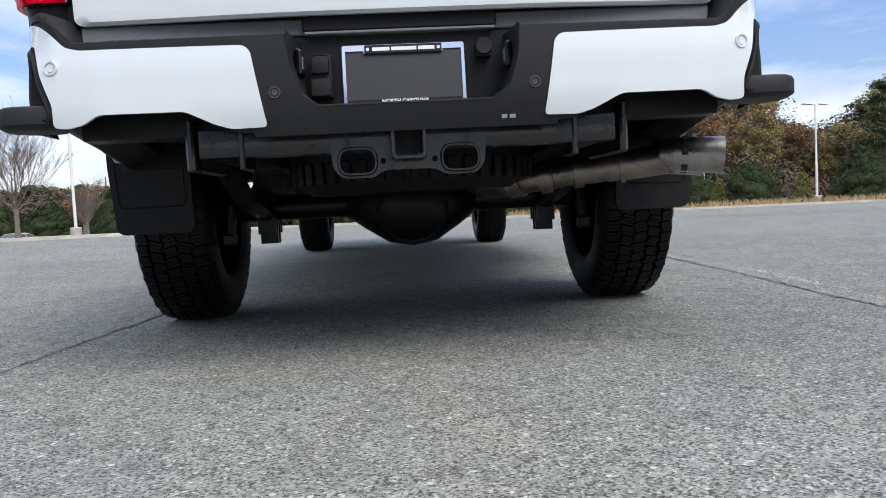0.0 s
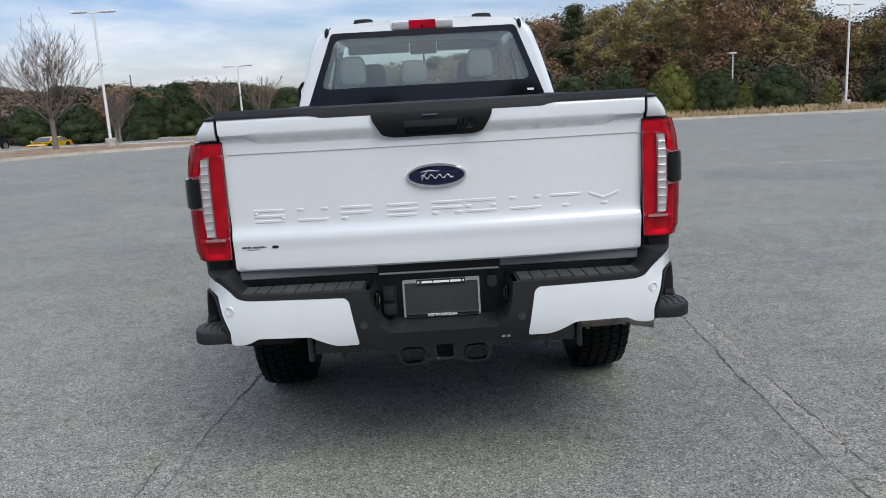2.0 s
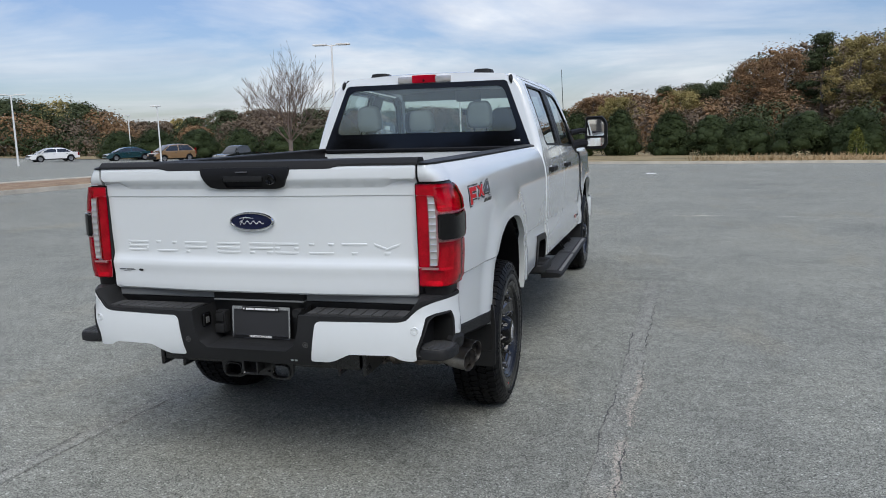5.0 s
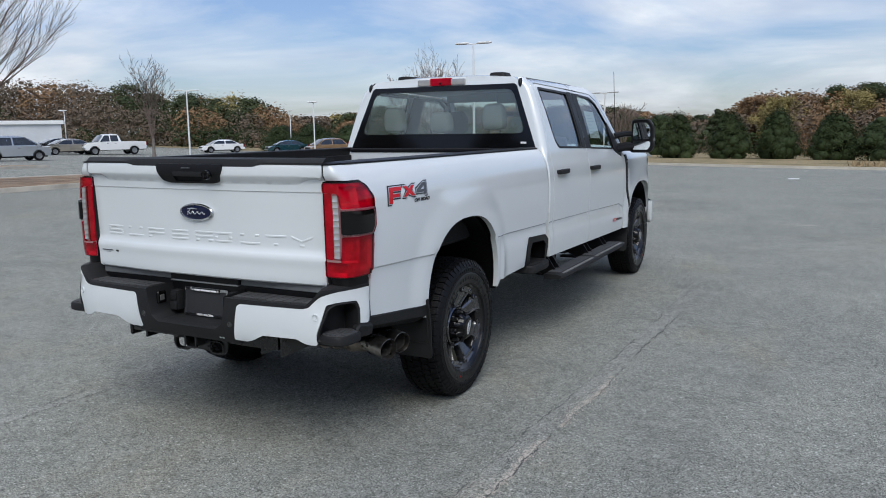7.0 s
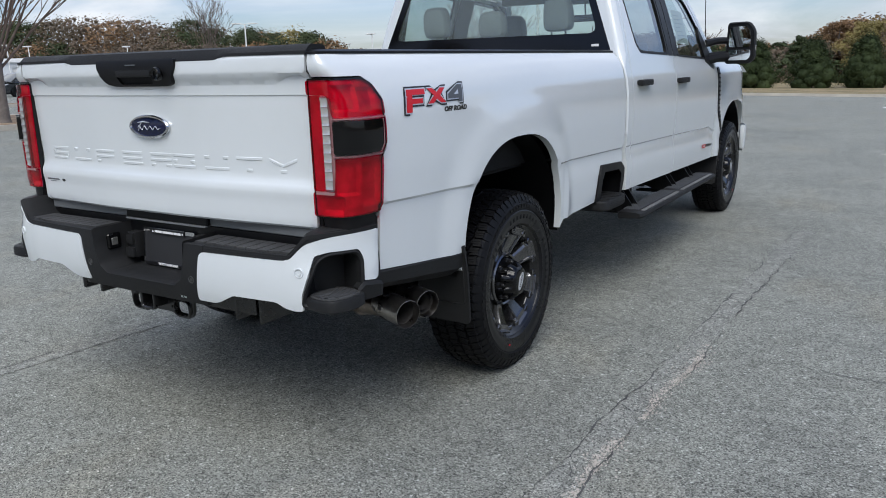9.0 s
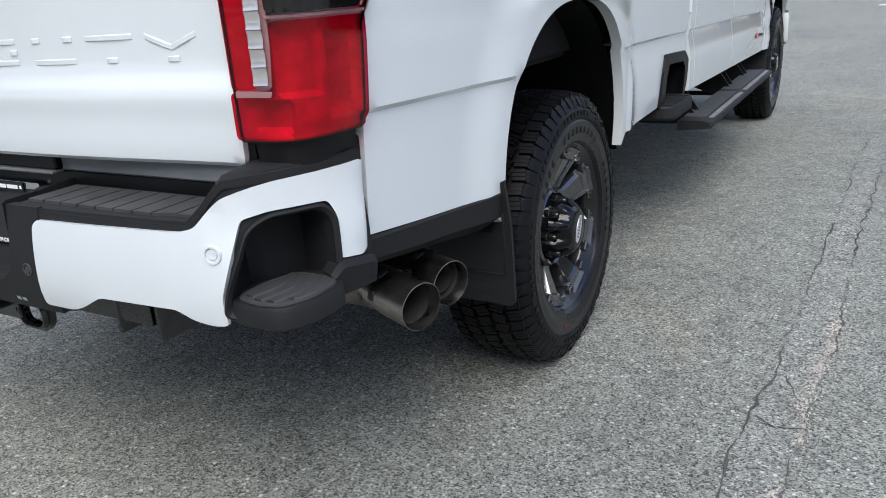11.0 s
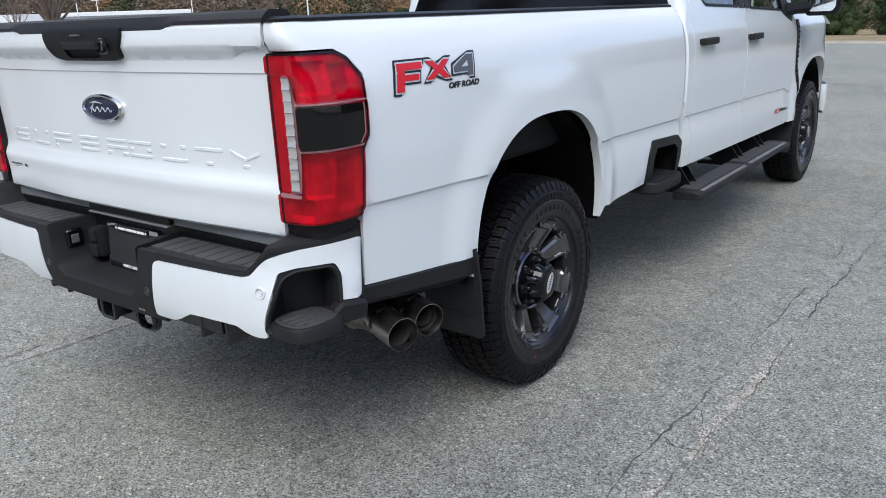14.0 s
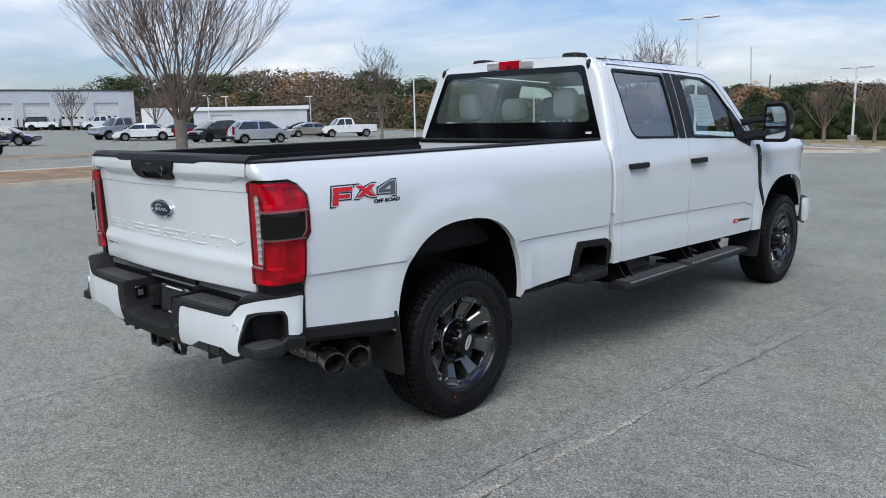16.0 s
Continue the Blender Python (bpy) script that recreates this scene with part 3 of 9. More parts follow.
def body_side(s):
    side = "right" if s > 0 else "left"
    bm = bmesh.new()
    arch = arch_line(RY - 0.01, 0.50, 0.53, 0.60, 0.69, 0.645)
    outer = [(-0.127, 1.424), (0.10, 1.424), (0.142, 1.402), (0.184, 1.35), (0.184, 1.18), (0.156, 1.138), (0.150, 0.95), (0.150, 0.93), (0.146, 0.735), (0.55, 0.695)] + arch + \
            [(1.72, 0.638), (2.192, 0.651), (2.232, 0.80), (2.268, 0.853), (2.585, 0.838), (2.645, 0.800), (2.645, 1.497), (-0.127, 1.503)]
    cz_ = lambda y: 0.985 - 0.022 * y
    lines = [[(y, cz_(y) + o) for y in [y0 + (y1 - y0) * k / n for k in range(n + 1)]] for o in (-0.009, 0.001) for y0, y1, n in ((0.17, 0.735, 28), (1.655, 2.62, 48))]
    sheet(bm, outer, flip(corner, s), step=0.026, lip=lambda c: Vector((0.0, 0.03, 0) if c.y < -0.02 and c.z > 1.42 else (-0.035 * s, 0, 0)), edge=0.02, lines=lines)
    return part("bed_side", bm, M_white, truck)


def cap_rail(s):
    """Black cap along the bed rail, turning round the rear corner up to the tailgate."""
    bm = bmesh.new()
    rows = []
    for k in range(30):
        u = -0.132 + 0.282 * k / 12 if k <= 12 else 0.15 + 2.485 * (k - 12) / 17
        o = corner(u, 1.497)
        i_ = Vector((min(o.x, 0.832) - 0.022, max(o.y, 0.0) + 0.05 * (k < 7), 0)) if k <= 12 else Vector((o.x - 0.092, o.y, 0))
        mid = o.lerp(i_, 0.25)
        rows.append([(s * (o.x + 0.003 * (k > 7)), o.y - 0.003 * (k <= 7), 1.498), (s * (o.x + 0.002 * (k > 7)), o.y - 0.002 * (k <= 7), 1.506), (s * mid.x, mid.y, 1.513), (s * (i_.x + 0.008), i_.y, 1.513), (s * i_.x, i_.y, 1.506), (s * i_.x, i_.y, 1.45)])
    vs = loft(bm, rows)
    bm.faces.new(vs[0]); bm.faces.new(vs[-1])
    return part("rail_cap", bm, M_black, truck, "black plastic bed rail cap")


for s in (1, -1):
    body_side(s)
    cap_rail(s)
    # wheel housing, inner liner wall and dark backing of the bed side
    bm = bmesh.new()
    n = 14
    rows = []
    for k in range(n + 1):
        t = math.pi * k / n
        y, z = RY - 0.01 - 0.52 * math.cos(t), 0.58 + 0.57 * math.sin(t)
        rows.append([(s * 0.955, y, z), (s * 0.52, y, z)])
    loft(bm, rows)
    loft(bm, [[(s * 0.52, RY - 0.55, 0.45), (s * 0.52, RY + 0.55, 0.45)], [(s * 0.52, RY - 0.55, 1.12), (s * 0.52, RY + 0.55, 1.12)]])
    part("wheel_housing", bm, M_frame, truck)
    bm = bmesh.new()
    box(bm, (min(s * 0.79, s * 0.83), 0.02, 0.95), (max(s * 0.79, s * 0.83), 2.60, 1.45), 0.004)
    part("bed_liner_wall", bm, M_liner, truck)
bm = bmesh.new()
box(bm, (-0.80, 0.02, 0.93), (0.80, 2.60, 0.965))
for k in range(16):
    x = -0.74 + k * 0.0987
    box(bm, (x - 0.02, 0.05, 0.966), (x + 0.02, 2.58, 0.984), 0.004)
part("bed_floor", bm, M_liner, truck)
bm = bmesh.new()
box(bm, (-0.90, 2.585, 0.87), (0.90, 2.63, 1.475), 0.006)
part("bed_front_wall", bm, M_white, truck)
bm = bmesh.new()
box(bm, (-0.80, 2.575, 1.472), (0.80, 2.638, 1.505), 0.008)
part("bed_front_cap", bm, M_black, truck)

# tailgate: skin over a moulded profile
TG = [(0.900, -0.044), (0.912, -0.056), (0.99, -0.0570), (1.026, -0.0615), (1.040, -0.0610), (1.070, -0.046), (1.09, -0.043), (1.20, -0.046), (1.345, -0.0515), (1.3630, -0.0520), (1.3665, -0.0565), (1.398, -0.0575),
      (1.402, -0.0595), (1.440, -0.0830), (1.448, -0.0840), (1.478, -0.0835), (1.4955, -0.081), (1.503, -0.076), (1.515, -0.06)]


def tail_y(x, z):
    y = interp(TG, z)
    if 1.398 < z < 1.440:                # the ledge's underside starts higher near the ends
        low = 1.402 + 0.026 * smooth01((abs(x) - 0.655) / 0.08)
        y = -0.0575 - 0.0255 * max(0.0, (z - low) / (1.440 - low))
    return y + 0.012 * (x / 0.82) ** 2 + 0.022 * smooth01((abs(x) - 0.25) / 0.57)


tailgate = assembly("tailgate")
tailgate.parent = truck
bm = bmesh.new()
outer = rounded([(-0.806, 0.902), (0.806, 0.902), (0.817, 1.503), (0.46, 1.503), (0.425, 1.488), (-0.425, 1.488), (-0.46, 1.503), (-0.817, 1.503)], [0.02, 0.02, 0.006, 0.02, 0.02, 0.02, 0.02, 0.006])
sheet(bm, outer, lambda x, z: Vector((x, tail_y(x, z), z)), step=0.016, lip=(0, 0.012, 0), edge=0.016,
      lines=[[(-0.79 + 1.58 * k / 80, z) for k in range(81)] for z in (1.3630, 1.3665, 1.398, 1.440, 1.448)] + [[(s_ * (0.02 + 0.76 * k / 40), 1.402 + 0.026 * smooth01((0.02 + 0.76 * k / 40 - 0.655) / 0.08)) for k in range(41)] for s_ in (1, -1)] + [[(s_ * (0.48 + 0.32 * k / 16), z) for k in range(17)] for s_ in (1, -1) for z in (1.478, 1.4955)])
part("tailgate_skin", bm, M_white, tailgate)
for s in (1, -1):
    bm = bmesh.new()
    box(bm, (min(s * 0.800, s * 0.838), 0.012, 0.905), (max(s * 0.800, s * 0.838), 0.03, 1.498), 0.002)
    loft(bm, [[(s * 0.810, tail_y(0.81, z) + 0.010, z), (s * 0.826, tail_y(0.81, z) + 0.010, z)] for z in span(0.91, 1.500, 30)])
    part("gate_seal", bm, M_black, truck)
bm = bmesh.new()
box(bm, (-0.798, 0.002, 0.915), (0.798, 0.045, 1.49), 0.01)
part("tailgate_inner", bm, M_liner, tailgate)
bm = bmesh.new()
rows = []
for k in range(33):
    x = -0.826 + 1.652 * k / 32
    lo = 1.500 - 0.015 * smooth01((0.47 - abs(x)) / 0.05)
    bow = 0.012 * x * x + 0.022 * smooth01((abs(x) - 0.25) / 0.57)
    rows.append([(x, -0.080 + bow, lo), (x, -0.0785 + bow, lo + 0.01), (x, -0.062 + bow, 1.525), (x, -0.02, 1.532), (x, 0.04, 1.530), (x, 0.052, 1.52), (x, 0.052, 1.47)])
vs = loft(bm, rows)
bm.faces.new(vs[0]); bm.faces.new(vs[-1])
part("tailgate_spoiler", bm, M_plastic, tailgate, "black plastic tailgate top cap")
# handle bezel with latch paddle and camera
bm = bmesh.new()
bez = rounded([(-0.150, 1.400), (0.155, 1.400), (0.192, 1.410), (0.226, 1.470), (0.228, 1.500), (-0.228, 1.500), (-0.226, 1.470), (-0.192, 1.410)], 0.012)
sheet(bm, bez, lambda x, z: Vector((x, tail_y(x, max(z, 1.43)) - 0.012 + 0.02 * smooth01((1.43 - z) / 0.04), z)), step=0.02, lip=(0, 0.05, 0), edge=0.015,
      holes=[rounded([(-0.10, 1.408), (0.085, 1.408), (0.105, 1.455), (-0.115, 1.455)], 0.008)])
bezel = part("handle_bezel", bm, M_black, tailgate, "black tailgate handle bezel")
bm = bmesh.new()
sheet(bm, [(-0.118, 1.402), (0.108, 1.402), (0.108, 1.460), (-0.118, 1.460)], lambda x, z: Vector((x, tail_y(x, z) - 0.0035, z)), step=0.02, edge=0.02)
part("handle_recess", bm, M_liner, bezel)
bm = bmesh.new()
box(bm, (-0.108, -0.098, 1.436), (0.095, -0.06, 1.462), 0.007, seg=2)
part("latch_paddle", bm, M_plastic, bezel)
bm = bmesh.new()
lathe(bm, [(0.0, 0.0), (0.008, 0.001), (0.010, 0.006), (0.021, 0.008), (0.024, 0.004), (0.025, -0.012)], Matrix.Translation((0.140, -0.104, 1.447)) @ pose(0, 0, 0, 0, 0, -90), 24)
part("reversing_camera", bm, M_gloss, bezel)
bm = bmesh.new()
box(bm, (-0.035, -0.1045, 1.478), (0.022, -0.100, 1.483))
part("maker_mark", bm, M_greyink, bezel)
# oval emblem: chrome ring, blue field, a plain silver flourish
def oval(a, b, n=56):
    return [(a * math.cos(2 * math.pi * k / n), b * math.sin(2 * math.pi * k / n)) for k in range(n)]


bm = bmesh.new()
rows = []
for k in range(56):
    t = 2 * math.pi * k / 56
    c, s_ = math.cos(t), math.sin(t)
    rows.append([(0.006 + (0.112 + o) * c, y, 1.247 + (0.042 + o) * s_) for o, y in ((0.003, -0.046), (0.004, -0.058), (0.0, -0.063), (-0.005, -0.063), (-0.008, -0.056))])
loft(bm, rows + rows[:1])
emblem = part("emblem_ring", bm, M_chrome, tailgate, "chrome oval emblem ring")
bm = bmesh.new()
sheet(bm, oval(0.106, 0.036), lambda u, v: Vector((0.006 + u, -0.0605 + 0.004 * ((u / 0.106) ** 2 + (v / 0.036) ** 2), 1.247 + v)), step=0.012, edge=0.012)
part("emblem_field", bm, M_blue, emblem, "dark blue enamel emblem field")
bm = bmesh.new()
wave = [(-0.060 + 0.125 * k / 40, 0.008 * math.sin(k * 0.62) * (1 - 0.25 * k / 40)) for k in range(41)]
tube(bm, [(0.006 + u, -0.0625, 1.243 + v) for u, v in wave], [0.0012 + 0.0010 * math.sin(k * 0.6) ** 2 for k in range(41)], 6)
tube(bm, [(-0.055, -0.0625, 1.262), (-0.02, -0.0635, 1.267), (0.018, -0.0625, 1.263)], [0.001, 0.003, 0.001], 6)
tube(bm, [(-0.052, -0.0625, 1.230), (-0.044, -0.0635, 1.247), (-0.030, -0.0625, 1.263)], [0.0012, 0.0022, 0.0014], 6)
part("emblem_flourish", bm, M_silver, emblem, "silver flourish")
# embossed model mark: low raised bars, slot by slot
BAR = {"t": 1.1405, "m": 1.1185, "b": 1.098, "l": 1.129, "r": 1.108}
FULL = lambda rows: [(r, 0, 1) for r in rows]
slots = [(-0.717, FULL("tmb") + [("l", 0, 0.12), ("r", 0.88, 1)]), (-0.545, [("t", 0, 0.22), ("t", 0.78, 1)] + FULL("b")), (-0.375, FULL("tm") + [("b", 0, 0.22)]), (-0.195, FULL("tmb")), (-0.020, FULL("tm") + [("b", 0, 0.22), ("b", 0.72, 1)]),
         (0.112, FULL("t") + [("m", 0.0, 0.2), ("m", 0.8, 1.0)] + FULL("b")), (0.287, [("t", 0, 0.22), ("t", 0.78, 1)] + FULL("b")), (0.447, FULL("t") + [("b", 0.38, 0.62)]), (0.602, [("v", 0, 0.5), ("w", 0.5, 1), ("b", 0.38, 0.62)])]
for x0, bars in slots:
    for row, a, b in bars:
        slant = {"v": -1, "w": 1}.get(row, 0)
        bm = bmesh.new()
        rows = []
        for k in range(5):
            x = x0 + 0.122 * (a + (b - a) * k / 4)
            z0 = BAR[row] if not slant else BAR["m"] + (BAR["t"] - BAR["m"]) * (1 - k / 4 if slant < 0 else k / 4)
            e = 0.25 if k in (0, 4) else 1.0
            rows.append([(x, tail_y(x, z0 + dz) - d * e, z0 + dz) for dz, d in ((-0.0066, -0.0005), (-0.0042, 0.0032), (0.0036, 0.0032), (0.0062, -0.0005))])
        loft(bm, rows)
        part("embossed_bar", bm, M_white, tailgate)
# dealer sticker: unreadable small print as bars
bm = bmesh.new()
for a, b, z0, h in ((-0.775, -0.738, 1.0, 0.0032), (-0.732, -0.667, 1.0, 0.0032), (-0.752, -0.690, 0.990, 0.0012)):
    box(bm, (a, tail_y(a, z0) - 0.0022, z0 - h), (b, tail_y(b, z0) + 0.001, z0 + h))
part("sticker_print", bm, M_greyink, tailgate)
bm = bmesh.new()
sheet(bm, [(-0.642 + u, 0.999 + v) for u, v in oval(0.014, 0.006, 20)], lambda u, v: Vector((u, tail_y(u, v) - 0.002, v)), edge=0.02)
part("sticker_oval", bm, M_blackink, tailgate)

# tail lamps
LAMP = [(-0.141, 0.952), (0.142, 0.952), (0.150, 1.14), (0.178, 1.185), (0.178, 1.345), (0.138, 1.40), (0.098, 1.419), (-0.147, 1.419)]


def lamp_skin(push):
    def f(u, v):
        p = corner(u, v)
        q = corner(u - 0.004, v)
        t = (corner(u + 0.004, v) - q)
        nrm = Vector((t.y, -t.x, 0)).normalized()
        if nrm.dot(Vector((1, -1, 0))) < 0:
            nrm = -nrm
        return p + nrm * push
    return f


def lamp_bowl(u, v):
    """The reflector behind the lenses: shallow square-sided bowls, with fine ribs."""
    deep = 0.0
    for cu, cv, ru, rv in ((-0.002, 1.350, 0.058, 0.042), (0.105, 1.345, 0.046, 0.044), (-0.010, 1.085, 0.050, 0.058), (0.095, 1.060, 0.046, 0.080), (-0.075, 0.995, 0.040, 0.030)):
        deep = max(deep, 1 - max(abs(u - cu) / ru, abs(v - cv) / rv) ** 4)
    rib = 0.0012 * math.sin(v * 2 * math.pi / 0.014) if deep > 0.2 and u > 0.04 else 0.0
    return lamp_skin(-0.002 - 0.014 * smooth01(max(0.0, deep) * 1.6) + rib)(u, v)


for s in (1, -1):
    lamp = assembly("tail_lamp")
    lamp.parent = truck
    bm = bmesh.new()
    inner = [(0.02 + (u - 0.02) * (0.955 if u > 0 else 0.990), 1.185 + (v - 1.185) * 0.976) for u, v in rounded(LAMP, 0.008)]
    sheet(bm, rounded(LAMP, 0.008), flip(lamp_skin(0.004), s), step=0.03, edge=0.02, lip=lambda c: Vector((-0.02 * s if abs(c.x) > 0.88 else 0.0, 0.02, 0)), holes=[inner])
    part("lamp_seal", bm, M_gloss, lamp)
    bm = bmesh.new()
    sheet(bm, rounded(LAMP, 0.008), flip(lamp_bowl, s), step=0.010, edge=0.012)
    part("lamp_reflector", bm, M_reflect, lamp, "silvered reflector behind the red lens")
    for nm, poly, m, push in (
            ("upper_lens", [(-0.143, 1.366), (-0.144, 1.413), (0.094, 1.413), (0.132, 1.394), (0.170, 1.34), (0.170, 1.292), (-0.056, 1.292), (-0.064, 1.364)], M_lens, 0.016),
            ("inner_strip", [(-0.138, 1.044), (-0.142, 1.364), (-0.095, 1.364), (-0.095, 1.044)], M_lens, 0.0105),
            ("lower_lens", [(-0.137, 0.958), (0.136, 0.958), (0.144, 1.14), (0.144, 1.156), (-0.054, 1.156), (-0.060, 1.044), (-0.138, 1.040)], M_lens, 0.016),
            ("reversing_lens", [(-0.0945, 1.050), (-0.060, 1.050), (-0.056, 1.350), (-0.066, 1.361), (-0.0945, 1.361)], M_lenstrim, 0.0085),
            ("smoked_insert", [(-0.054, 1.169), (0.118, 1.169), (0.138, 1.196), (0.140, 1.280), (-0.054, 1.280)], M_smoke, 0.026),
            ("outer_band", [(0.128, 1.160), (0.145, 1.158), (0.171, 1.195), (0.171, 1.290), (0.146, 1.290), (0.145, 1.194)], M_lens, 0.015),
            ("lens_trim", [(-0.058, 1.160), (0.142, 1.160), (0.144, 1.165), (-0.058, 1.165)], M_lenstrim, 0.0175),
            ("lens_trim", [(-0.058, 1.284), (0.168, 1.284), (0.168, 1.288), (-0.058, 1.288)], M_lenstrim, 0.0175),
            ("insert_trim", [(0.117, 1.171), (0.122, 1.170), (0.142, 1.196), (0.144, 1.279), (0.140, 1.279), (0.137, 1.198)], M_lenstrim, 0.0275),
            ("lens_foot", [(-0.124, 1.033), (-0.062, 1.033), (-0.060, 1.043), (-0.124, 1.043)], M_lenstrim, 0.0172)):
        bm = bmesh.new()
        sheet(bm, rounded(poly, 0.010 if m is not M_lenstrim else 0.001), flip(lamp_skin(push), s), step=0.022, edge=0.014, lip=lambda c: Vector((-0.012 * s if abs(c.x) > 0.88 else 0.0, 0.012, 0)))
        part(nm, bm, m, lamp)
    # the reversing lamp's stack of hollowed silvery cells
    for k in range(10):
        bm = bmesh.new()
        z0 = 1.053 + k * 0.0304
        cell = lambda u, v: lamp_skin(0.0150 - 0.0026 * math.sin(math.pi * min(1.0, max(0.0, (v - z0) / 0.0288))) ** 0.8)(u, v)
        sheet(bm, [(-0.0905, z0), (-0.066, z0), (-0.066, z0 + 0.0288), (-0.0905, z0 + 0.0288)], flip(cell, s), step=0.005, edge=0.005)
        part("lens_cell", bm, M_cell, lamp, "clear silvery lamp cell")
    # black pillar under the lamp
    bm = bmesh.new()
    sheet(bm, [(-0.11, 0.90), (0.125, 0.90), (0.135, 0.955), (-0.118, 0.955)], flip(lamp_skin(-0.006), s), step=0.03, edge=0.03, lip=(-0.03 * s, 0.03, 0))
    part("lamp_base", bm, M_black, lamp)

# ---- rear bumper ----
bumper = assembly("rear_bumper")
bumper.parent = truck
BP = [(0.0, -0.166), (0.25, -0.166), (0.50, -0.160), (0.70, -0.150), (0.80, -0.138), (0.842, -0.128), (0.868, -0.104), (0.902, -0.044), (0.930, 0.02), (0.947, 0.08), (0.952, 0.125)]
BU = [0.0]
for (a, b), (c, d) in zip(BP, BP[1:]):
    BU.append(BU[-1] + math.hypot(c - a, d - b))


def bpath(u):
    s = -1 if u < 0 else 1
    u = abs(u)
    x = interp(list(zip(BU, [p[0] for p in BP])), u)
    y = interp(list(zip(BU, [p[1] for p in BP])), u)
    return Vector((s * x, y, 0))


def bnormal(u):
    t = bpath(u + 0.02) - bpath(u - 0.02)
    n = Vector((t.y, -t.x, 0)).normalized()
    return n if n.dot(Vector((0, -1, 0)) + Vector((1 if u > 0 else -1, 0, 0)) * 0.5) > 0 else -n


def bskin(push):
    def f(u, v):
        p = bpath(u) + bnormal(u) * (push + 0.010 * math.sin(math.pi * max(0, min(1, (v - 0.60) / 0.25))))
        return Vector((p.x, p.y + 0.10 * max(0.0, 0.665 - v) ** 1.5 * 6, v))
    return f


UE = BU[-1]


def deck_z(u):
    return 0.832 + 0.083 * smooth01((abs(u) - 0.765) / 0.09)


white_r = [(0.327, 0.619), (0.356, 0.795), (0.372, 0.809), (0.750, 0.814), (0.785, 0.823), (0.815, 0.853), (0.842, 0.876), (0.88, 0.887), (0.935, 0.893), (UE - 0.004, 0.896), (UE - 0.026, 0.716), (UE - 0.086, 0.724), (UE - 0.078, 0.805), (UE - 0.094, 0.838),
           (0.92, 0.842), (0.868, 0.836), (0.822, 0.69), (0.825, 0.640), (0.79, 0.637), (0.752, 0.644), (0.715, 0.664), (0.515, 0.662), (0.445, 0.628), (0.41, 0.618)]
hole_r = [(0.834, 0.665), (0.840, 0.70), (0.880, 0.812), (0.916, 0.828), (UE - 0.110, 0.826), (UE - 0.091, 0.80), (UE - 0.096, 0.675)]
for s in (1, -1):
    fl = lambda f: (lambda u, v: f(s * u, v))
    bm = bmesh.new()
    sheet(bm, rounded(white_r, 0.012), fl(bskin(0.006)), step=0.03, edge=0.02)
    vs = bm.verts[:]
    rim = [e for e in bm.edges if e.is_boundary]
    r = bmesh.ops.extrude_edge_only(bm, edges=rim)
    for g in r["geom"]:
        if isinstance(g, bmesh.types.BMVert):
            g.co += Vector((-s * 0.004 if abs(g.co.x) > 0.85 else 0, 0.012, 0))
    part("bumper_cover", bm, M_white, bumper, "white painted bumper end cover")
    # black shell behind the cover, with the corner step opening
    bm = bmesh.new()
    shell = [(0.30, 0.600), (0.30, 0.655), (0.33, 0.70), (0.30, 0.832), (0.765, 0.832), (0.80, 0.862), (0.835, 0.900), (0.87, 0.908), (0.92, 0.912), (UE, 0.916), (UE, 0.66), (UE - 0.08, 0.66), (0.868, 0.64), (0.80, 0.645), (0.757, 0.652), (0.715, 0.668), (0.515, 0.667), (0.445, 0.632), (0.41, 0.612)]
    sheet(bm, shell, fl(bskin(0.0)), holes=[hole_r], step=0.04, edge=0.025)
    # recess walls of the corner step
    loop = dense(hole_r, 0.03)
    f0, f1 = fl(bskin(0.004)), fl(bskin(-0.10))
    loft(bm, [[f0(*p) for p in loop], [f1(*p) for p in loop]], closed=True)
    sheet(bm, hole_r, fl(bskin(-0.10)), step=0.04, edge=0.03)
    # raised lip round the opening
    lip = dense(rounded(hole_r, 0.02), 0.02)
    cu, cv = sum(p[0] for p in lip) / len(lip), sum(p[1] for p in lip) / len(lip)
    grow = lambda p, k: (cu + (p[0] - cu) * k, cv + (p[1] - cv) * k)
    loft(bm, [[fl(bskin(-0.004))(*grow(p, 1.13)) for p in lip], [fl(bskin(0.009))(*grow(p, 1.12)) for p in lip], [fl(bskin(0.011))(*grow(p, 1.07)) for p in lip], [fl(bskin(0.004))(*grow(p, 1.005)) for p in lip], [fl(bskin(-0.02))(*grow(p, 0.985)) for p in lip]], closed=True)
    part("bumper_shell", bm, M_plastic, bumper, "black moulded plastic bumper shell")
    # corner step: a rounded tread on the outside
    bm = bmesh.new()
    plan = rounded([(0.824, -0.138), (0.895, -0.152), (0.952, -0.143), (0.982, -0.085), (0.986, -0.008), (0.958, 0.03), (0.90, 0.05), (0.85, 0.03), (0.812, -0.06)], [0.01, 0.03, 0.03, 0.03, 0.02, 0.02, 0.01, 0.01, 0.01])
    rows = [[(s * x, y, z) for x, y in plan] for z in (0.643, 0.652, 0.683, 0.691)]
    c0 = Vector((sum(x for x, y in plan) / len(plan), sum(y for x, y in plan) / len(plan), 0))
    shr = lambda row, k: [(s * (c0.x + (abs(x) - c0.x) * k), c0.y + (y - c0.y) * k, z) for x, y, z in row]
    rows[0], rows[3] = shr(rows[0], 0.84), shr(rows[3], 0.95)
    vs = loft(bm, rows, closed=True)
    bm.faces.new(vs[-1]); bm.faces.new(vs[0])
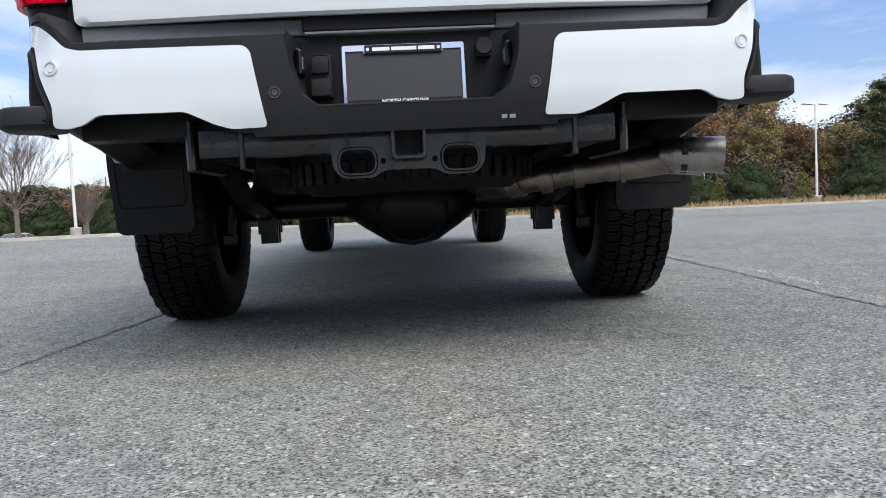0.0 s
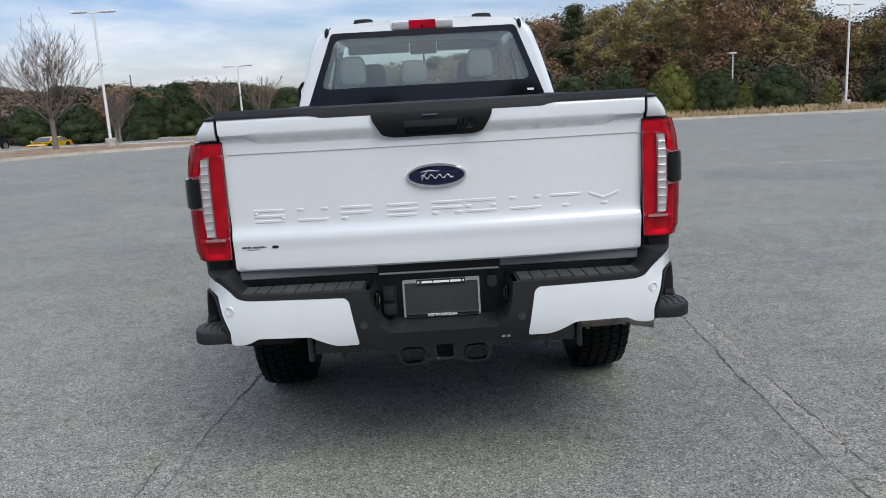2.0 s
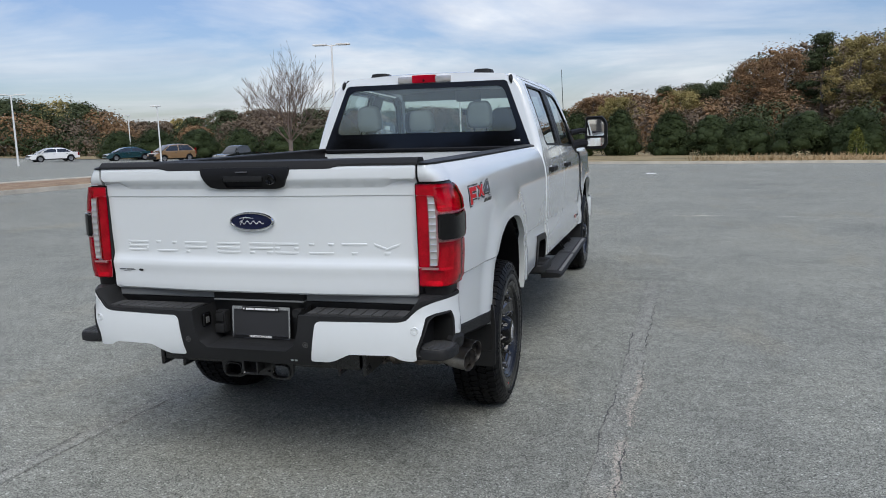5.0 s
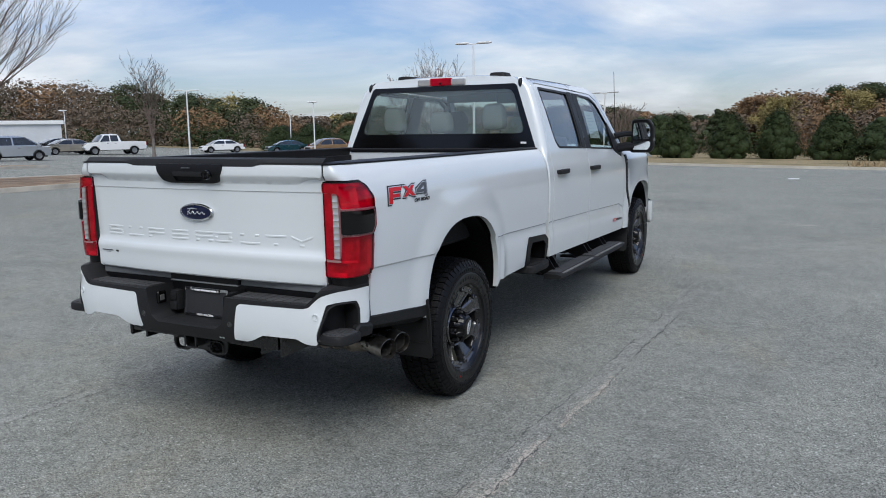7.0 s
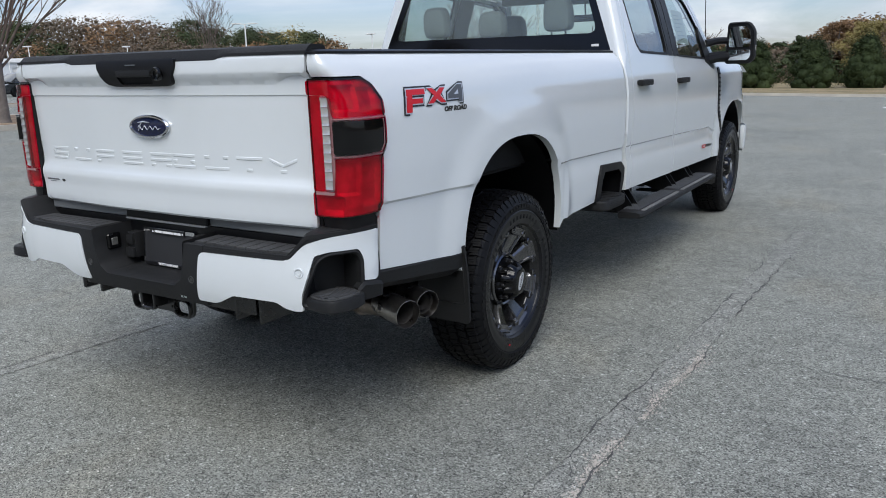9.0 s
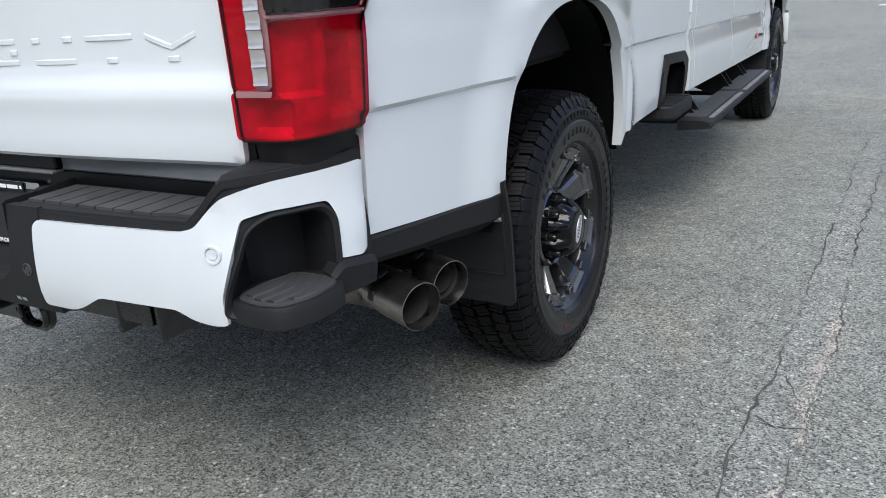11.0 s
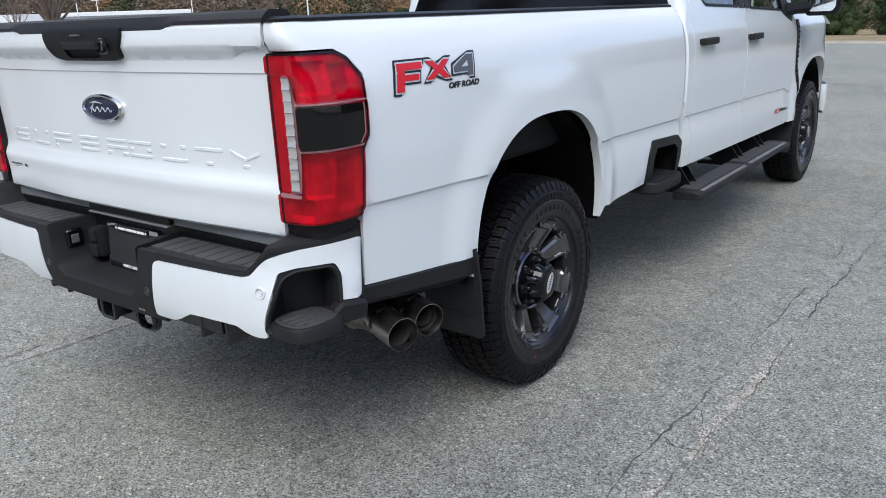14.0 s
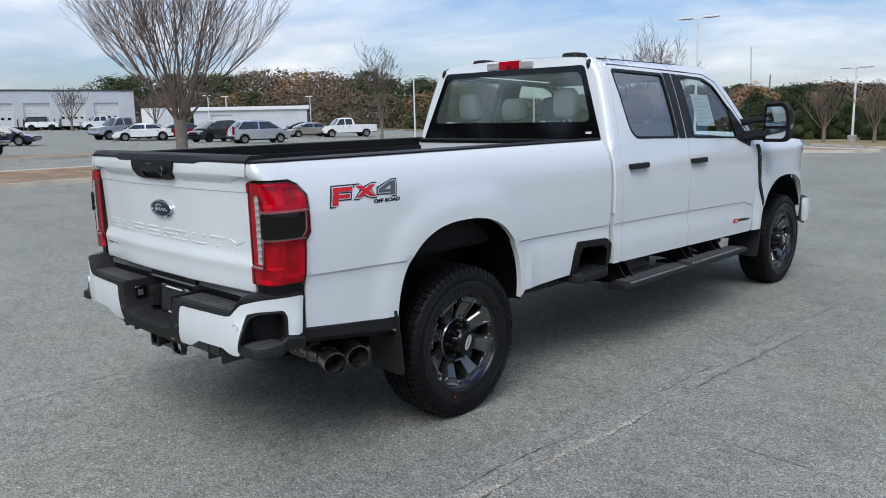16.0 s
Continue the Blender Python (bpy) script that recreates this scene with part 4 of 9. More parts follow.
    step = part("corner_step", bm, M_plastic, bumper, "black corner step with ribbed tread")
    bm = bmesh.new()
    pad = rounded([(0.838, -0.128), (0.895, -0.140), (0.945, -0.131), (0.970, -0.080), (0.972, -0.012), (0.950, 0.018), (0.86, 0.015), (0.836, -0.06)], 0.02)
    vs = loft(bm, [[(s * (0.905 + (x - 0.905) * k), -0.055 + (y + 0.055) * k, z) for x, y in pad] for k, z in ((1.0, 0.689), (0.99, 0.695), (0.96, 0.6955), (0.955, 0.6935))], closed=True)
    bm.faces.new(vs[-1])
    for k in range(4):
        x0, y0, y1 = 0.862 + 0.027 * k, (-0.118, -0.126, -0.124, -0.100)[k], (0.004, 0.008, 0.006, -0.004)[k]
        rows = [[(s * (x0 + dx + 0.012 * math.sin(math.pi * q / 6)), y0 + (y1 - y0) * q / 6, z) for dx, z in ((-0.009, 0.693), (-0.007, 0.6965), (0.007, 0.6965), (0.009, 0.693))] for q in range(7)]
        loft(bm, rows)
    part("step_tread", bm, M_pad, step)
    # black end block behind the step, and a black box filling the channel before the bed side
    bm = bmesh.new()
    rows = []
    for k in range(9):
        u = UE - 0.112 + 0.107 * k / 8
        zt = interp([(UE - 0.112, 0.700), (UE - 0.088, 0.722), (UE - 0.02, 0.712), (UE, 0.704)], u)
        rows.append([fl(bskin(p))(u, z) for p, z in ((-0.03, 0.640), (0.012, 0.652), (0.017, zt - 0.014), (0.009, zt), (-0.02, zt + 0.002))])
    vs = loft(bm, rows)
    bm.faces.new(vs[0]); bm.faces.new(vs[-1])
    part("bumper_end_block", bm, M_plastic, bumper)
    bm = bmesh.new()
    box(bm, (min(s * 0.90, s * 0.938), 0.10, 0.69), (max(s * 0.90, s * 0.938), 0.185, 0.935), 0.004)
    part("bumper_channel_fill", bm, M_black, bumper)
    # deck on top, with a ribbed pad
    bm = bmesh.new()
    rows = []
    for k in range(31):
        u = 0.292 + (UE - 0.292) * k / 30
        p, z = bpath(u), deck_z(u)
        o = p + bnormal(u) * 0.004
        q = Vector((min(p.x, 0.80), interp([(0.7, 0.0), (0.80, 0.02), (UE, 0.125)], u), 0))
        rows.append([(s * a.x, a.y, zz) for a, zz in ((o, z - 0.022), (o, z - 0.007), (p - bnormal(u) * 0.008, z), (p.lerp(q, 0.35), z + 0.001), (p.lerp(q, 0.7), z + 0.001), (q, z), (q, z - 0.05))])
    loft(bm, rows)
    part("bumper_deck", bm, M_plastic, bumper)
    for k in range(9):
        bm = bmesh.new()
        x0 = 0.305 + k * 0.0525
        vs = [bm.verts.new((s * (x0 + dx + sh), y, z)) for z in (0.832, 0.8385) for dx, y, sh in ((0, -0.138 if k < 8 else -0.128, 0.0), (0.047, -0.138 if k < 7 else -0.124, 0.0), (0.047, -0.022, -0.004), (0, -0.022, -0.004))]
        for f in ((0, 1, 2, 3), (4, 5, 6, 7), (0, 1, 5, 4), (1, 2, 6, 5), (2, 3, 7, 6), (3, 0, 4, 7)):
            bm.faces.new([vs[i] for i in f])
        part("step_pad", bm, M_pad, bumper)
    # parking sensors
    for u, z, m in ((0.818, 0.778, M_white), (0.305, 0.697, M_pad)):
        f = bskin(0.006 if m is M_white else 0.0)
        p, nrm = f(s * u, z), bnormal(s * u)
        q = nrm.to_track_quat("X", "Z").to_matrix().to_4x4()
        bm = bmesh.new()
        k_ = 1.0 if m is M_white else 0.80
        lathe(bm, [(0.0, 0.002), (0.009 * k_, 0.003), (0.0105 * k_, -0.001), (0.0125 * k_, -0.001), (0.0135 * k_, 0.004), (0.0170 * k_, 0.004), (0.0185 * k_, 0.0), (0.0185 * k_, -0.004)], Matrix.Translation(p) @ q, 24)
        part("parking_sensor", bm, m, bumper)
# centre fascia with plate recess
NO = [(-0.274, 0.835), (-0.268, 0.76), (-0.245, 0.690), (-0.205, 0.661), (0.205, 0.661), (0.245, 0.690), (0.268, 0.76), (0.274, 0.835)]
NI = [(-0.258, 0.845), (-0.255, 0.79), (-0.243, 0.705), (-0.218, 0.672), (0.218, 0.672), (0.243, 0.705), (0.255, 0.79), (0.258, 0.845)]
bm = bmesh.new()
fas = [(-0.36, 0.598), (0.36, 0.598), (0.375, 0.832)] + [(x, min(z, 0.832)) for x, z in NO[::-1]] + [(-0.375, 0.832)]
sheet(bm, fas, bskin(0.002), step=0.03, edge=0.02, lip=(0, 0.02, 0))
part("bumper_centre", bm, M_plastic, bumper, "black moulded bumper centre with plate recess")
bm = bmesh.new()
dn = lambda poly: [p for a, b in zip(poly, poly[1:]) for p in ((a[0] + (b[0] - a[0]) * t / 4, a[1] + (b[1] - a[1]) * t / 4) for t in range(4))] + [poly[-1]]
lerp2 = lambda t: [(a[0] + (b[0] - a[0]) * t, a[1] + (b[1] - a[1]) * t) for a, b in zip(dn(NO), dn(NI))]
loft(bm, [[(x, -0.176, z) for x, z in lerp2(0)], [(x, -0.166, z + 0.004) for x, z in lerp2(0.1)], [(x, -0.08, z) for x, z in lerp2(0.5)], [(x, 0.008, z) for x, z in lerp2(1)]])
sheet(bm, NI, lambda x, z: Vector((x, 0.008, z)), step=0.06, edge=0.04)
part("plate_recess", bm, M_plastic, bumper)
for s in (1, -1):
    # plate lamps set into the recess cheeks
    bm = bmesh.new()
    box(bm, (min(s * 0.245, s * 0.262), -0.125, 0.742), (max(s * 0.245, s * 0.262), -0.062, 0.808), 0.006)
    lampb = part("plate_lamp", bm, M_gloss, bumper)
    bm = bmesh.new()
    box(bm, (min(s * 0.243, s * 0.252), -0.112, 0.756), (max(s * 0.243, s * 0.252), -0.078, 0.792), 0.004)
    part("lamp_window", bm, M_smokeclear, lampb)
# licence plate frame with black insert
plate = assembly("licence_plate")
plate.parent = truck
bm = bmesh.new()
lean = lambda z: -0.012 - 0.014 * (0.83 - z) / 0.15
sheet(bm, rounded([(-0.155, 0.675), (0.155, 0.675), (0.155, 0.829), (-0.155, 0.829)], 0.006), lambda x, z: Vector((x, lean(z) - 0.004, z)), step=0.05, edge=0.05,
      holes=[[(-0.147, 0.690), (0.147, 0.690), (0.147, 0.814), (0.10, 0.814), (0.10, 0.808), (-0.10, 0.808), (-0.10, 0.814), (-0.147, 0.814)]], lip=(0, 0.008, 0))
part("plate_frame", bm, M_chrome, plate, "chrome plate frame")
bm = bmesh.new()
sheet(bm, [(-0.152, 0.678), (0.152, 0.678), (0.152, 0.826), (-0.152, 0.826)], lambda x, z: Vector((x, lean(z), z)), step=0.06, edge=0.06)
part("plate_insert", bm, M_plate, plate, "black blank plate insert")
bm = bmesh.new()
for z0, z1, x0 in ((0.806, 0.8275, 0.098), (0.677, 0.690, 0.146)):
    box(bm, (-x0, lean(z0) - 0.0075, z0), (x0, lean(z0) - 0.0035, z1), 0.001)
part("frame_band", bm, M_blackink, plate)
bm = bmesh.new()
for k, (a, b) in enumerate(((-0.078, -0.034), (-0.030, 0.034), (0.038, 0.080))):
    box(bm, (a, lean(0.81) - 0.0085, 0.8125), (b, lean(0.81) - 0.006, 0.8215))
for x in (-0.090, 0.090):
    box(bm, (x - 0.005, lean(0.81) - 0.0085, 0.812), (x + 0.005, lean(0.81) - 0.006, 0.822), 0.002)
part("frame_print", bm, M_whiteink, plate)
words("NORTH CAROLINA", 0.0135, Matrix.Translation((0.0, lean(0.683) - 0.0085, 0.6838)) @ pose(0, 0, 0, 90, 0, 0), M_whiteink, plate, bold=0.0005)
# trailer sockets beside the plate
for cx, cz, r, tall in ((-0.208, 0.752, 0.028, 0.055), (0.203, 0.806, 0.020, 0.022)):
    bm = bmesh.new()
    box(bm, (cx - r, -0.045, cz - tall), (cx + r, 0.006, cz + tall), 0.012, seg=2)
    if tall > 0.03:
        box(bm, (cx - r * 0.9, -0.060, cz - tall * 0.95), (cx + r * 0.9, -0.042, cz - 0.008), 0.010, seg=2)
        box(bm, (cx - r * 0.8, -0.056, cz + 0.004), (cx + r * 0.8, -0.042, cz + tall * 0.9), 0.012, seg=2)
    else:
        lathe(bm, [(0, 0), (0.020, 0.001), (0.022, -0.006), (0.022, -0.02)], Matrix.Translation((cx, -0.052, cz + 0.004)) @ pose(0, 0, 0, 0, 0, -90), 20)
    part("trailer_socket", bm, M_plastic, truck, "black hinged trailer socket")
# sill between tailgate and bumper
bm = bmesh.new()
box(bm, (-0.80, -0.004, 0.862), (0.80, 0.05, 0.903), 0.004)
for x in (-0.5, -0.46, 0.45, 0.48, 0.72):
    lathe(bm, [(0, 0.002), (0.006, 0.002), (0.006, -0.003)], Matrix.Translation((x, -0.001, 0.888)) @ pose(0, 0, 0, 0, 0, -90), 10)
part("rear_sill", bm, M_sill, truck, "grey primed rear sill")
bm = bmesh.new()
box(bm, (-0.82, 0.0, 0.62), (0.82, 0.10, 0.862), 0.004)
part("bumper_beam", bm, M_frame, truck)
bm = bmesh.new()
box(bm, (-0.250, -0.022, 0.866), (0.240, 0.02, 0.908), 0.004)
part("latch_cover", bm, M_black, truck)
bm = bmesh.new()
box(bm, (-0.245, -0.030, 0.8575), (0.235, 0.0, 0.8650), 0.002)
part("latch_sill", bm, M_sill, truck)

# ---- trailer hitch and underside ----
hitch = assembly("trailer_hitch")
hitch.parent = truck
bm = bmesh.new()
box(bm, (-0.515, 0.0, 0.545), (0.525, 0.085, 0.618), 0.012, seg=2)
part("cross_beam", bm, M_coat, hitch)
bm = bmesh.new()
slot = lambda cx, cz, a, b: rounded([(cx - a, cz - b), (cx + a, cz - b), (cx + a, cz + b), (cx - a, cz + b)], b * 0.95, 5)
sheet(bm, rounded([(-0.195, 0.603), (0.195, 0.603), (0.188, 0.505), (0.165, 0.480), (0.090, 0.480), (0.062, 0.497), (-0.062, 0.497), (-0.088, 0.480), (-0.165, 0.480), (-0.188, 0.505)], 0.014), lambda x, z: Vector((x, -0.012, z)), step=0.04, edge=0.02, lip=(0, 0.014, 0),
      holes=[slot(-0.127, 0.521, 0.040, 0.026), slot(0.127, 0.521, 0.040, 0.026), slot(-0.064, 0.52, 0.007, 0.007), slot(0.064, 0.52, 0.007, 0.007)])
for cx in (-0.127, 0.127):
    loft(bm, [[(x, yy, z) for x, z in slot(cx, 0.521, 0.040 + o, 0.026 + o)] for o, yy in ((0.0, 0.004), (0.0, -0.014), (0.003, -0.022), (0.007, -0.022), (0.010, -0.012))], closed=True)
part("hitch_plate", bm, M_coat, hitch)
bm = bmesh.new()
rows = [[(x * k, y, 0.561 + z * k) for x, z in rounded([(-1, -1), (1, -1), (1, 1), (-1, 1)], 0.3, 3)] for k, y in ((0.037, 0.10), (0.037, -0.062), (0.041, -0.064), (0.0425, -0.072), (0.041, -0.080), (0.0345, -0.080), (0.0315, -0.076), (0.0315, 0.10))]
loft(bm, rows, closed=True)
box(bm, (-0.031, 0.09, 0.530), (0.031, 0.10, 0.592))
part("receiver_tube", bm, M_coat, hitch)
# black plate across the tube, standing in for the shade deep inside it
bm = bmesh.new()
box(bm, (-0.0312, -0.020, 0.5298), (0.0312, -0.016, 0.5922))
part("receiver_shade_plate", bm, M_black, hitch)
for x, s in ((-0.535, -1), (0.545, 1)):
    bm = bmesh.new()
    box(bm, (x - 0.010, -0.002, 0.515), (x + 0.010, 0.35, 0.645), 0.006)
    part("hitch_bracket", bm, M_coat, hitch)
    for o, y1, z1 in ((0.125, 0.14, 0.635),):
        bm = bmesh.new()
        box(bm, (x - s * o - 0.008, -0.004, 0.515), (x - s * o + 0.008, y1, z1), 0.004)
        part("gusset_plate", bm, M_coat, hitch)
bm = bmesh.new()
for a, b in ((0.224, 0.237), (0.243, 0.257)):
    vs = [bm.verts.new(bskin(0.0035)(x, z)) for x, z in ((a, 0.615), (b, 0.615), (b, 0.624), (a, 0.624))]
    bm.faces.new(vs)
part("warning_label", bm, M_print, truck, "small white warning label")
hitch.location = (0.0, -0.073, 0.012)
for s in (1, -1):
    bm = bmesh.new()
    box(bm, (min(s * 0.43, s * 0.52), 0.02, 0.56), (max(s * 0.43, s * 0.52), 6.2, 0.72), 0.01)
    part("frame_rail", bm, M_frame, truck)
    bm = bmesh.new()
    tube(bm, [(s * 0.56, 0.42, 0.56), (s * 0.56, 0.7, 0.47), (s * 0.56, RY, 0.40), (s * 0.56, 1.75, 0.47), (s * 0.56, 2.1, 0.60)], 0.036, 6)
    for k in range(4):
        box(bm, (s * 0.56 - 0.035, RY - 0.09 + 0.05 * k, 0.29 if k % 3 else 0.33), (s * 0.56 + 0.035, RY - 0.07 + 0.05 * k, 0.40))
    part("leaf_spring", bm, M_frame, truck)
    bm = bmesh.new()
    tube(bm, [(s * 0.665, 0.90, 0.33), (s * 0.655, 0.92, 0.46)], 0.022, 10)
    tube(bm, [(s * 0.655, 0.92, 0.44), (s * 0.63, 0.98, 0.66)], 0.032, 10)
    box(bm, (s * 0.665 - 0.024, 0.87, 0.30), (s * 0.665 + 0.024, 0.93, 0.345), 0.008)
    part("shock_absorber", bm, M_frame, truck)
bm = bmesh.new()
tube(bm, [(-0.80, RY, HZ), (0.80, RY, HZ)], 0.052, 14)
lathe(bm, [(0.055, -0.26), (0.10, -0.20), (0.165, -0.10), (0.185, 0.0), (0.165, 0.10), (0.10, 0.20), (0.055, 0.26)], pose(0.02, RY, HZ, 0, 0, 0), 20)
lathe(bm, [(0.0, 0.19), (0.09, 0.18), (0.15, 0.13), (0.175, 0.02)], pose(0.02, RY, HZ - 0.005, 0, 0, -90), 20)
tube(bm, [(0.02, RY + 0.15, HZ), (0.02, 3.6, 0.52)], 0.055, 12)
part("rear_axle", bm, M_frame, truck)
bm = bmesh.new()
tube(bm, [(-0.78, FY, HZ), (0.78, FY, HZ)], 0.048, 12)
lathe(bm, [(0.05, -0.2), (0.15, -0.08), (0.16, 0.06), (0.05, 0.2)], pose(-0.25, FY, HZ, 0, 0, 0), 16)
box(bm, (-0.34, 2.0, 0.50), (-0.02, 3.6, 0.70), 0.02)
box(bm, (-0.40, 3.7, 0.42), (0.40, 6.3, 0.75), 0.05)
part("chassis_middle", bm, M_frame, truck)
bm = bmesh.new()
lathe(bm, [(0.20, -0.11), (0.33, -0.12), (0.385, -0.08), (0.395, 0.0), (0.385, 0.08), (0.33, 0.12), (0.20, 0.11)], pose(0.02, 0.56, 0.58, 0, 90, 0), 40, closed=True)
for k in range(48):
    a = 2 * math.pi * k / 48
    m = pose(0.02 + 0.39 * math.cos(a), 0.56 + 0.39 * math.sin(a), 0.545, 0, 0, math.degrees(a) + 8)
    box(bm, (-0.012, -0.014, -0.055), (0.010, 0.014, 0.01), 0.003, m)
part("spare_tyre", bm, M_rubber, truck, "spare tyre slung under the bed")
# cab floor, and plain boxes added to keep light from under the truck
bm = bmesh.new()
box(bm, (-0.88, 2.70, 0.62), (0.88, 5.15, 0.72), 0.02)
part("cab_floor", bm, M_frame, truck)
for s in (1, -1):
    for y0, y1, z0 in ((1.9, 3.0, 0.50), (3.1, 3.7, 0.44), (4.0, 5.0, 0.46)):
        bm = bmesh.new()
        box(bm, (min(s * 0.44, s * 0.70), y0, z0), (max(s * 0.44, s * 0.70), y1, 0.66), 0.02)
        part("underbody_light_block", bm, M_frame, truck)

# exhaust: pipe, muffler band and two tips
exhaust = assembly("exhaust")
exhaust.parent = truck
bm = bmesh.new()
tube(bm, [(0.26, 1.1, 0.50), (0.28, 0.62, 0.475), (0.32, 0.50, 0.475), (0.40, 0.44, 0.482), (0.52, 0.41, 0.495), (0.70, 0.375, 0.508), (0.80, 0.352, 0.522)], [0.045, 0.045, 0.045, 0.042, 0.042, 0.045, 0.048], 18)
tube(bm, [(0.62, 0.395, 0.502), (0.70, 0.44, 0.512), (0.80, 0.485, 0.525)], [0.040, 0.044, 0.047], 16)
for p, q in (((0.33, 0.49, 0.475), (0.37, 0.465, 0.48)), ((0.52, 0.411, 0.495), (0.55, 0.406, 0.497)), ((0.42, 0.437, 0.484), (0.46, 0.425, 0.487)), ((0.66, 0.383, 0.505), (0.675, 0.38, 0.506))):
    tube(bm, [p, q], 0.053, 18)
part("tailpipe", bm, M_pipe, exhaust, "heat-stained tailpipe")
td = Vector((0.94, -0.30, -0.075)).normalized()
for cx, cy, cz, ln in ((0.956, 0.293, 0.522, 0.168), (0.950, 0.440, 0.522, 0.150)):
    end = Vector((cx, cy, cz))
    rot = Matrix.Translation(end) @ td.to_track_quat("X", "Z").to_matrix().to_4x4()
    bm = bmesh.new()
    lathe(bm, [(0.040, -ln - 0.02), (0.050, -ln), (0.0535, -ln + 0.02), (0.0545, -ln + 0.03), (0.0535, -ln + 0.04), (0.056, -0.01), (0.0565, 0.0), (0.0552, 0.0005), (0.0545, -0.008), (0.053, -0.12)], rot, 32)
    tip = part("exhaust_tip", bm, M_steel, exhaust, "scratched stainless exhaust tip")
    bm = bmesh.new()
    lathe(bm, [(0.0515, -0.03), (0.051, -ln + 0.03), (0.0, -ln + 0.02)], rot, 24)
    if cy > 0.4:
        lathe(bm, [(0.036, -0.035), (0.034, -0.14), (0.0, -0.14)], rot, 20)
    part("tip_bore", bm, M_soot, tip)
    for a in (20, 80, 140, 200, 260, 320):
        bm = bmesh.new()
        m = rot @ pose(0, 0, 0, a, 0, 0)
        box(bm, (-ln + 0.045, -0.013, 0.0515), (-ln + 0.064, 0.013, 0.0562), 0.002, m)
        part("vent_slot", bm, M_soot, tip)

# lower black valance behind the rear wheel and mud flaps
for s in (1, -1):
    bm = bmesh.new()
    rows = []
    for k in range(11):
        y = 0.08 + 0.61 * k / 10
        z = interp([(0.08, 0.735), (0.55, 0.695), (0.66, 0.69)], y)
        x = side_x(max(y, 0.11), z)
        rows.append([(s * (x - 0.004), y, z + 0.004), (s * (x + 0.004), y, z - 0.004), (s * (x - 0.002), y, z - 0.045 - 0.02 * k / 10), (s * (x - 0.06), y, z - 0.075 - 0.03 * k / 10), (s * (x - 0.16), y, z - 0.06)])
    loft(bm, rows)
    part("lower_valance", bm, M_plastic, truck, "black plastic lower valance")
    bm = bmesh.new()
    flap = rounded([(0.738, 0.362), (0.996, 0.362), (1.006, 0.60), (0.998, 0.725), (0.985, 0.715), (0.94, 0.735), (0.80, 0.78), (0.738, 0.70)], [0.03, 0.03, 0.03, 0.01, 0.02, 0.02, 0.01, 0.02])
    fy = lambda x, z: 0.652 + 0.05 * (0.8 - z) / 0.4 - 0.06 * max(0, abs(x) - 0.93) * 3
    sheet(bm, flap, lambda x, z: Vector((s * x, fy(x, z), z)), step=0.05, edge=0.03, lip=(0, 0.012, 0))
    fl_ = part("mud_flap", bm, M_plastic, truck, "black moulded mud flap")
    bm = bmesh.new()
    ringp = rounded([(0.760, 0.455), (0.980, 0.455), (0.985, 0.64), (0.760, 0.64)], 0.02)
    loft(bm, [[(s * x, fy(x, z) - o, z) for x, z in [(0.87 + (a - 0.87) * k, 0.55 + (b - 0.55) * k) for a, b in ringp]] for k, o in ((1.03, -0.001), (1.0, 0.004), (0.97, -0.001))], closed=True)
    sheet(bm, [(0.87 + u, 0.412 + v) for u, v in oval(0.055, 0.017, 24)], lambda x, z: Vector((s * x, fy(x, z) - 0.002, z)), edge=0.02)
    part("flap_moulding", bm, M_plastic, fl_)

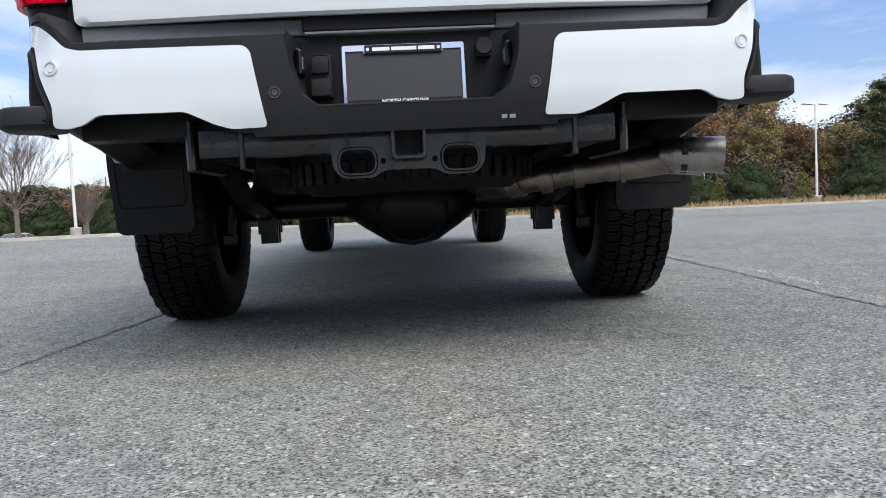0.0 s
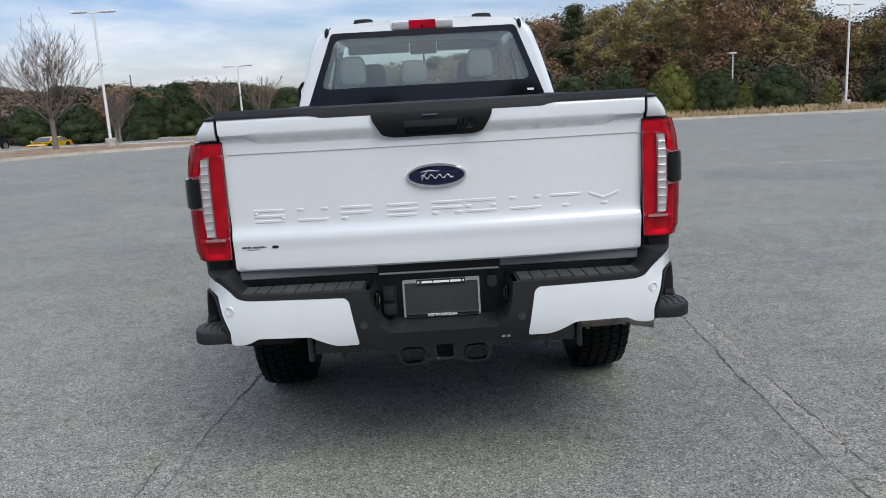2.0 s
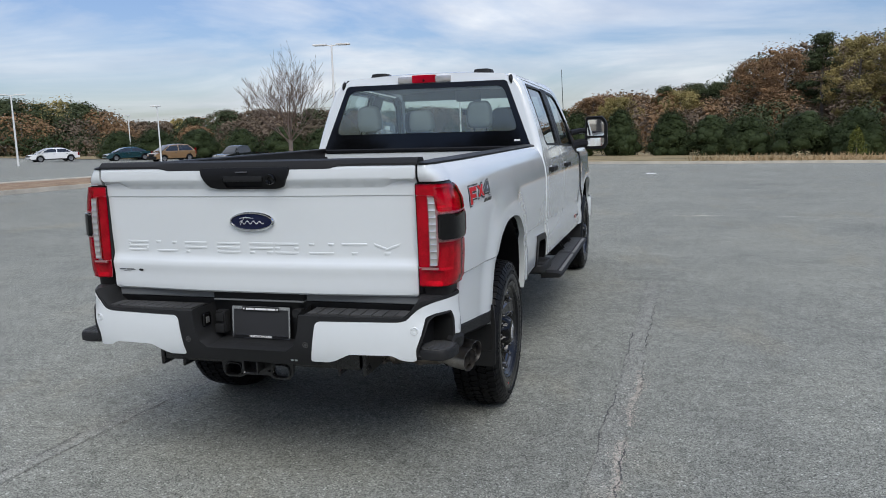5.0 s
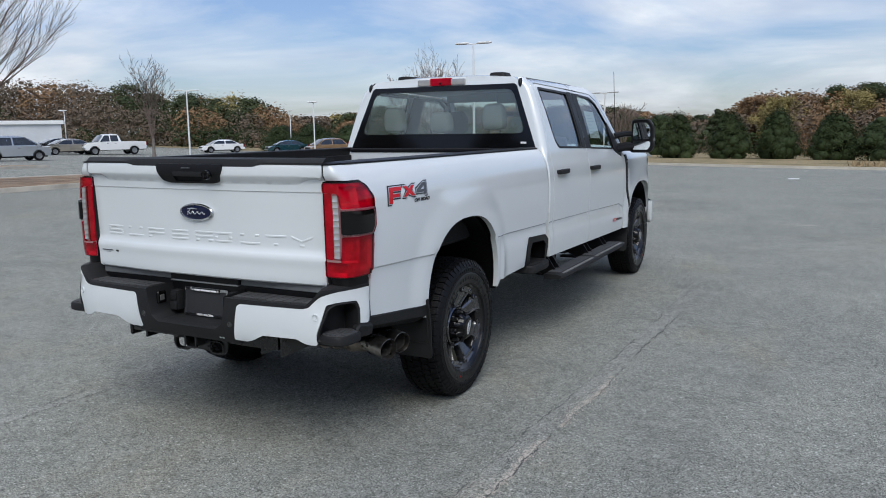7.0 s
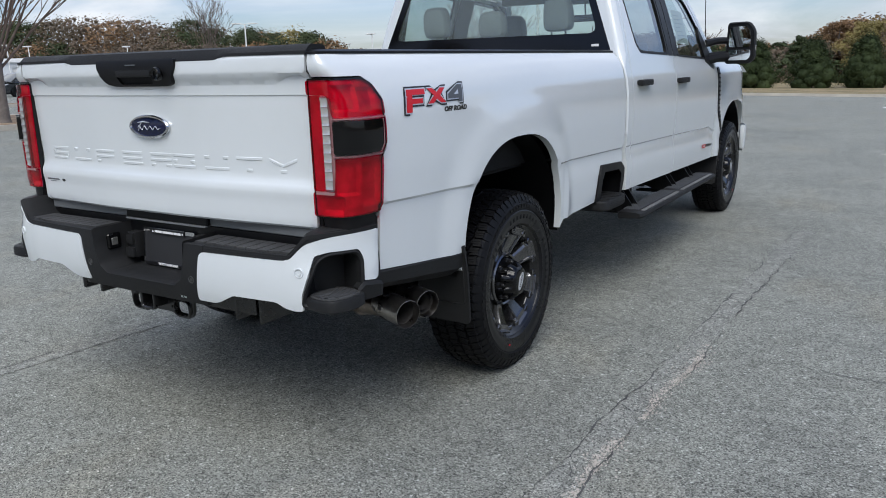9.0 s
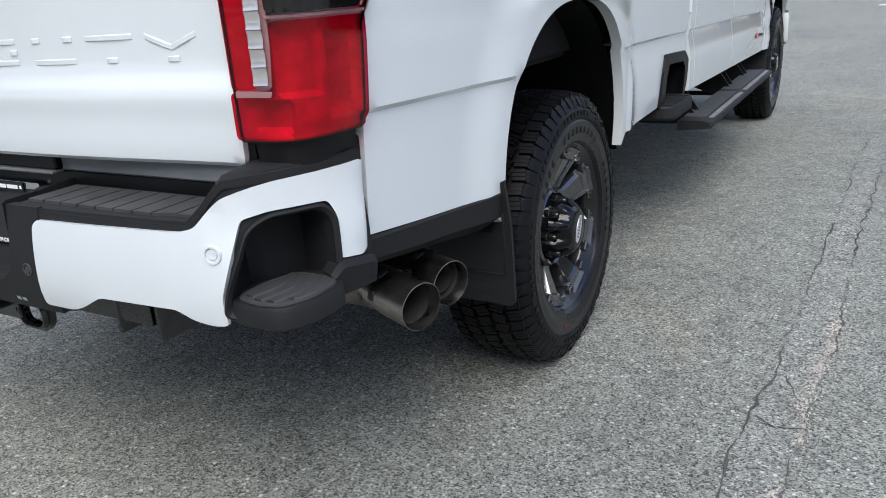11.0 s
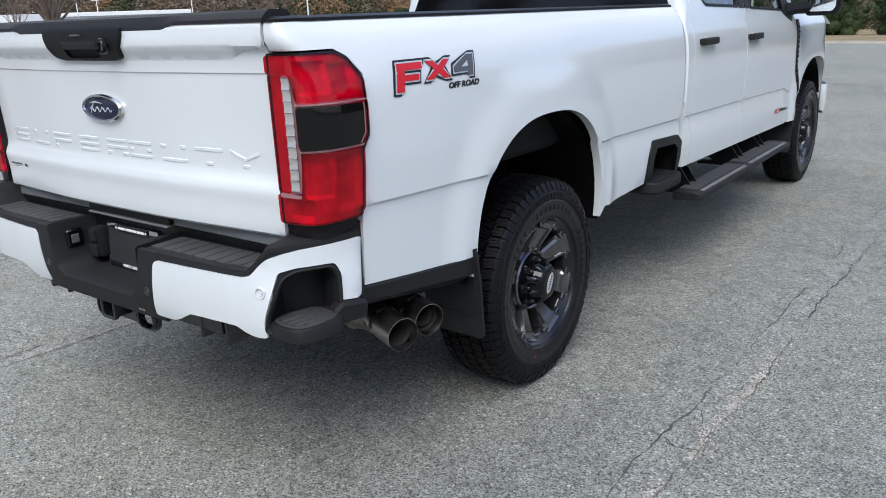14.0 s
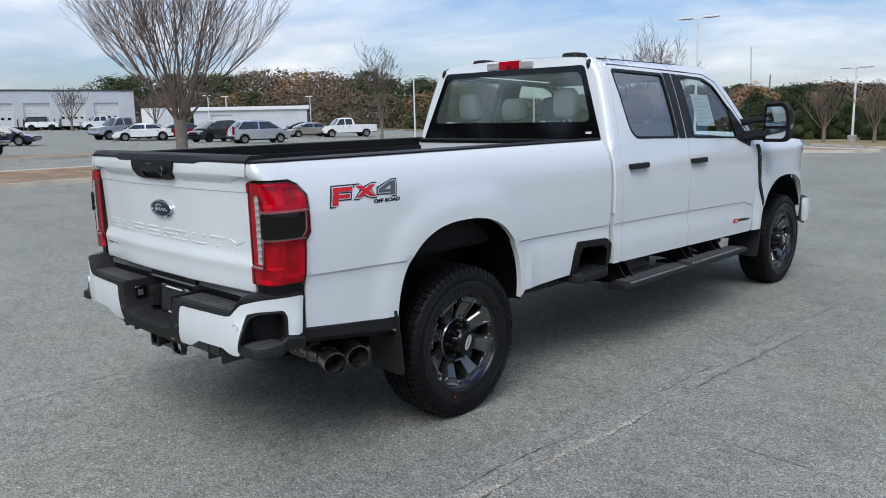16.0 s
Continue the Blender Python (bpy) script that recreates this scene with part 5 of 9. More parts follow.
# ---- wheels ----
def wheel():
    """One wheel, its outer face towards +x, centred on the hub."""
    w = assembly("wheel")
    bm = bmesh.new()
    prof = [(0.262, -0.118), (0.285, -0.132), (0.33, -0.140), (0.38, -0.134), (0.402, -0.122), (0.414, -0.098), (0.419, -0.05), (0.420, 0.0), (0.419, 0.05), (0.414, 0.098), (0.402, 0.122), (0.388, 0.131), (0.376, 0.1345), (0.373, 0.138), (0.350, 0.1395), (0.347, 0.136), (0.342, 0.1365)]
    lathe(bm, prof, None, 96)
    tyre = part("tyre", bm, M_rubber, w, "black all-terrain tyre")
    crown = lambda x: 0.4205 - 0.006 * (x / 0.1) ** 2 - 0.30 * max(0.0, abs(x) - 0.085) ** 1.25
    bm = bmesh.new()
    N = 64
    rnd = random.Random(5)
    for k in range(N):
        a0 = 360 * k / N
        for x0, x1, ph, sk in ((-0.118, -0.076, 0.0, 8), (-0.071, -0.028, 0.4, -16), (-0.0225, 0.0225, 0.1, 18), (0.028, 0.071, 0.6, -16), (0.076, 0.118, 0.25, 8)):
            ln = 0.0345 + 0.0025 * rnd.random()
            xm = (x0 + x1) / 2
            hw = (x1 - x0) / 2
            slope = math.degrees(math.atan2(crown(x1) - crown(x0), x1 - x0))
            # each block is cut by two thin sipes
            for q in range(3):
                y0, y1 = -ln / 2 + ln * q / 3 + 0.0008, -ln / 2 + ln * (q + 1) / 3 - 0.0008
                jog = 0.002 * (q - 1) * (1 if k % 2 else -1)
                m = pose(0, 0, 0, a0 + ph * 360 / N, 0, 0) @ pose(xm + jog, 0, crown(xm), 0, -slope, sk)
                vs = [bm.verts.new(m @ Vector(p)) for p in ((-hw, y0, -0.006), (hw, y0, -0.006), (hw, y1, -0.006), (-hw, y1, -0.006), (-hw + 0.002, y0, 0.0125), (hw - 0.002, y0, 0.0125), (hw - 0.002, y1, 0.0125), (-hw + 0.002, y1, 0.0125))]
                for f in ((4, 5, 6, 7), (0, 1, 5, 4), (1, 2, 6, 5), (2, 3, 7, 6), (3, 0, 4, 7)):
                    bm.faces.new([vs[i] for i in f])
        # shoulder lugs running down the sidewall
        for side in (-1, 1):
            m = pose(0, 0, 0, a0 + (0.25 if side > 0 else 0) * 360 / N, 0, 0)
            h = 0.386 if k % 2 else 0.379
            pts = [(side * 0.112, -0.015, 0.4205), (side * 0.112, 0.015, 0.4205), (side * 0.1255, 0.015, 0.406), (side * 0.1255, -0.015, 0.406), (side * 0.1365, 0.012, h), (side * 0.1365, -0.012, h)]
            vs = [bm.verts.new(m @ Vector(p)) for p in pts] + [bm.verts.new(m @ Vector((p[0] * 0.93, p[1] * 1.05, p[2] - 0.004))) for p in pts]
            for f in ((0, 1, 2, 3), (3, 2, 4, 5), (0, 3, 9, 6), (3, 5, 11, 9), (1, 2, 8, 7), (2, 4, 10, 8), (5, 4, 10, 11)):
                bm.faces.new([vs[i] for i in f])
    tagged(part("tread", bm, M_rubber, tyre, smooth=0), kind="stuff")
    bm = bmesh.new()
    for k in range(80):
        if k % 20 in (0, 1, 10):
            continue
        m = pose(0, 0, 0, 4.5 * k, 0, 0)
        box(bm, (0.1370, -0.0085, 0.354), (0.1412, 0.0045, 0.368 + 0.002 * (k % 2)), 0, m)
    for k in range(26):
        if k in (8, 9, 10, 20, 21):
            continue
        m = pose(0, 0, 0, 190 + 6.5 * k, 0, 0)
        box(bm, (0.134, -0.009, 0.302), (0.1395, 0.005, 0.322), 0, m)
    tagged(part("sidewall_moulding", bm, M_rubber, tyre, smooth=0), kind="stuff")
    bm = bmesh.new()
    box(bm, (0.1385, -0.0042, -0.0042), (0.1402, 0.0042, 0.0042), 0.0015, pose(0, 0, 0, 96.5, 0, 0) @ pose(0, 0, 0.310))
    part("red_balance_dot", bm, M_redink, tyre, "red paint dot")
    bm = bmesh.new()
    lathe(bm, [(0.262, 0.105), (0.268, 0.116), (0.272, 0.1245), (0.279, 0.1305), (0.283, 0.1300), (0.298, 0.1368), (0.318, 0.1388), (0.332, 0.1382), (0.338, 0.1395), (0.343, 0.1365)], None, 72)
    part("sidewall_band", bm, M_sidewall, tyre)
    # rim
    bm = bmesh.new()
    lathe(bm, [(0.226, -0.11), (0.230, 0.02), (0.233, 0.078), (0.238, 0.088), (0.250, 0.096), (0.260, 0.110), (0.268, 0.117), (0.2725, 0.117), (0.2735, 0.110), (0.268, 0.102)], None, 72)
    rim = part("rim", bm, M_lip, w, "dark machined alloy rim with eight spokes")
    bm = bmesh.new()
    lathe(bm, [(0.2295, -0.02), (0.2285, 0.008), (0.220, 0.0), (0.16, -0.02), (0.09, -0.035), (0.0, -0.035)], None, 48)
    part("rim_pocket", bm, M_gloss, rim)
    for k in range(8):
        # a broad flat blade, folded down along one edge, with a thin raised rib along the other
        bm = bmesh.new()
        m = pose(0, 0, 0, 45 * k + 8, 0, 0)
        sec = [(0.104, 0.027, 0.050), (0.126, 0.030, 0.054), (0.131, 0.036, 0.048), (0.150, 0.038, 0.054), (0.214, 0.050, 0.083), (0.220, 0.054, 0.092), (0.240, 0.060, 0.097), (0.252, 0.062, 0.108)]
        rows = []
        for r, hw, top in sec:
            rib = 0.0 if r < 0.128 or r > 0.216 else 0.007
            rows.append([(top - 0.060, -hw * 1.10, r), (top - 0.020, -hw * 1.02, r), (top - 0.010, -hw * 0.92, r), (top, -hw * 0.70, r), (top - 0.001, hw * 0.58, r), (top + rib, hw * 0.66, r), (top + rib, hw * 0.84, r), (top - 0.012, hw * 1.0, r), (top - 0.060, hw * 1.10, r)])
        vs = loft(bm, [[m @ Vector(p) for p in row] for row in rows])
        bm.faces.new(vs[0]); bm.faces.new(vs[-1][::-1])
        part("spoke", bm, M_rim, rim, smooth=18)
        # notched lands on the rim lip, each with a bolt
        for o in (-13.5, 13.5):
            bm = bmesh.new()
            ml = m @ pose(0, 0, 0, o, 0, 0)
            box(bm, (0.080, -0.018, 0.228), (0.1005, 0.018, 0.252), 0.004, ml)
            part("rim_land", bm, M_rim, rim, smooth=18)
            bm = bmesh.new()
            lathe(bm, [(0.0, 0.004), (0.0045, 0.004), (0.0055, 0.0)], ml @ pose(0.100, 0.0, 0.242), 8)
            part("rim_bolt", bm, M_coat, rim)
    bm = bmesh.new()
    lathe(bm, [(0.130, 0.02), (0.128, 0.060), (0.122, 0.067), (0.114, 0.062), (0.110, 0.03)], None, 40)
    part("hub_flange", bm, M_rim, rim)
    # hub cover: a drum with eight scooped flanks between the nuts
    bm = bmesh.new()
    rings = []
    for r, h, cut in ((0.110, 0.02, 0.0), (0.108, 0.058, 0.02), (0.104, 0.072, 0.10), (0.096, 0.098, 0.16), (0.084, 0.122, 0.12), (0.072, 0.137, 0.05), (0.062, 0.143, 0.0), (0.048, 0.1455, 0.0)):
        ring = []
        for q in range(96):
            t = 2 * math.pi * q / 96
            rr = r * (1 - cut * smooth01(0.5 + 1.3 * math.cos(8 * t - math.radians(240))))
            ring.append((h, rr * math.sin(-t), rr * math.cos(t)))
        rings.append(ring)
    vs = loft(bm, rings, closed=True)
    bm.faces.new(vs[-1])
    hub = part("hub_cover", bm, M_gloss, w, "gloss black hub cover")
    for k in range(8):
        bm = bmesh.new()
        m = pose(0, 0, 0, 45 * k + 30, 0, 0) @ pose(0.070, 0, 0.091)
        lathe(bm, [(0.0, 0.036), (0.008, 0.035), (0.011, 0.028), (0.012, 0.008), (0.015, 0.006), (0.015, -0.02)], m, 12)
        part("lug_nut", bm, M_coat, hub)
    bm = bmesh.new()
    sheet(bm, oval(0.045, 0.019, 32), lambda u, v: Vector((0.1475, u, v)), step=0.02, edge=0.012, lip=(-0.004, 0, 0))
    part("centre_oval", bm, M_silver, hub, "silver centre oval")
    bm = bmesh.new()
    for k in range(6):
        box(bm, (0.1477, -0.029 + 0.0105 * k, -0.005), (0.1487, -0.023 + 0.0105 * k, 0.006))
    part("centre_print", bm, M_greyink, hub)
    return w


w0 = wheel()
tilt = pose(0, 0, 0, 63, 0, 0)
w0.matrix_world = pose(0.848, RY, HZ) @ tilt
w0.parent = truck
for x, y, rot, a in ((-0.848, RY, 180, 20), (0.850, FY, 0, 118), (-0.850, FY, 180, 75)):
    c = copy_thing(w0, pose(x, y, HZ, 0, 0, rot) @ pose(0, 0, 0, a, 0, 0))

# ---- cab ----
def cab_x(y, z):
    """Half width of the cab: the lower body to the belt line, then leaning in to the roof."""
    if z <= 1.40:
        return side_x(y, z)
    base = side_x(y, 1.40)
    x = interp([(1.40, 0.0), (1.47, -0.014), (1.60, -0.048), (1.80, -0.108), (1.95, -0.162), (2.00, -0.188), (2.035, -0.225), (2.06, -0.275)], z)
    return base + x


def on_cab(s, push=0.0):
    return lambda y, z: Vector((s * (cab_x(y, z) + push), y, z))


WIN_R = [(2.966, 1.60), (2.985, 1.545), (3.04, 1.497), (3.640, 1.480), (3.625, 1.962), (2.955, 1.982), (2.925, 1.955)]
WIN_F = [(3.880, 1.470), (4.70, 1.440), (4.86, 1.395), (4.905, 1.40), (4.42, 1.885), (4.28, 1.935), (3.865, 1.958)]
zs = lambda y: interp([(2.64, 0.650), (5.02, 0.602)], y)
DOOR_R = [(2.795, zs(2.8)), (3.762, zs(3.76)), (3.758, 1.40), (3.752, 1.985), (2.93, 2.012), (2.885, 1.985), (2.80, 1.45)]
DOOR_F = [(3.770, zs(3.77)), (4.94, zs(4.94)), (5.005, 0.80), (5.020, 1.36), (4.95, 1.415), (4.47, 1.905), (4.30, 1.965), (3.760, 1.985), (3.766, 1.40)]
rear_y = lambda z: interp([(1.40, 2.690), (1.46, 2.70), (2.0, 2.782), (2.07, 2.80)], z)
turn_r = lambda z: 0.012 + 0.038 * smooth01((z - 1.40) / 0.10)
edge_y = lambda z: rear_y(z) + turn_r(z) - 0.002
BACK = [(2.700, zs(2.70)), (2.787, zs(2.787)), (2.792, 1.45), (2.877, 1.99), (2.925, 2.022), (3.75, 1.995), (4.31, 1.975), (4.48, 1.915), (4.965, 1.42), (5.015, 1.43), (4.52, 1.965), (4.33, 2.035), (2.90, 2.058), (edge_y(2.045), 2.045)] + [(edge_y(z), z) for z in (2.0, 1.9, 1.8, 1.7, 1.6, 1.52, 1.48, 1.44, 1.40, 1.2)]
for s in (1, -1):
    bm = bmesh.new()
    sheet(bm, BACK, on_cab(s), step=0.04, edge=0.025, lip=(-0.04 * s, 0, 0), lines=[[(y, crease_z(y) + o) for y in span(2.71, 2.78, 3)] for o in (0.001, -0.009)])
    part("cab_side", bm, M_white, truck)
    bm = bmesh.new()
    sheet(bm, [(2.70, 0.66), (5.0, 0.62), (5.0, 1.36), (4.43, 1.93), (2.9, 2.0), (2.72, 1.45)], on_cab(s, -0.05), step=0.08, edge=0.05, holes=[WIN_R, WIN_F])
    part("door_seal", bm, M_black, truck)
    for nm, outl, win, glass in (("rear_door", DOOR_R, WIN_R, M_glass_side), ("front_door", DOOR_F, WIN_F, M_glass)):
        door = assembly(nm)
        door.parent = truck
        bm = bmesh.new()
        ya, yb = (2.81, 3.75) if nm == "rear_door" else (3.785, 4.985)
        sheet(bm, rounded(outl, 0.012), on_cab(s), holes=[rounded(win, 0.03)], step=0.04, edge=0.02, lip=(-0.03 * s, 0, 0),
              lines=[[(y, crease_z(y) + o) for y in span(ya, yb, 44)] for o in (0.001, -0.009)])
        part("door_skin", bm, M_white, door)
        # black window surround and pane
        cy, cz = sum(p[0] for p in win) / len(win), sum(p[1] for p in win) / len(win)
        big = [(cy + (y - cy) * 1.012, cz + (z - cz) * 1.02) for y, z in rounded(win, 0.03)]
        small = [(cy + (y - cy) * 0.955, cz + (z - cz) * 0.945) for y, z in rounded(win, 0.03)]
        bm = bmesh.new()
        sheet(bm, big, on_cab(s, 0.003), holes=[small], step=0.05, edge=0.02, lip=(-0.02 * s, 0, 0))
        part("window_surround", bm, M_black, door)
        bm = bmesh.new()
        sheet(bm, big, on_cab(s, -0.008), step=0.08, edge=0.05)
        pane = part("window_pane", bm, glass, door, "tinted side window")
        pane.visible_shadow = False
        # handle with cup
        hy = 2.985 if nm == "rear_door" else 3.885
        hz = 1.308 if nm == "rear_door" else 1.296
        bm = bmesh.new()
        m = Matrix.Translation((s * (cab_x(hy, hz) + 0.022), hy, hz))
        box(bm, (-0.016, -0.115, -0.020), (0.016, 0.115, 0.018), 0.012, m, 3)
        for e in (-0.09, 0.09):
            box(bm, (-0.035, e - 0.022, -0.016), (0.0, e + 0.022, 0.014), 0.006, m)
        part("door_handle", bm, M_plastic, door, "black door handle")
        bm = bmesh.new()
        lathe(bm, [(0.045, -0.002), (0.043, 0.0015), (0.02, -0.001), (0.0, -0.002)], Matrix.Translation((s * (cab_x(hy, hz - 0.01) + 0.001), hy, hz - 0.018)) @ pose(0, 0, 0, 0, 0, 0 if s > 0 else 180), 24)
        part("handle_cup", bm, M_white, door)
        if nm == "rear_door":
            bm = bmesh.new()
            sheet(bm, [(3.655, 1.475), (3.752, 1.472), (3.750, 1.968), (3.640, 1.972)], on_cab(s, 0.004), edge=0.04, step=0.06, lip=(-0.01 * s, 0, 0))
            part("pillar_trim", bm, M_black, door)
        else:
            bm = bmesh.new()
            sheet(bm, [(3.770, 1.472), (3.868, 1.470), (3.852, 1.962), (3.764, 1.966)], on_cab(s, 0.004), edge=0.04, step=0.06, lip=(-0.01 * s, 0, 0))
            part("pillar_trim", bm, M_black, door)
            bm = bmesh.new()
            sheet(bm, [(4.66, 1.425), (4.885, 1.36), (4.925, 1.40), (4.62, 1.70), (4.60, 1.60)], on_cab(s, 0.006), edge=0.03, step=0.05, lip=(-0.02 * s, 0, 0))
            part("mirror_sail", bm, M_black, door)
            bm = bmesh.new()
            yy = lambda y, z: Vector((s * (side_x(y, z) + 0.0035), y, z))
            sheet(bm, [(4.60, 0.722), (4.90, 0.712), (4.915, 0.728), (4.72, 0.740), (4.60, 0.738)], yy, edge=0.03, step=0.05)
            badge = part("engine_badge", bm, M_blackink, door, "small black and red engine badge")
            bm = bmesh.new()
            yy2 = lambda y, z: Vector((s * (side_x(y, z) + 0.0055), y, z))
            sheet(bm, [(4.575, 0.716), (4.68, 0.713), (4.69, 0.744), (4.585, 0.746)], yy2, edge=0.03, step=0.05)
            part("badge_red", bm, M_redink, badge)
            bm = bmesh.new()
            sheet(bm, [(4.61, 0.724), (4.645, 0.723), (4.65, 0.737), (4.615, 0.738)], lambda y, z: Vector((s * (side_x(y, z) + 0.007), y, z)), edge=0.03)
            part("badge_mark", bm, M_whiteink, badge)
    # front wing with wheel opening
    bm = bmesh.new()
    arch = arch_line(FY - 0.03, 0.50, 0.46, 0.60, 0.60, 0.60)
    wing = [(5.01, 0.60)] + [(5.13, 0.60)] + arch + [(6.20, 0.72), (6.60, 0.72), (6.62, 1.25), (6.35, 1.36), (5.6, 1.405), (5.04, 1.425), (5.03, 1.38), (5.012, 0.80)]
    sheet(bm, wing, lambda y, z: Vector((s * (side_x(y, min(z, 1.36)) - 0.05 * smooth01((z - 1.33) / 0.1)), y, z)), step=0.05, edge=0.03, lip=(-0.04 * s, 0, 0))
    part("front_wing", bm, M_white, truck)
    bm = bmesh.new()
    rows = []
    for k in range(15):
        t = math.pi * k / 14
        rows.append([(s * 0.955, FY - 0.03 - 0.52 * math.cos(t), 0.56 + 0.52 * math.sin(t)), (s * 0.5, FY - 0.03 - 0.52 * math.cos(t), 0.56 + 0.52 * math.sin(t))])
    loft(bm, rows)
    part("wheel_housing", bm, M_frame, truck)
    bm = bmesh.new()
    vent = [(5.030, 1.365), (5.075, 1.372), (5.10, 1.33), (5.115, 1.05), (5.185, 0.83), (5.165, 0.805), (5.08, 1.0), (5.045, 1.15)]
    f_v = lambda p: (lambda y, z: Vector((s * (side_x(y, min(z, 1.36)) + p), y, z)))
    sheet(bm, vent, f_v(0.006), edge=0.03, step=0.04, lip=(-0.02 * s, 0, 0))
    ventob = part("wing_vent", bm, M_black, truck, "black louvred vent on the front wing")
    for k in range(12):
        bm = bmesh.new()
        z0 = 0.90 + k * 0.037
        y0 = interp([(0.85, 5.155), (1.05, 5.09), (1.35, 5.062)], z0)
        box(bm, (s * side_x(y0, z0) - 0.004, y0 - 0.018, z0), (s * side_x(y0, z0) + 0.012, y0 + 0.018, z0 + 0.018), 0.004)
        part("vent_louvre", bm, M_gloss, ventob)
    # mud guard behind the front wheel
    bm = bmesh.new()
    sheet(bm, rounded([(0.70, 0.34), (0.985, 0.34), (0.985, 0.66), (0.70, 0.66)], 0.03), lambda x, z: Vector((s * x, FY - 0.535 - 0.05 * (0.66 - z) / 0.3, z)), step=0.06, edge=0.05, lip=(0, 0.012, 0))
    part("mud_flap", bm, M_plastic, truck, "black moulded mud flap")
    # running board
    board = assembly("running_board")
    board.parent = truck
    bm = bmesh.new()
    prof = [(0.930, 0.458), (0.930, 0.500), (0.950, 0.512), (1.065, 0.512), (1.098, 0.504), (1.104, 0.488), (1.085, 0.468)]
    rows = []
    for y, k in ((2.69, 0.84), (2.72, 1.0), (4.62, 1.0), (4.66, 0.84)):
        rows.append([(s * (1.0 + (x - 1.0) * k), y, 0.485 + (z - 0.485) * k) for x, z in prof])
    vs = loft(bm, rows, closed=True)
    bm.faces.new(vs[0]); bm.faces.new(vs[-1])
    part("board_body", bm, M_plastic, board)
    for y0, y1 in ((2.77, 3.60), (3.68, 4.57)):
        bm = bmesh.new()
        for k in range(7):
            x0 = 0.948 + k * 0.015
            box(bm, (min(s * x0, s * (x0 + 0.010)), y0, 0.510), (max(s * x0, s * (x0 + 0.010)), y1, 0.5165), 0.002)
        part("tread_strip", bm, M_pad, board)
        bm = bmesh.new()
        n = int((y1 - y0) / 0.03)
        for k in range(n):
            y = y0 + 0.03 * k
            box(bm, (min(s * 1.066, s * 1.090), y, 0.507), (max(s * 1.066, s * 1.090), y + 0.018, 0.516), 0.002)
        part("tread_edge", bm, M_treadedge, board, "worn pale serrated tread edge")
    for y in (2.92, 3.84, 4.34):
        bm = bmesh.new()
        for o in (-0.055, 0.045):
            rows = [[(s * x, y + o + d, z) for x, z in ((0.70, 0.66), (0.90, 0.63), (0.985, 0.505), (0.985, 0.47), (0.90, 0.46), (0.70, 0.54))] for d in (0.0, 0.010)]
            vs = loft(bm, rows, closed=True)
            bm.faces.new(vs[0]); bm.faces.new(vs[-1])
        box(bm, (min(s * 0.70, s * 0.96), y - 0.055, 0.462), (max(s * 0.70, s * 0.96), y + 0.055, 0.474), 0.003)
        part("board_bracket", bm, M_frame, board)
    # bed side step in its pocket
    bstep = assembly("bed_step")
    bstep.parent = truck
    po = [(2.196, 0.640), (2.230, 0.795), (2.266, 0.858), (2.60, 0.842), (2.662, 0.800), (2.655, 0.715), (2.630, 0.645)]
    pi = [(2.262, 0.648), (2.285, 0.765), (2.318, 0.812), (2.560, 0.800), (2.606, 0.768), (2.594, 0.648)]
    bm = bmesh.new()
    bs = lambda p: (lambda y, z: Vector((s * (side_x(min(y, 2.64), max(z, 0.6)) + p), y, z)))
    sheet(bm, rounded(po, 0.012), bs(0.010), holes=[pi], step=0.05, edge=0.025, lip=(-0.03 * s, 0, 0))
    lp = dense(pi, 0.03)
    loft(bm, [[bs(0.010)(*p) for p in lp], [bs(-0.02)(*p) for p in lp], [bs(-0.20)(*p) for p in lp]], closed=True)
    sheet(bm, pi, bs(-0.20), edge=0.03, step=0.06)
    part("step_surround", bm, M_black, bstep, "black step pocket surround")
    bm = bmesh.new()
    pl = rounded([(0.80, 2.20), (1.010, 2.205), (1.040, 2.245), (1.040, 2.535), (1.010, 2.585), (0.80, 2.60)], 0.02)
    c0 = Vector((0.92, 2.40, 0))
    vs = loft(bm, [[(s * (c0.x + (x - c0.x) * k), c0.y + (y - c0.y) * k, z) for x, y in pl] for k, z in ((0.93, 0.592), (1.0, 0.604), (1.0, 0.644), (0.97, 0.652))], closed=True)
    bm.faces.new(vs[0]); bm.faces.new(vs[-1])
    for k in range(6):
        box(bm, (min(s * 0.87, s * 1.025), 2.245 + 0.053 * k, 0.651), (max(s * 0.87, s * 1.025), 2.275 + 0.053 * k, 0.657), 0.002)
    part("step_tread", bm, M_plastic, bstep)
    # towing mirror
    mir = assembly("wing_mirror")
    mir.parent = truck
    bm = bmesh.new()
    cx, cy, cz = 1.165, 4.985, 1.562
    rows = []
    for y, k, o in ((-0.052, 0.94, 0), (-0.040, 1.0, 0), (0.02, 1.0, 0), (0.09, 0.86, 0.01), (0.125, 0.62, 0.02)):
        rows.append([(s * (cx + u * k), cy + y, cz + v * k) for u, v in rounded([(-0.115, -0.168), (0.085, -0.168), (0.122, -0.12), (0.118, 0.10), (0.07, 0.172), (-0.10, 0.168)], 0.03)])
    vs = loft(bm, rows, closed=True)
    bm.faces.new(vs[-1])
    part("mirror_shell", bm, M_plastic, mir, "black towing mirror shell")
    bm = bmesh.new()
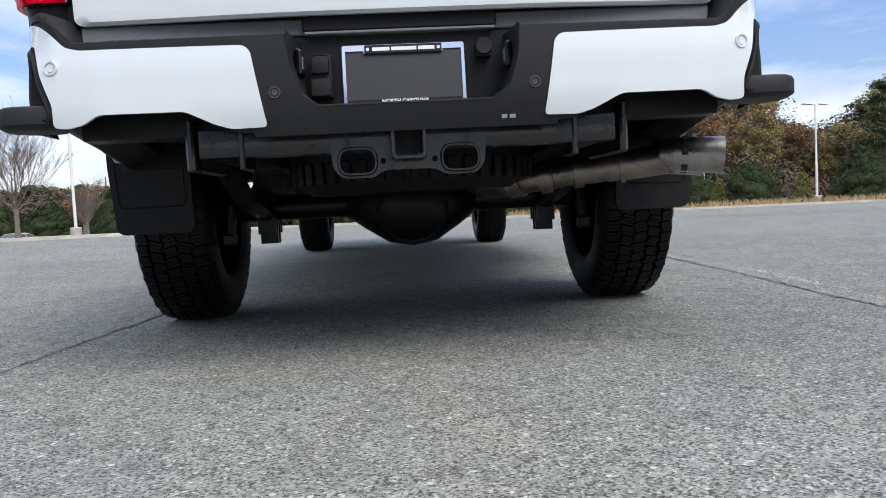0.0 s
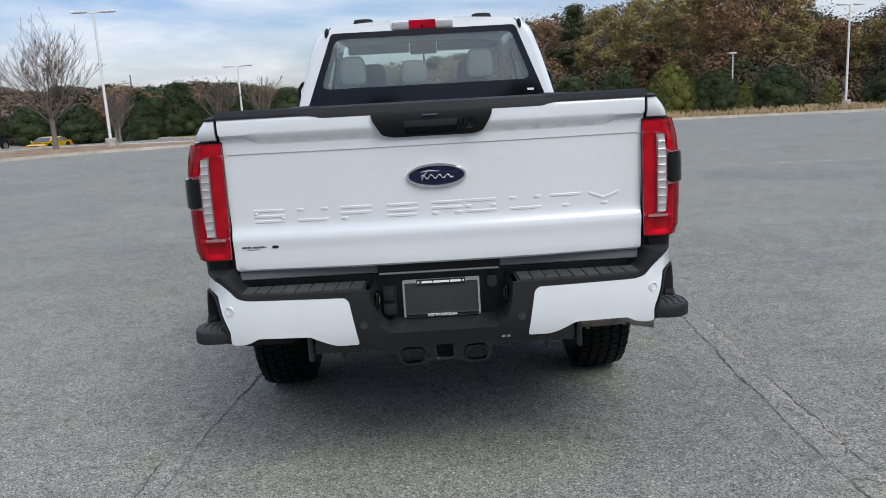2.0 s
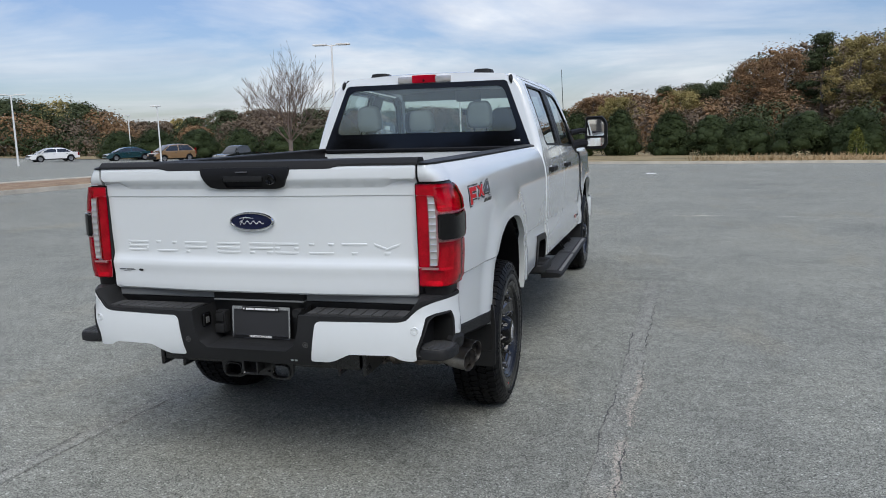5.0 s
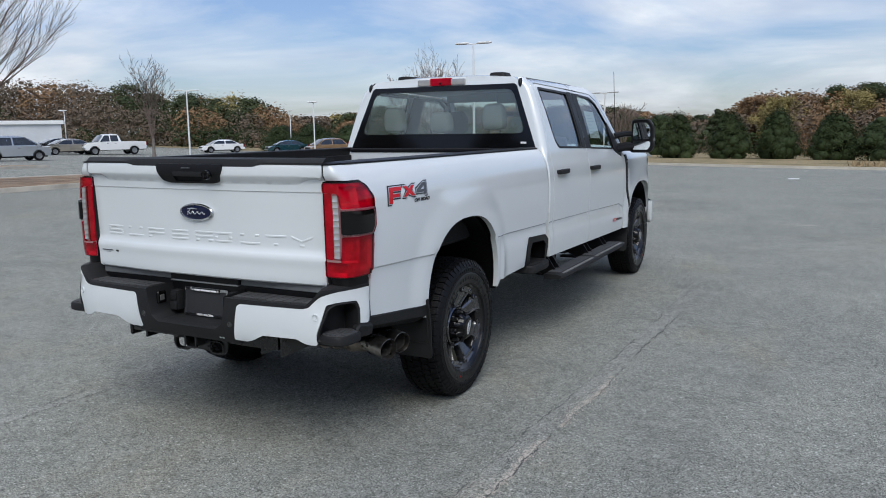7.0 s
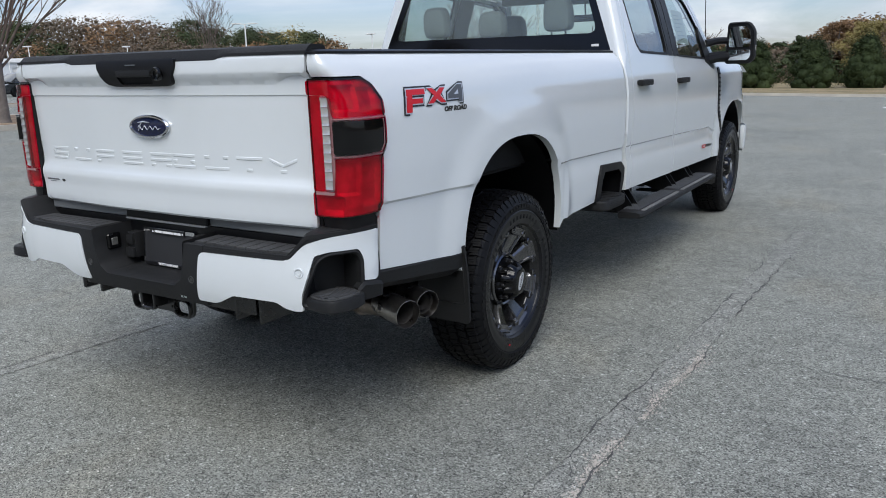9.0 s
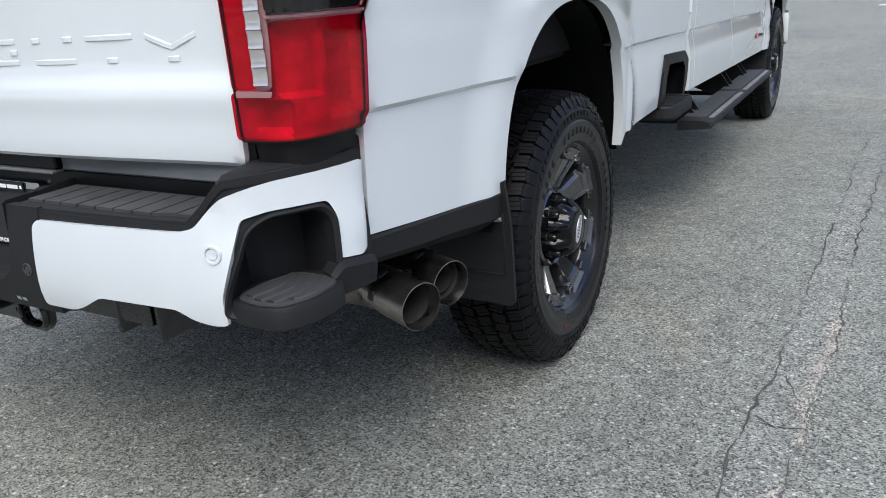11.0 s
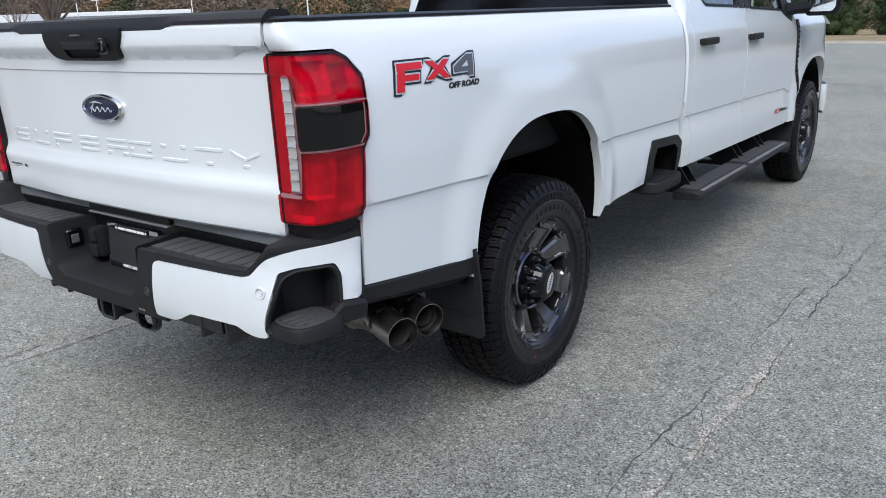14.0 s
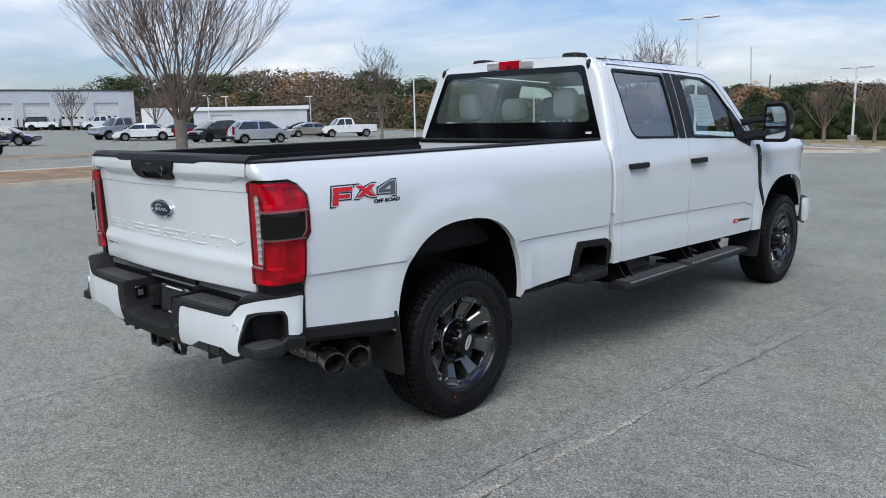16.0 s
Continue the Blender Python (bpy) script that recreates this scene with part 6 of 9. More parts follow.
    sheet(bm, rounded([(-0.088, -0.032), (0.088, -0.032), (0.086, 0.086), (0.050, 0.134), (-0.080, 0.132)], 0.02), lambda u, v: Vector((s * (cx + u), cy - 0.047, cz + v)), edge=0.03, step=0.06, lip=(0, 0.01, 0))
    sheet(bm, rounded([(-0.088, -0.138), (0.064, -0.138), (0.088, -0.108), (0.087, -0.054), (-0.088, -0.054)], 0.015), lambda u, v: Vector((s * (cx + u), cy - 0.047 + 0.12 * u * u, cz + v)), edge=0.03, step=0.06, lip=(0, 0.01, 0))
    part("mirror_glass", bm, M_mirror, mir, "mirror glass")
    bm = bmesh.new()
    sheet(bm, rounded([(-0.112, -0.160), (0.085, -0.160), (0.115, -0.115), (0.112, 0.10), (0.066, 0.162), (-0.098, 0.160)], 0.025), lambda u, v: Vector((s * (cx + u), cy - 0.040, cz + v)), edge=0.03, step=0.06)
    part("mirror_backing", bm, M_black, mir)
    bm = bmesh.new()
    for z0, h in ((1.585, 0.022), (1.455, 0.034)):
        tube(bm, [(s * (cab_x(4.80, 1.5) - 0.02), 4.80, z0 - 0.02), (s * 1.0, 4.90, z0), (s * 1.07, 4.98, z0)], [h * 1.5, h * 1.35, h * 1.35], 8)
    part("mirror_arm", bm, M_black, mir)
    bm = bmesh.new()
    box(bm, (s * 1.275 - 0.012, 4.955, 1.50), (s * 1.275 + 0.012, 5.02, 1.545), 0.006)
    part("side_repeater", bm, M_clear, mir)
    # roof marker humps and roof end trim
    bm = bmesh.new()
    rows = [[(s * 0.44 + dx, 2.955 + dy, z) for dx, dy in rounded([(-0.075 * k, -0.04 * k), (0.075 * k, -0.04 * k), (0.075 * k, 0.12 * k), (-0.075 * k, 0.12 * k)], 0.03)] for k, z in ((1.05, 2.068), (1.0, 2.085), (0.88, 2.112), (0.6, 2.117))]
    vs = loft(bm, rows, closed=True)
    bm.faces.new(vs[-1])
    part("roof_marker", bm, M_plastic, truck, "dark roof marker housing")

def roof_z(x, y):
    zc = interp([(2.80, 2.074), (2.86, 2.096), (3.1, 2.106), (3.8, 2.102), (4.2, 2.068), (4.40, 2.020)], y)
    ze = interp([(2.80, 2.040), (2.90, 2.056), (4.33, 2.033), (4.40, 2.010)], y)
    return ze + (zc - ze) * (1 - min(1.0, abs(x) / cab_x(y, ze)) ** 3.2)


for s in (1, -1):
    bm = bmesh.new()
    tube(bm, [(s * 0.705, 2.778, 1.985), (s * 0.702, 2.781, 2.005), (s * 0.698, 2.789, 2.026), (s * 0.694, 2.812, roof_z(0.694, 2.812) - 0.004), (s * 0.690, 2.86, roof_z(0.690, 2.86))] + [(s * 0.686, y, roof_z(0.686, y)) for y in (2.92, 3.1, 3.4, 3.7, 4.0, 4.3)], [0.006, 0.013, 0.017, 0.017, 0.012, 0.008, 0.006, 0.005, 0.005, 0.005, 0.004], 10)
    part("roof_ditch_trim", bm, M_black, truck)
# roof, rear wall of the cab with its window, windscreen, bonnet and front
bm = bmesh.new()
rows = []
for k in range(17):
    y = 2.80 + (4.40 - 2.80) * k / 16
    zc = interp([(2.80, 2.074), (2.86, 2.096), (3.1, 2.106), (3.8, 2.102), (4.2, 2.068), (4.40, 2.020)], y)
    ze = interp([(2.80, 2.040), (2.90, 2.056), (4.33, 2.033), (4.40, 2.010)], y)
    xe = cab_x(y, ze) - 0.001
    rows.append([(xe * f, y + 0.03 * (1 - k / 4) * f ** 4 if k < 4 else y, ze + (zc - ze) * (1 - abs(f) ** 3.2)) for f in span(-1.0, 1.0, 20)])
loft(bm, rows)
part("roof", bm, M_white, truck)
WIN_B = rounded([(-0.862, 1.49), (0.862, 1.49), (0.662, 2.010), (-0.662, 2.010)], 0.03)
bm = bmesh.new()
ex = lambda z: cab_x(2.72, z)


in_x = lambda z: ex(min(z, 2.03)) - turn_r(z)
right_edge = [(in_x(z), z) for z in (1.0, 1.2, 1.40, 1.44, 1.48, 1.52, 1.6, 1.7, 1.8, 1.9, 1.95, 2.0, 2.03)]
outer = right_edge + [(0.64, 2.066), (0.35, 2.082), (0, 2.088), (-0.35, 2.082), (-0.64, 2.066)] + [(-x, z) for x, z in right_edge[::-1]]
sheet(bm, outer, lambda x, z: Vector((x, rear_y(z), z)), holes=[WIN_B], step=0.06, edge=0.03)
# rounded rear corners of the cab
for s in (1, -1):
    rows = []
    for k in range(27):
        z = 1.0 + 1.06 * k / 26
        r = turn_r(z)
        ez = interp([(2.0, 0.0), (2.06, -0.02)], z)
        rows.append([(s * (in_x(z) + ez + r * math.sin(t)), rear_y(z) + r * (1 - math.cos(t)), z) for t in [math.pi / 2 * q / 7 for q in range(8)]])
    loft(bm, rows)
part("cab_back", bm, M_white, truck)
rw = assembly("rear_window")
rw.parent = truck
on_rear = lambda p: (lambda x, z: Vector((x, rear_y(z) + p, z)))
bm = bmesh.new()
sheet(bm, WIN_B, on_rear(0.004), step=0.08, edge=0.05)
rp = part("window_pane", bm, M_glass_rear, rw, "dark tinted rear window")
rp.visible_shadow = False
bm = bmesh.new()
sheet(bm, [(x * 1.008, 1.75 + (z - 1.75) * 1.012) for x, z in WIN_B], on_rear(-0.003), step=0.08, edge=0.05, lip=(0, 0.012, 0),
      holes=[rounded([(-0.765, 1.620), (0.765, 1.620), (0.640, 1.972), (-0.640, 1.972)], 0.06)])
part("window_border", bm, M_gloss, rw, "black printed glass border")
bm = bmesh.new()
box(bm, (0.735, rear_y(1.545) - 0.006, 1.538), (0.782, rear_y(1.545) - 0.001, 1.553))
part("glass_label", bm, M_whiteink, rw)
# high brake lamp
hb = assembly("high_brake_lamp")
hb.parent = truck
bm = bmesh.new()
box(bm, (-0.225, rear_y(2.04) - 0.02, 2.018), (0.218, rear_y(2.04) + 0.03, 2.070), 0.012, seg=2)
part("lamp_body", bm, M_cell, hb, "clear cargo lamp ends")
bm = bmesh.new()
box(bm, (-0.102, rear_y(2.04) - 0.0245, 2.016), (0.094, rear_y(2.04) + 0.01, 2.078), 0.008, seg=2)
part("red_lens", bm, M_redb, hb, "red brake lens")
bm = bmesh.new()
lathe(bm, [(0, 0.004), (0.008, 0.003), (0.010, -0.002)], Matrix.Translation((-0.004, rear_y(2.04) - 0.025, 2.034)) @ pose(0, 0, 0, 0, 0, -90), 14)
part("cargo_camera", bm, M_gloss, hb)
# windscreen
bm = bmesh.new()
ws = lambda x, v: Vector((x, 4.36 + 0.80 * v - 0.16 * (x / 0.85) ** 2 * (0.4 + 0.6 * v), 2.0 - 0.56 * v))
sheet(bm, [(-0.86, 1.0), (0.86, 1.0), (0.70, 0.0), (-0.70, 0.0)], ws, step=0.1, edge=0.08)
wsp = part("windscreen", bm, M_glass, truck)
wsp.visible_shadow = False
bm = bmesh.new()
rows = []
for k in range(13):
    y = 5.08 + (6.62 - 5.08) * k / 12
    rows.append([(x, y - 0.10 * (x / 0.9) ** 2, interp([(5.08, 1.42), (5.8, 1.425), (6.4, 1.37), (6.62, 1.30)], y) + 0.05 * (1 - (abs(x) / 0.93) ** 2.5) - 0.008) for x in span(-0.93, 0.93, 12)])
loft(bm, rows)
part("bonnet", bm, M_white, truck)
bm = bmesh.new()
rows = [[(x, 6.62 - 0.16 * (abs(x) / 0.9) ** 3 + dy, z) for x in span(-0.70, 0.70, 14)] for z, dy in ((1.32, 0.0), (1.2, 0.05), (0.95, 0.06), (0.82, 0.06))]
loft(bm, rows)
part("grille", bm, M_gloss, truck)
bm = bmesh.new()
rows = [[(x, 6.70 - 0.42 * (abs(x) / 0.99) ** 4 + dy, z) for x in span(-0.985, 0.985, 20)] for z, dy in ((0.80, -0.03), (0.78, 0.02), (0.62, 0.02), (0.52, -0.04))]
loft(bm, rows)
part("front_bumper", bm, M_white, truck)
for s in (1, -1):
    bm = bmesh.new()
    box(bm, (min(s * 0.95, s * 0.995), 6.25, 0.54), (max(s * 0.95, s * 0.995), 6.36, 0.78), 0.02, seg=2)
    part("bumper_end", bm, M_white, truck)
# radio mast
bm = bmesh.new()
tube(bm, [(0.803, 5.30, 1.40), (0.772, 5.29, 2.238)], [0.0045, 0.003], 6)
part("radio_mast", bm, M_black, truck)

# ---- cabin ----
bm = bmesh.new()
box(bm, (-0.86, 2.76, 0.72), (0.86, 5.0, 0.80))
box(bm, (-0.86, 4.72, 0.9), (0.86, 5.02, 1.36), 0.06, seg=2)
part("dashboard", bm, M_cabin, truck)
bm = bmesh.new()
rows = []
for y, z in ((2.86, 2.035), (4.3, 2.02)):
    rows.append([(x, y, z - 0.03 * (x / 0.68) ** 2) for x in span(-0.68, 0.68, 8)])
loft(bm, rows)
part("headliner", bm, M_liningc, truck)
bm = bmesh.new()
box(bm, (-0.80, 2.80, 0.90), (0.80, 2.83, 1.515), 0.01)
part("cab_back_trim", bm, M_cabin, truck)


def seat(name, x, y, w, back, head):
    st = assembly(name)
    st.parent = truck
    bm = bmesh.new()
    box(bm, (x - w / 2, y, 0.85), (x + w / 2, y + 0.5, 1.05), 0.05, seg=2)
    part("seat_cushion", bm, M_seat, st)
    bm = bmesh.new()
    box(bm, (x - w / 2, -0.06, 0), (x + w / 2, 0.06, back), 0.05, pose(0, y + 0.02, 1.0, 8, 0, 0), 2)
    part("seat_back", bm, M_seat, st)
    for hx, hw, hz in head:
        bm = bmesh.new()
        rows = [[Vector(((0.5 * hw - o) * math.copysign(abs(math.cos(t)) ** 0.42, math.cos(t)) * (1 - 0.10 * math.sin(t)), d, ((0.088 if abs(hx) < 0.1 else 0.108) - o) * math.copysign(abs(math.sin(t)) ** 0.62, math.sin(t)))) for t in [2 * math.pi * q / 28 for q in range(28)]] for d, o in ((-0.055, 0.035), (-0.045, 0.012), (-0.02, 0.0), (0.025, 0.0), (0.05, 0.014), (0.06, 0.04))]
        mh = pose(hx, y - (0.115 if name == "rear_seat" else 0.045), hz, 6, 0, 0)
        vs = loft(bm, [[mh @ p for p in row] for row in rows], closed=True)
        bm.faces.new(vs[0]); bm.faces.new(vs[-1])
        part("headrest", bm, M_seat if name == "rear_seat" else M_cabin, st, "grey cloth headrest" if name == "rear_seat" else "dark headrest")
        bm = bmesh.new()
        for e in (-0.05, 0.05):
            tube(bm, [(hx + e, y - (0.10 if name == "rear_seat" else 0.04), hz - 0.17), (hx + e, y - (0.115 if name == "rear_seat" else 0.045), hz - 0.08)], 0.007, 6)
        part("headrest_post", bm, M_chrome, st)


seat("rear_seat", 0.0, 3.05, 1.42, 0.54, ((-0.545, 0.20, 1.745), (-0.085, 0.20, 1.715), (0.41, 0.20, 1.755)))
seat("front_seat", -0.43, 4.02, 0.52, 0.58, ((-0.46, 0.24, 1.72),))
seat("front_seat", 0.43, 4.02, 0.52, 0.58, ((0.40, 0.24, 1.72),))
bm = bmesh.new()
box(bm, (-0.11, 4.42, 1.775), (0.13, 4.45, 1.832), 0.015, seg=2)
tube(bm, [(0.0, 4.44, 1.832), (0.0, 4.42, 1.96)], 0.008, 6)
part("rear_view_mirror", bm, M_black, truck)
# sun visors and overhead console under the front of the roof
for x0, x1, z0 in ((-0.68, -0.125, 1.925), (0.125, 0.68, 1.925), (-0.122, 0.122, 1.905)):
    bm = bmesh.new()
    box(bm, (x0, 4.20, z0), (x1, 4.26, 2.03), 0.02, seg=2)
    part("sun_visor" if z0 > 1.91 else "overhead_console", bm, M_seat, truck)
# window papers on the front passenger pane
bm = bmesh.new()
sheet(bm, [(4.02, 1.56), (4.32, 1.55), (4.31, 1.80), (4.02, 1.81)], lambda y, z: Vector((cab_x(y, z) - 0.014, y, z)), edge=0.06, step=0.1)
paper = part("window_sheet", bm, M_paper, truck, "white price sheet behind the window")
for k in range(7):
    bm = bmesh.new()
    z = 1.585 + 0.03 * k
    sheet(bm, [(4.05, z), (4.05 + 0.1 + 0.15 * ((k * 37) % 10) / 10, z), (4.05 + 0.1 + 0.15 * ((k * 37) % 10) / 10, z + 0.008), (4.05, z + 0.008)], lambda y, zz: Vector((cab_x(y, zz) - 0.0125, y, zz)), edge=0.1, step=0.1)
    part("printed_line", bm, M_print, paper)

# ---- decals on the bed sides ----
def decal(s):
    on = lambda p: (lambda y, z: Vector((s * (side_x(y, z) + p), y, z)))
    d = assembly("bed_side_decal")
    d.parent = truck
    sl = lambda poly: [(0.285 + u * 1.14 + 0.20 * v, 1.276 + v) for u, v in poly]
    blocks = [
        (M_redink, [(0.012, 0.010), (0.042, 0.010), (0.042, 0.040), (0.098, 0.040), (0.098, 0.058), (0.042, 0.058), (0.042, 0.072), (0.110, 0.072), (0.110, 0.092), (0.012, 0.092)]),
        (M_redink, [(0.128, 0.036), (0.160, 0.036), (0.180, 0.052), (0.205, 0.036), (0.236, 0.036), (0.200, 0.064), (0.232, 0.092), (0.200, 0.092), (0.180, 0.076), (0.156, 0.092), (0.124, 0.092), (0.162, 0.064)]),
        (M_greyink, [(0.250, 0.048), (0.318, 0.048), (0.318, 0.034), (0.345, 0.034), (0.345, 0.100), (0.312, 0.100), (0.250, 0.066)])]
    for m, poly in blocks:
        cu, cv = sum(p[0] for p in poly) / len(poly), sum(p[1] for p in poly) / len(poly)
        for o, mm, k in ((0.0025, M_blackink, 0.0105), (0.0035, M_silver, 0.0045), (0.0045, m, 0.0)):
            grown = [(p[0] + k * (1 if p[0] > cu else -1), p[1] + k * (1 if p[1] > cv else -1)) for p in poly]
            bm = bmesh.new()
            sheet(bm, sl(grown), on(o), edge=0.03, step=0.05)
            part("decal_block", bm, mm, d)
    bm = bmesh.new()
    sheet(bm, sl([(0.284, 0.063), (0.316, 0.063), (0.316, 0.082)]), on(0.0055), edge=0.02, step=0.05)
    part("decal_block", bm, M_silver, d)
    if s > 0:
        y0, z0 = 0.63, 1.285
        m = Matrix.Translation((side_x(y0, z0) + 0.003, y0, z0)) @ pose(0, 0, 0, 0, math.degrees(math.atan2(side_x(y0, 1.27) - side_x(y0, 1.30), 0.03)), 0) @ pose(0, 0, 0, 90, 0, 90) @ Matrix.Diagonal((1.34, 0.98, 1.0, 1.0))
        words("OFF ROAD", 0.026, m, M_blackink, d, depth=0.0004, bold=0.0013)


decal(1)
decal(-1)
import itertools

# ---- the asphalt's cracks, patches and worn paint ----
def ribbon(bm, pts, width, jitter, lift, seed, step=0.05, even=False):
    rnd = random.Random(seed)
    line = []
    for (x0, y0), (x1, y1) in zip(pts, pts[1:]):
        n = max(1, int(math.hypot(x1 - x0, y1 - y0) / step))
        line += [(x0 + (x1 - x0) * k / n, y0 + (y1 - y0) * k / n) for k in range(n)]
    line.append(pts[-1])
    rows, off, open_ = [], 0.0, 0.8
    for i, (x, y) in enumerate(line):
        a, b = line[max(0, i - 1)], line[min(len(line) - 1, i + 1)]
        t = Vector((b[0] - a[0], b[1] - a[1], 0)).normalized()
        nrm = Vector((-t.y, t.x, 0))
        off = off * 0.8 + rnd.uniform(-jitter, jitter)
        open_ = min(1.25, max(0.06, open_ + rnd.uniform(-0.34, 0.34)))      # a crack widens and closes again
        w = width * (rnd.uniform(0.92, 1.08) if even else rnd.uniform(0.3, 1.4) * open_) / 2
        c = Vector((x, y, 0)) + nrm * off
        p, q = c + nrm * w, c - nrm * w
        rows.append([(p.x, p.y, gz(p.x, p.y) + lift), (q.x, q.y, gz(q.x, q.y) + lift)])
    loft(bm, rows)


RIGHT = [(1.80, 5.0), (1.74, 4.5), (1.71, 3.3), (1.68, 2.4), (1.67, 1.7), (1.63, 0.9), (1.60, 0.1), (1.60, -1.2), (1.63, -3.5)]
LEFT = [(-1.02, 2.2), (-1.13, 1.2), (-1.20, 0.6), (-1.26, -0.1), (-1.30, -1.2), (-1.36, -3.4)]
shift = lambda line, dx: [(x + dx, y) for x, y in line]
for nm, line, w in (("asphalt_seam", RIGHT, 0.13), ("asphalt_seam", LEFT, 0.10)):
    bm = bmesh.new()
    ribbon(bm, line, w, 0.003, 0.002, 3, even=True)
    single(nm, bm, M_patch, "paler patched seam in the worn asphalt", "patch", "seams in the asphalt", kind="structure", smooth=0)
CRACKS = [(shift(RIGHT, 0.066), 0.0080, 0.014, M_crack), (shift(RIGHT, -0.066), 0.0068, 0.014, M_crack),
          (shift(LEFT, 0.05), 0.0068, 0.014, M_crack), (shift(LEFT, -0.048), 0.0062, 0.014, M_crack), ([(-9.0, 4.9), (-5.6, 5.3), (-4.2, 5.5), (-2.0, 5.45), (1.2, 5.2), (2.9, 5.05), (4.2, 4.75), (9.0, 4.4)], 0.006, 0.012, M_crack),
          ([(1.1, 2.75), (1.84, 2.36), (2.3, 2.2), (3.4, 2.0), (5.5, 1.9)], 0.004, 0.012, M_crack), ([(2.06, 1.79), (2.5, 1.77), (2.9, 1.78), (3.6, 1.6), (5.0, 1.62)], 0.005, 0.010, M_crack),
          ([(-6.5, 0.4), (-4.0, 0.75), (-2.1, 0.9), (-1.3, 0.82)], 0.004, 0.012, M_crack), ([(-1.3, 0.25), (-2.2, 0.05), (-3.6, 0.1)], 0.0035, 0.012, M_crack), ([(2.0, 11.0), (3.0, 11.0), (6.5, 10.6), (12.0, 10.2)], 0.045, 0.02, M_paintline),
          ([(2.6, 14.4), (2.1, 12.3)], 0.015, 0.015, M_crack), ([(3.0, 17.5), (8.0, 16.6), (15.0, 15.6)], 0.03, 0.03, M_paintline),
          ([(4.2, 7.5), (7.0, 7.3), (11.0, 6.6)], 0.008, 0.02, M_crack), ([(-8, 9), (-4.5, 8.2), (-2, 8.4)], 0.008, 0.02, M_crack), ([(-12, 17), (-6, 15), (1, 14.4)], 0.014, 0.03, M_crack)]
for k, (line, w, j, m) in enumerate(CRACKS):
    bm = bmesh.new()
    ribbon(bm, line, w, j * 0.55, 0.0042 if m is M_crack else 0.0050, 10 + k, step=0.022 if w < 0.01 else 0.05)
    single("asphalt_crack" if m is not M_paintline else "faded_line", bm, m, "fine jagged crack in the worn asphalt" if m is not M_paintline else "faded paint line on the asphalt", "crack" if m is not M_paintline else "road marking", "cracks in the asphalt" if m is not M_paintline else "faded paint lines", kind="structure", smooth=0)
# short cross cracks and ragged edges in the worn seam
bm = bmesh.new()
rnd = random.Random(21)
for k in range(46):
    y = rnd.uniform(-2.2, 4.6)
    x = interp([(b_, a_) for a_, b_ in RIGHT[::-1]], y)
    a, b = rnd.choice(((-0.07, 0.07), (-0.06, 0.01), (0.0, 0.08), (0.05, 0.10)))
    ribbon(bm, [(x + a, y), (x + (a + b) / 2, y + rnd.uniform(-0.03, 0.05)), (x + b, y + rnd.uniform(-0.08, 0.08))], 0.0042, 0.006, 0.0044, 400 + k, step=0.02)
single("asphalt_crack", bm, M_crack, "short cross cracks in the worn asphalt seam", "crack", "cracks in the asphalt", kind="structure", smooth=0)
# loose pale grit lying on the asphalt
rnd = random.Random(8)
bm = bmesh.new()
for k in range(4600):
    x, y = rnd.uniform(-3.5, 5), rnd.uniform(-3.2, 7)
    if k > 900:                      # crumbs gather along the worn seam
        y = rnd.uniform(-2.5, 1.9)
        x = interp([(b_, a_) for a_, b_ in RIGHT[::-1]], y) + 0.012 * math.sin(9 * y) + rnd.gauss(0.055, 0.012 + 0.03 * (k % 4 == 0))
        if math.sin(5.3 * y) + math.sin(12.7 * y + 1) < rnd.uniform(-1.6, 0.6):
            continue
    r = rnd.uniform(0.0018, 0.0050) * (1.2 if k > 900 else 1.0)
    m = pose(x, y, gz(x, y) + r * 0.3, rnd.uniform(0, 60), rnd.uniform(0, 60), rnd.uniform(0, 360))
    vs = [bm.verts.new(m @ Vector(p)) for p in ((r, 0, 0), (-r, r * 0.6, 0), (-r * 0.7, -r, 0), (0, 0, r), (0, 0, -r))]
    for f in ((0, 1, 3), (1, 2, 3), (2, 0, 3), (0, 1, 4), (1, 2, 4), (2, 0, 4)):
        bm.faces.new([vs[i] for i in f])
single("grit", bm, M_crackp, "loose pale grit scattered over the asphalt", "grit", kind="stuff", smooth=0)

# ---- kerbs, islands and verge ----
def island(name, line_in, label, material, width=0.16, high=0.13, closed=True, lift=0.10):
    ground_m = tagged(new(name), label, "verge", kind="structure")
    bm = bmesh.new()
    sheet(bm, line_in, lambda x, y: Vector((x, y, gz(x, y) + lift + 0.04 * noise.noise(Vector((x * 0.4, y * 0.4, 0))))), step=2.5, edge=1.2)
    ob = part("bed_surface", bm, material, ground_m)
    return ground_m


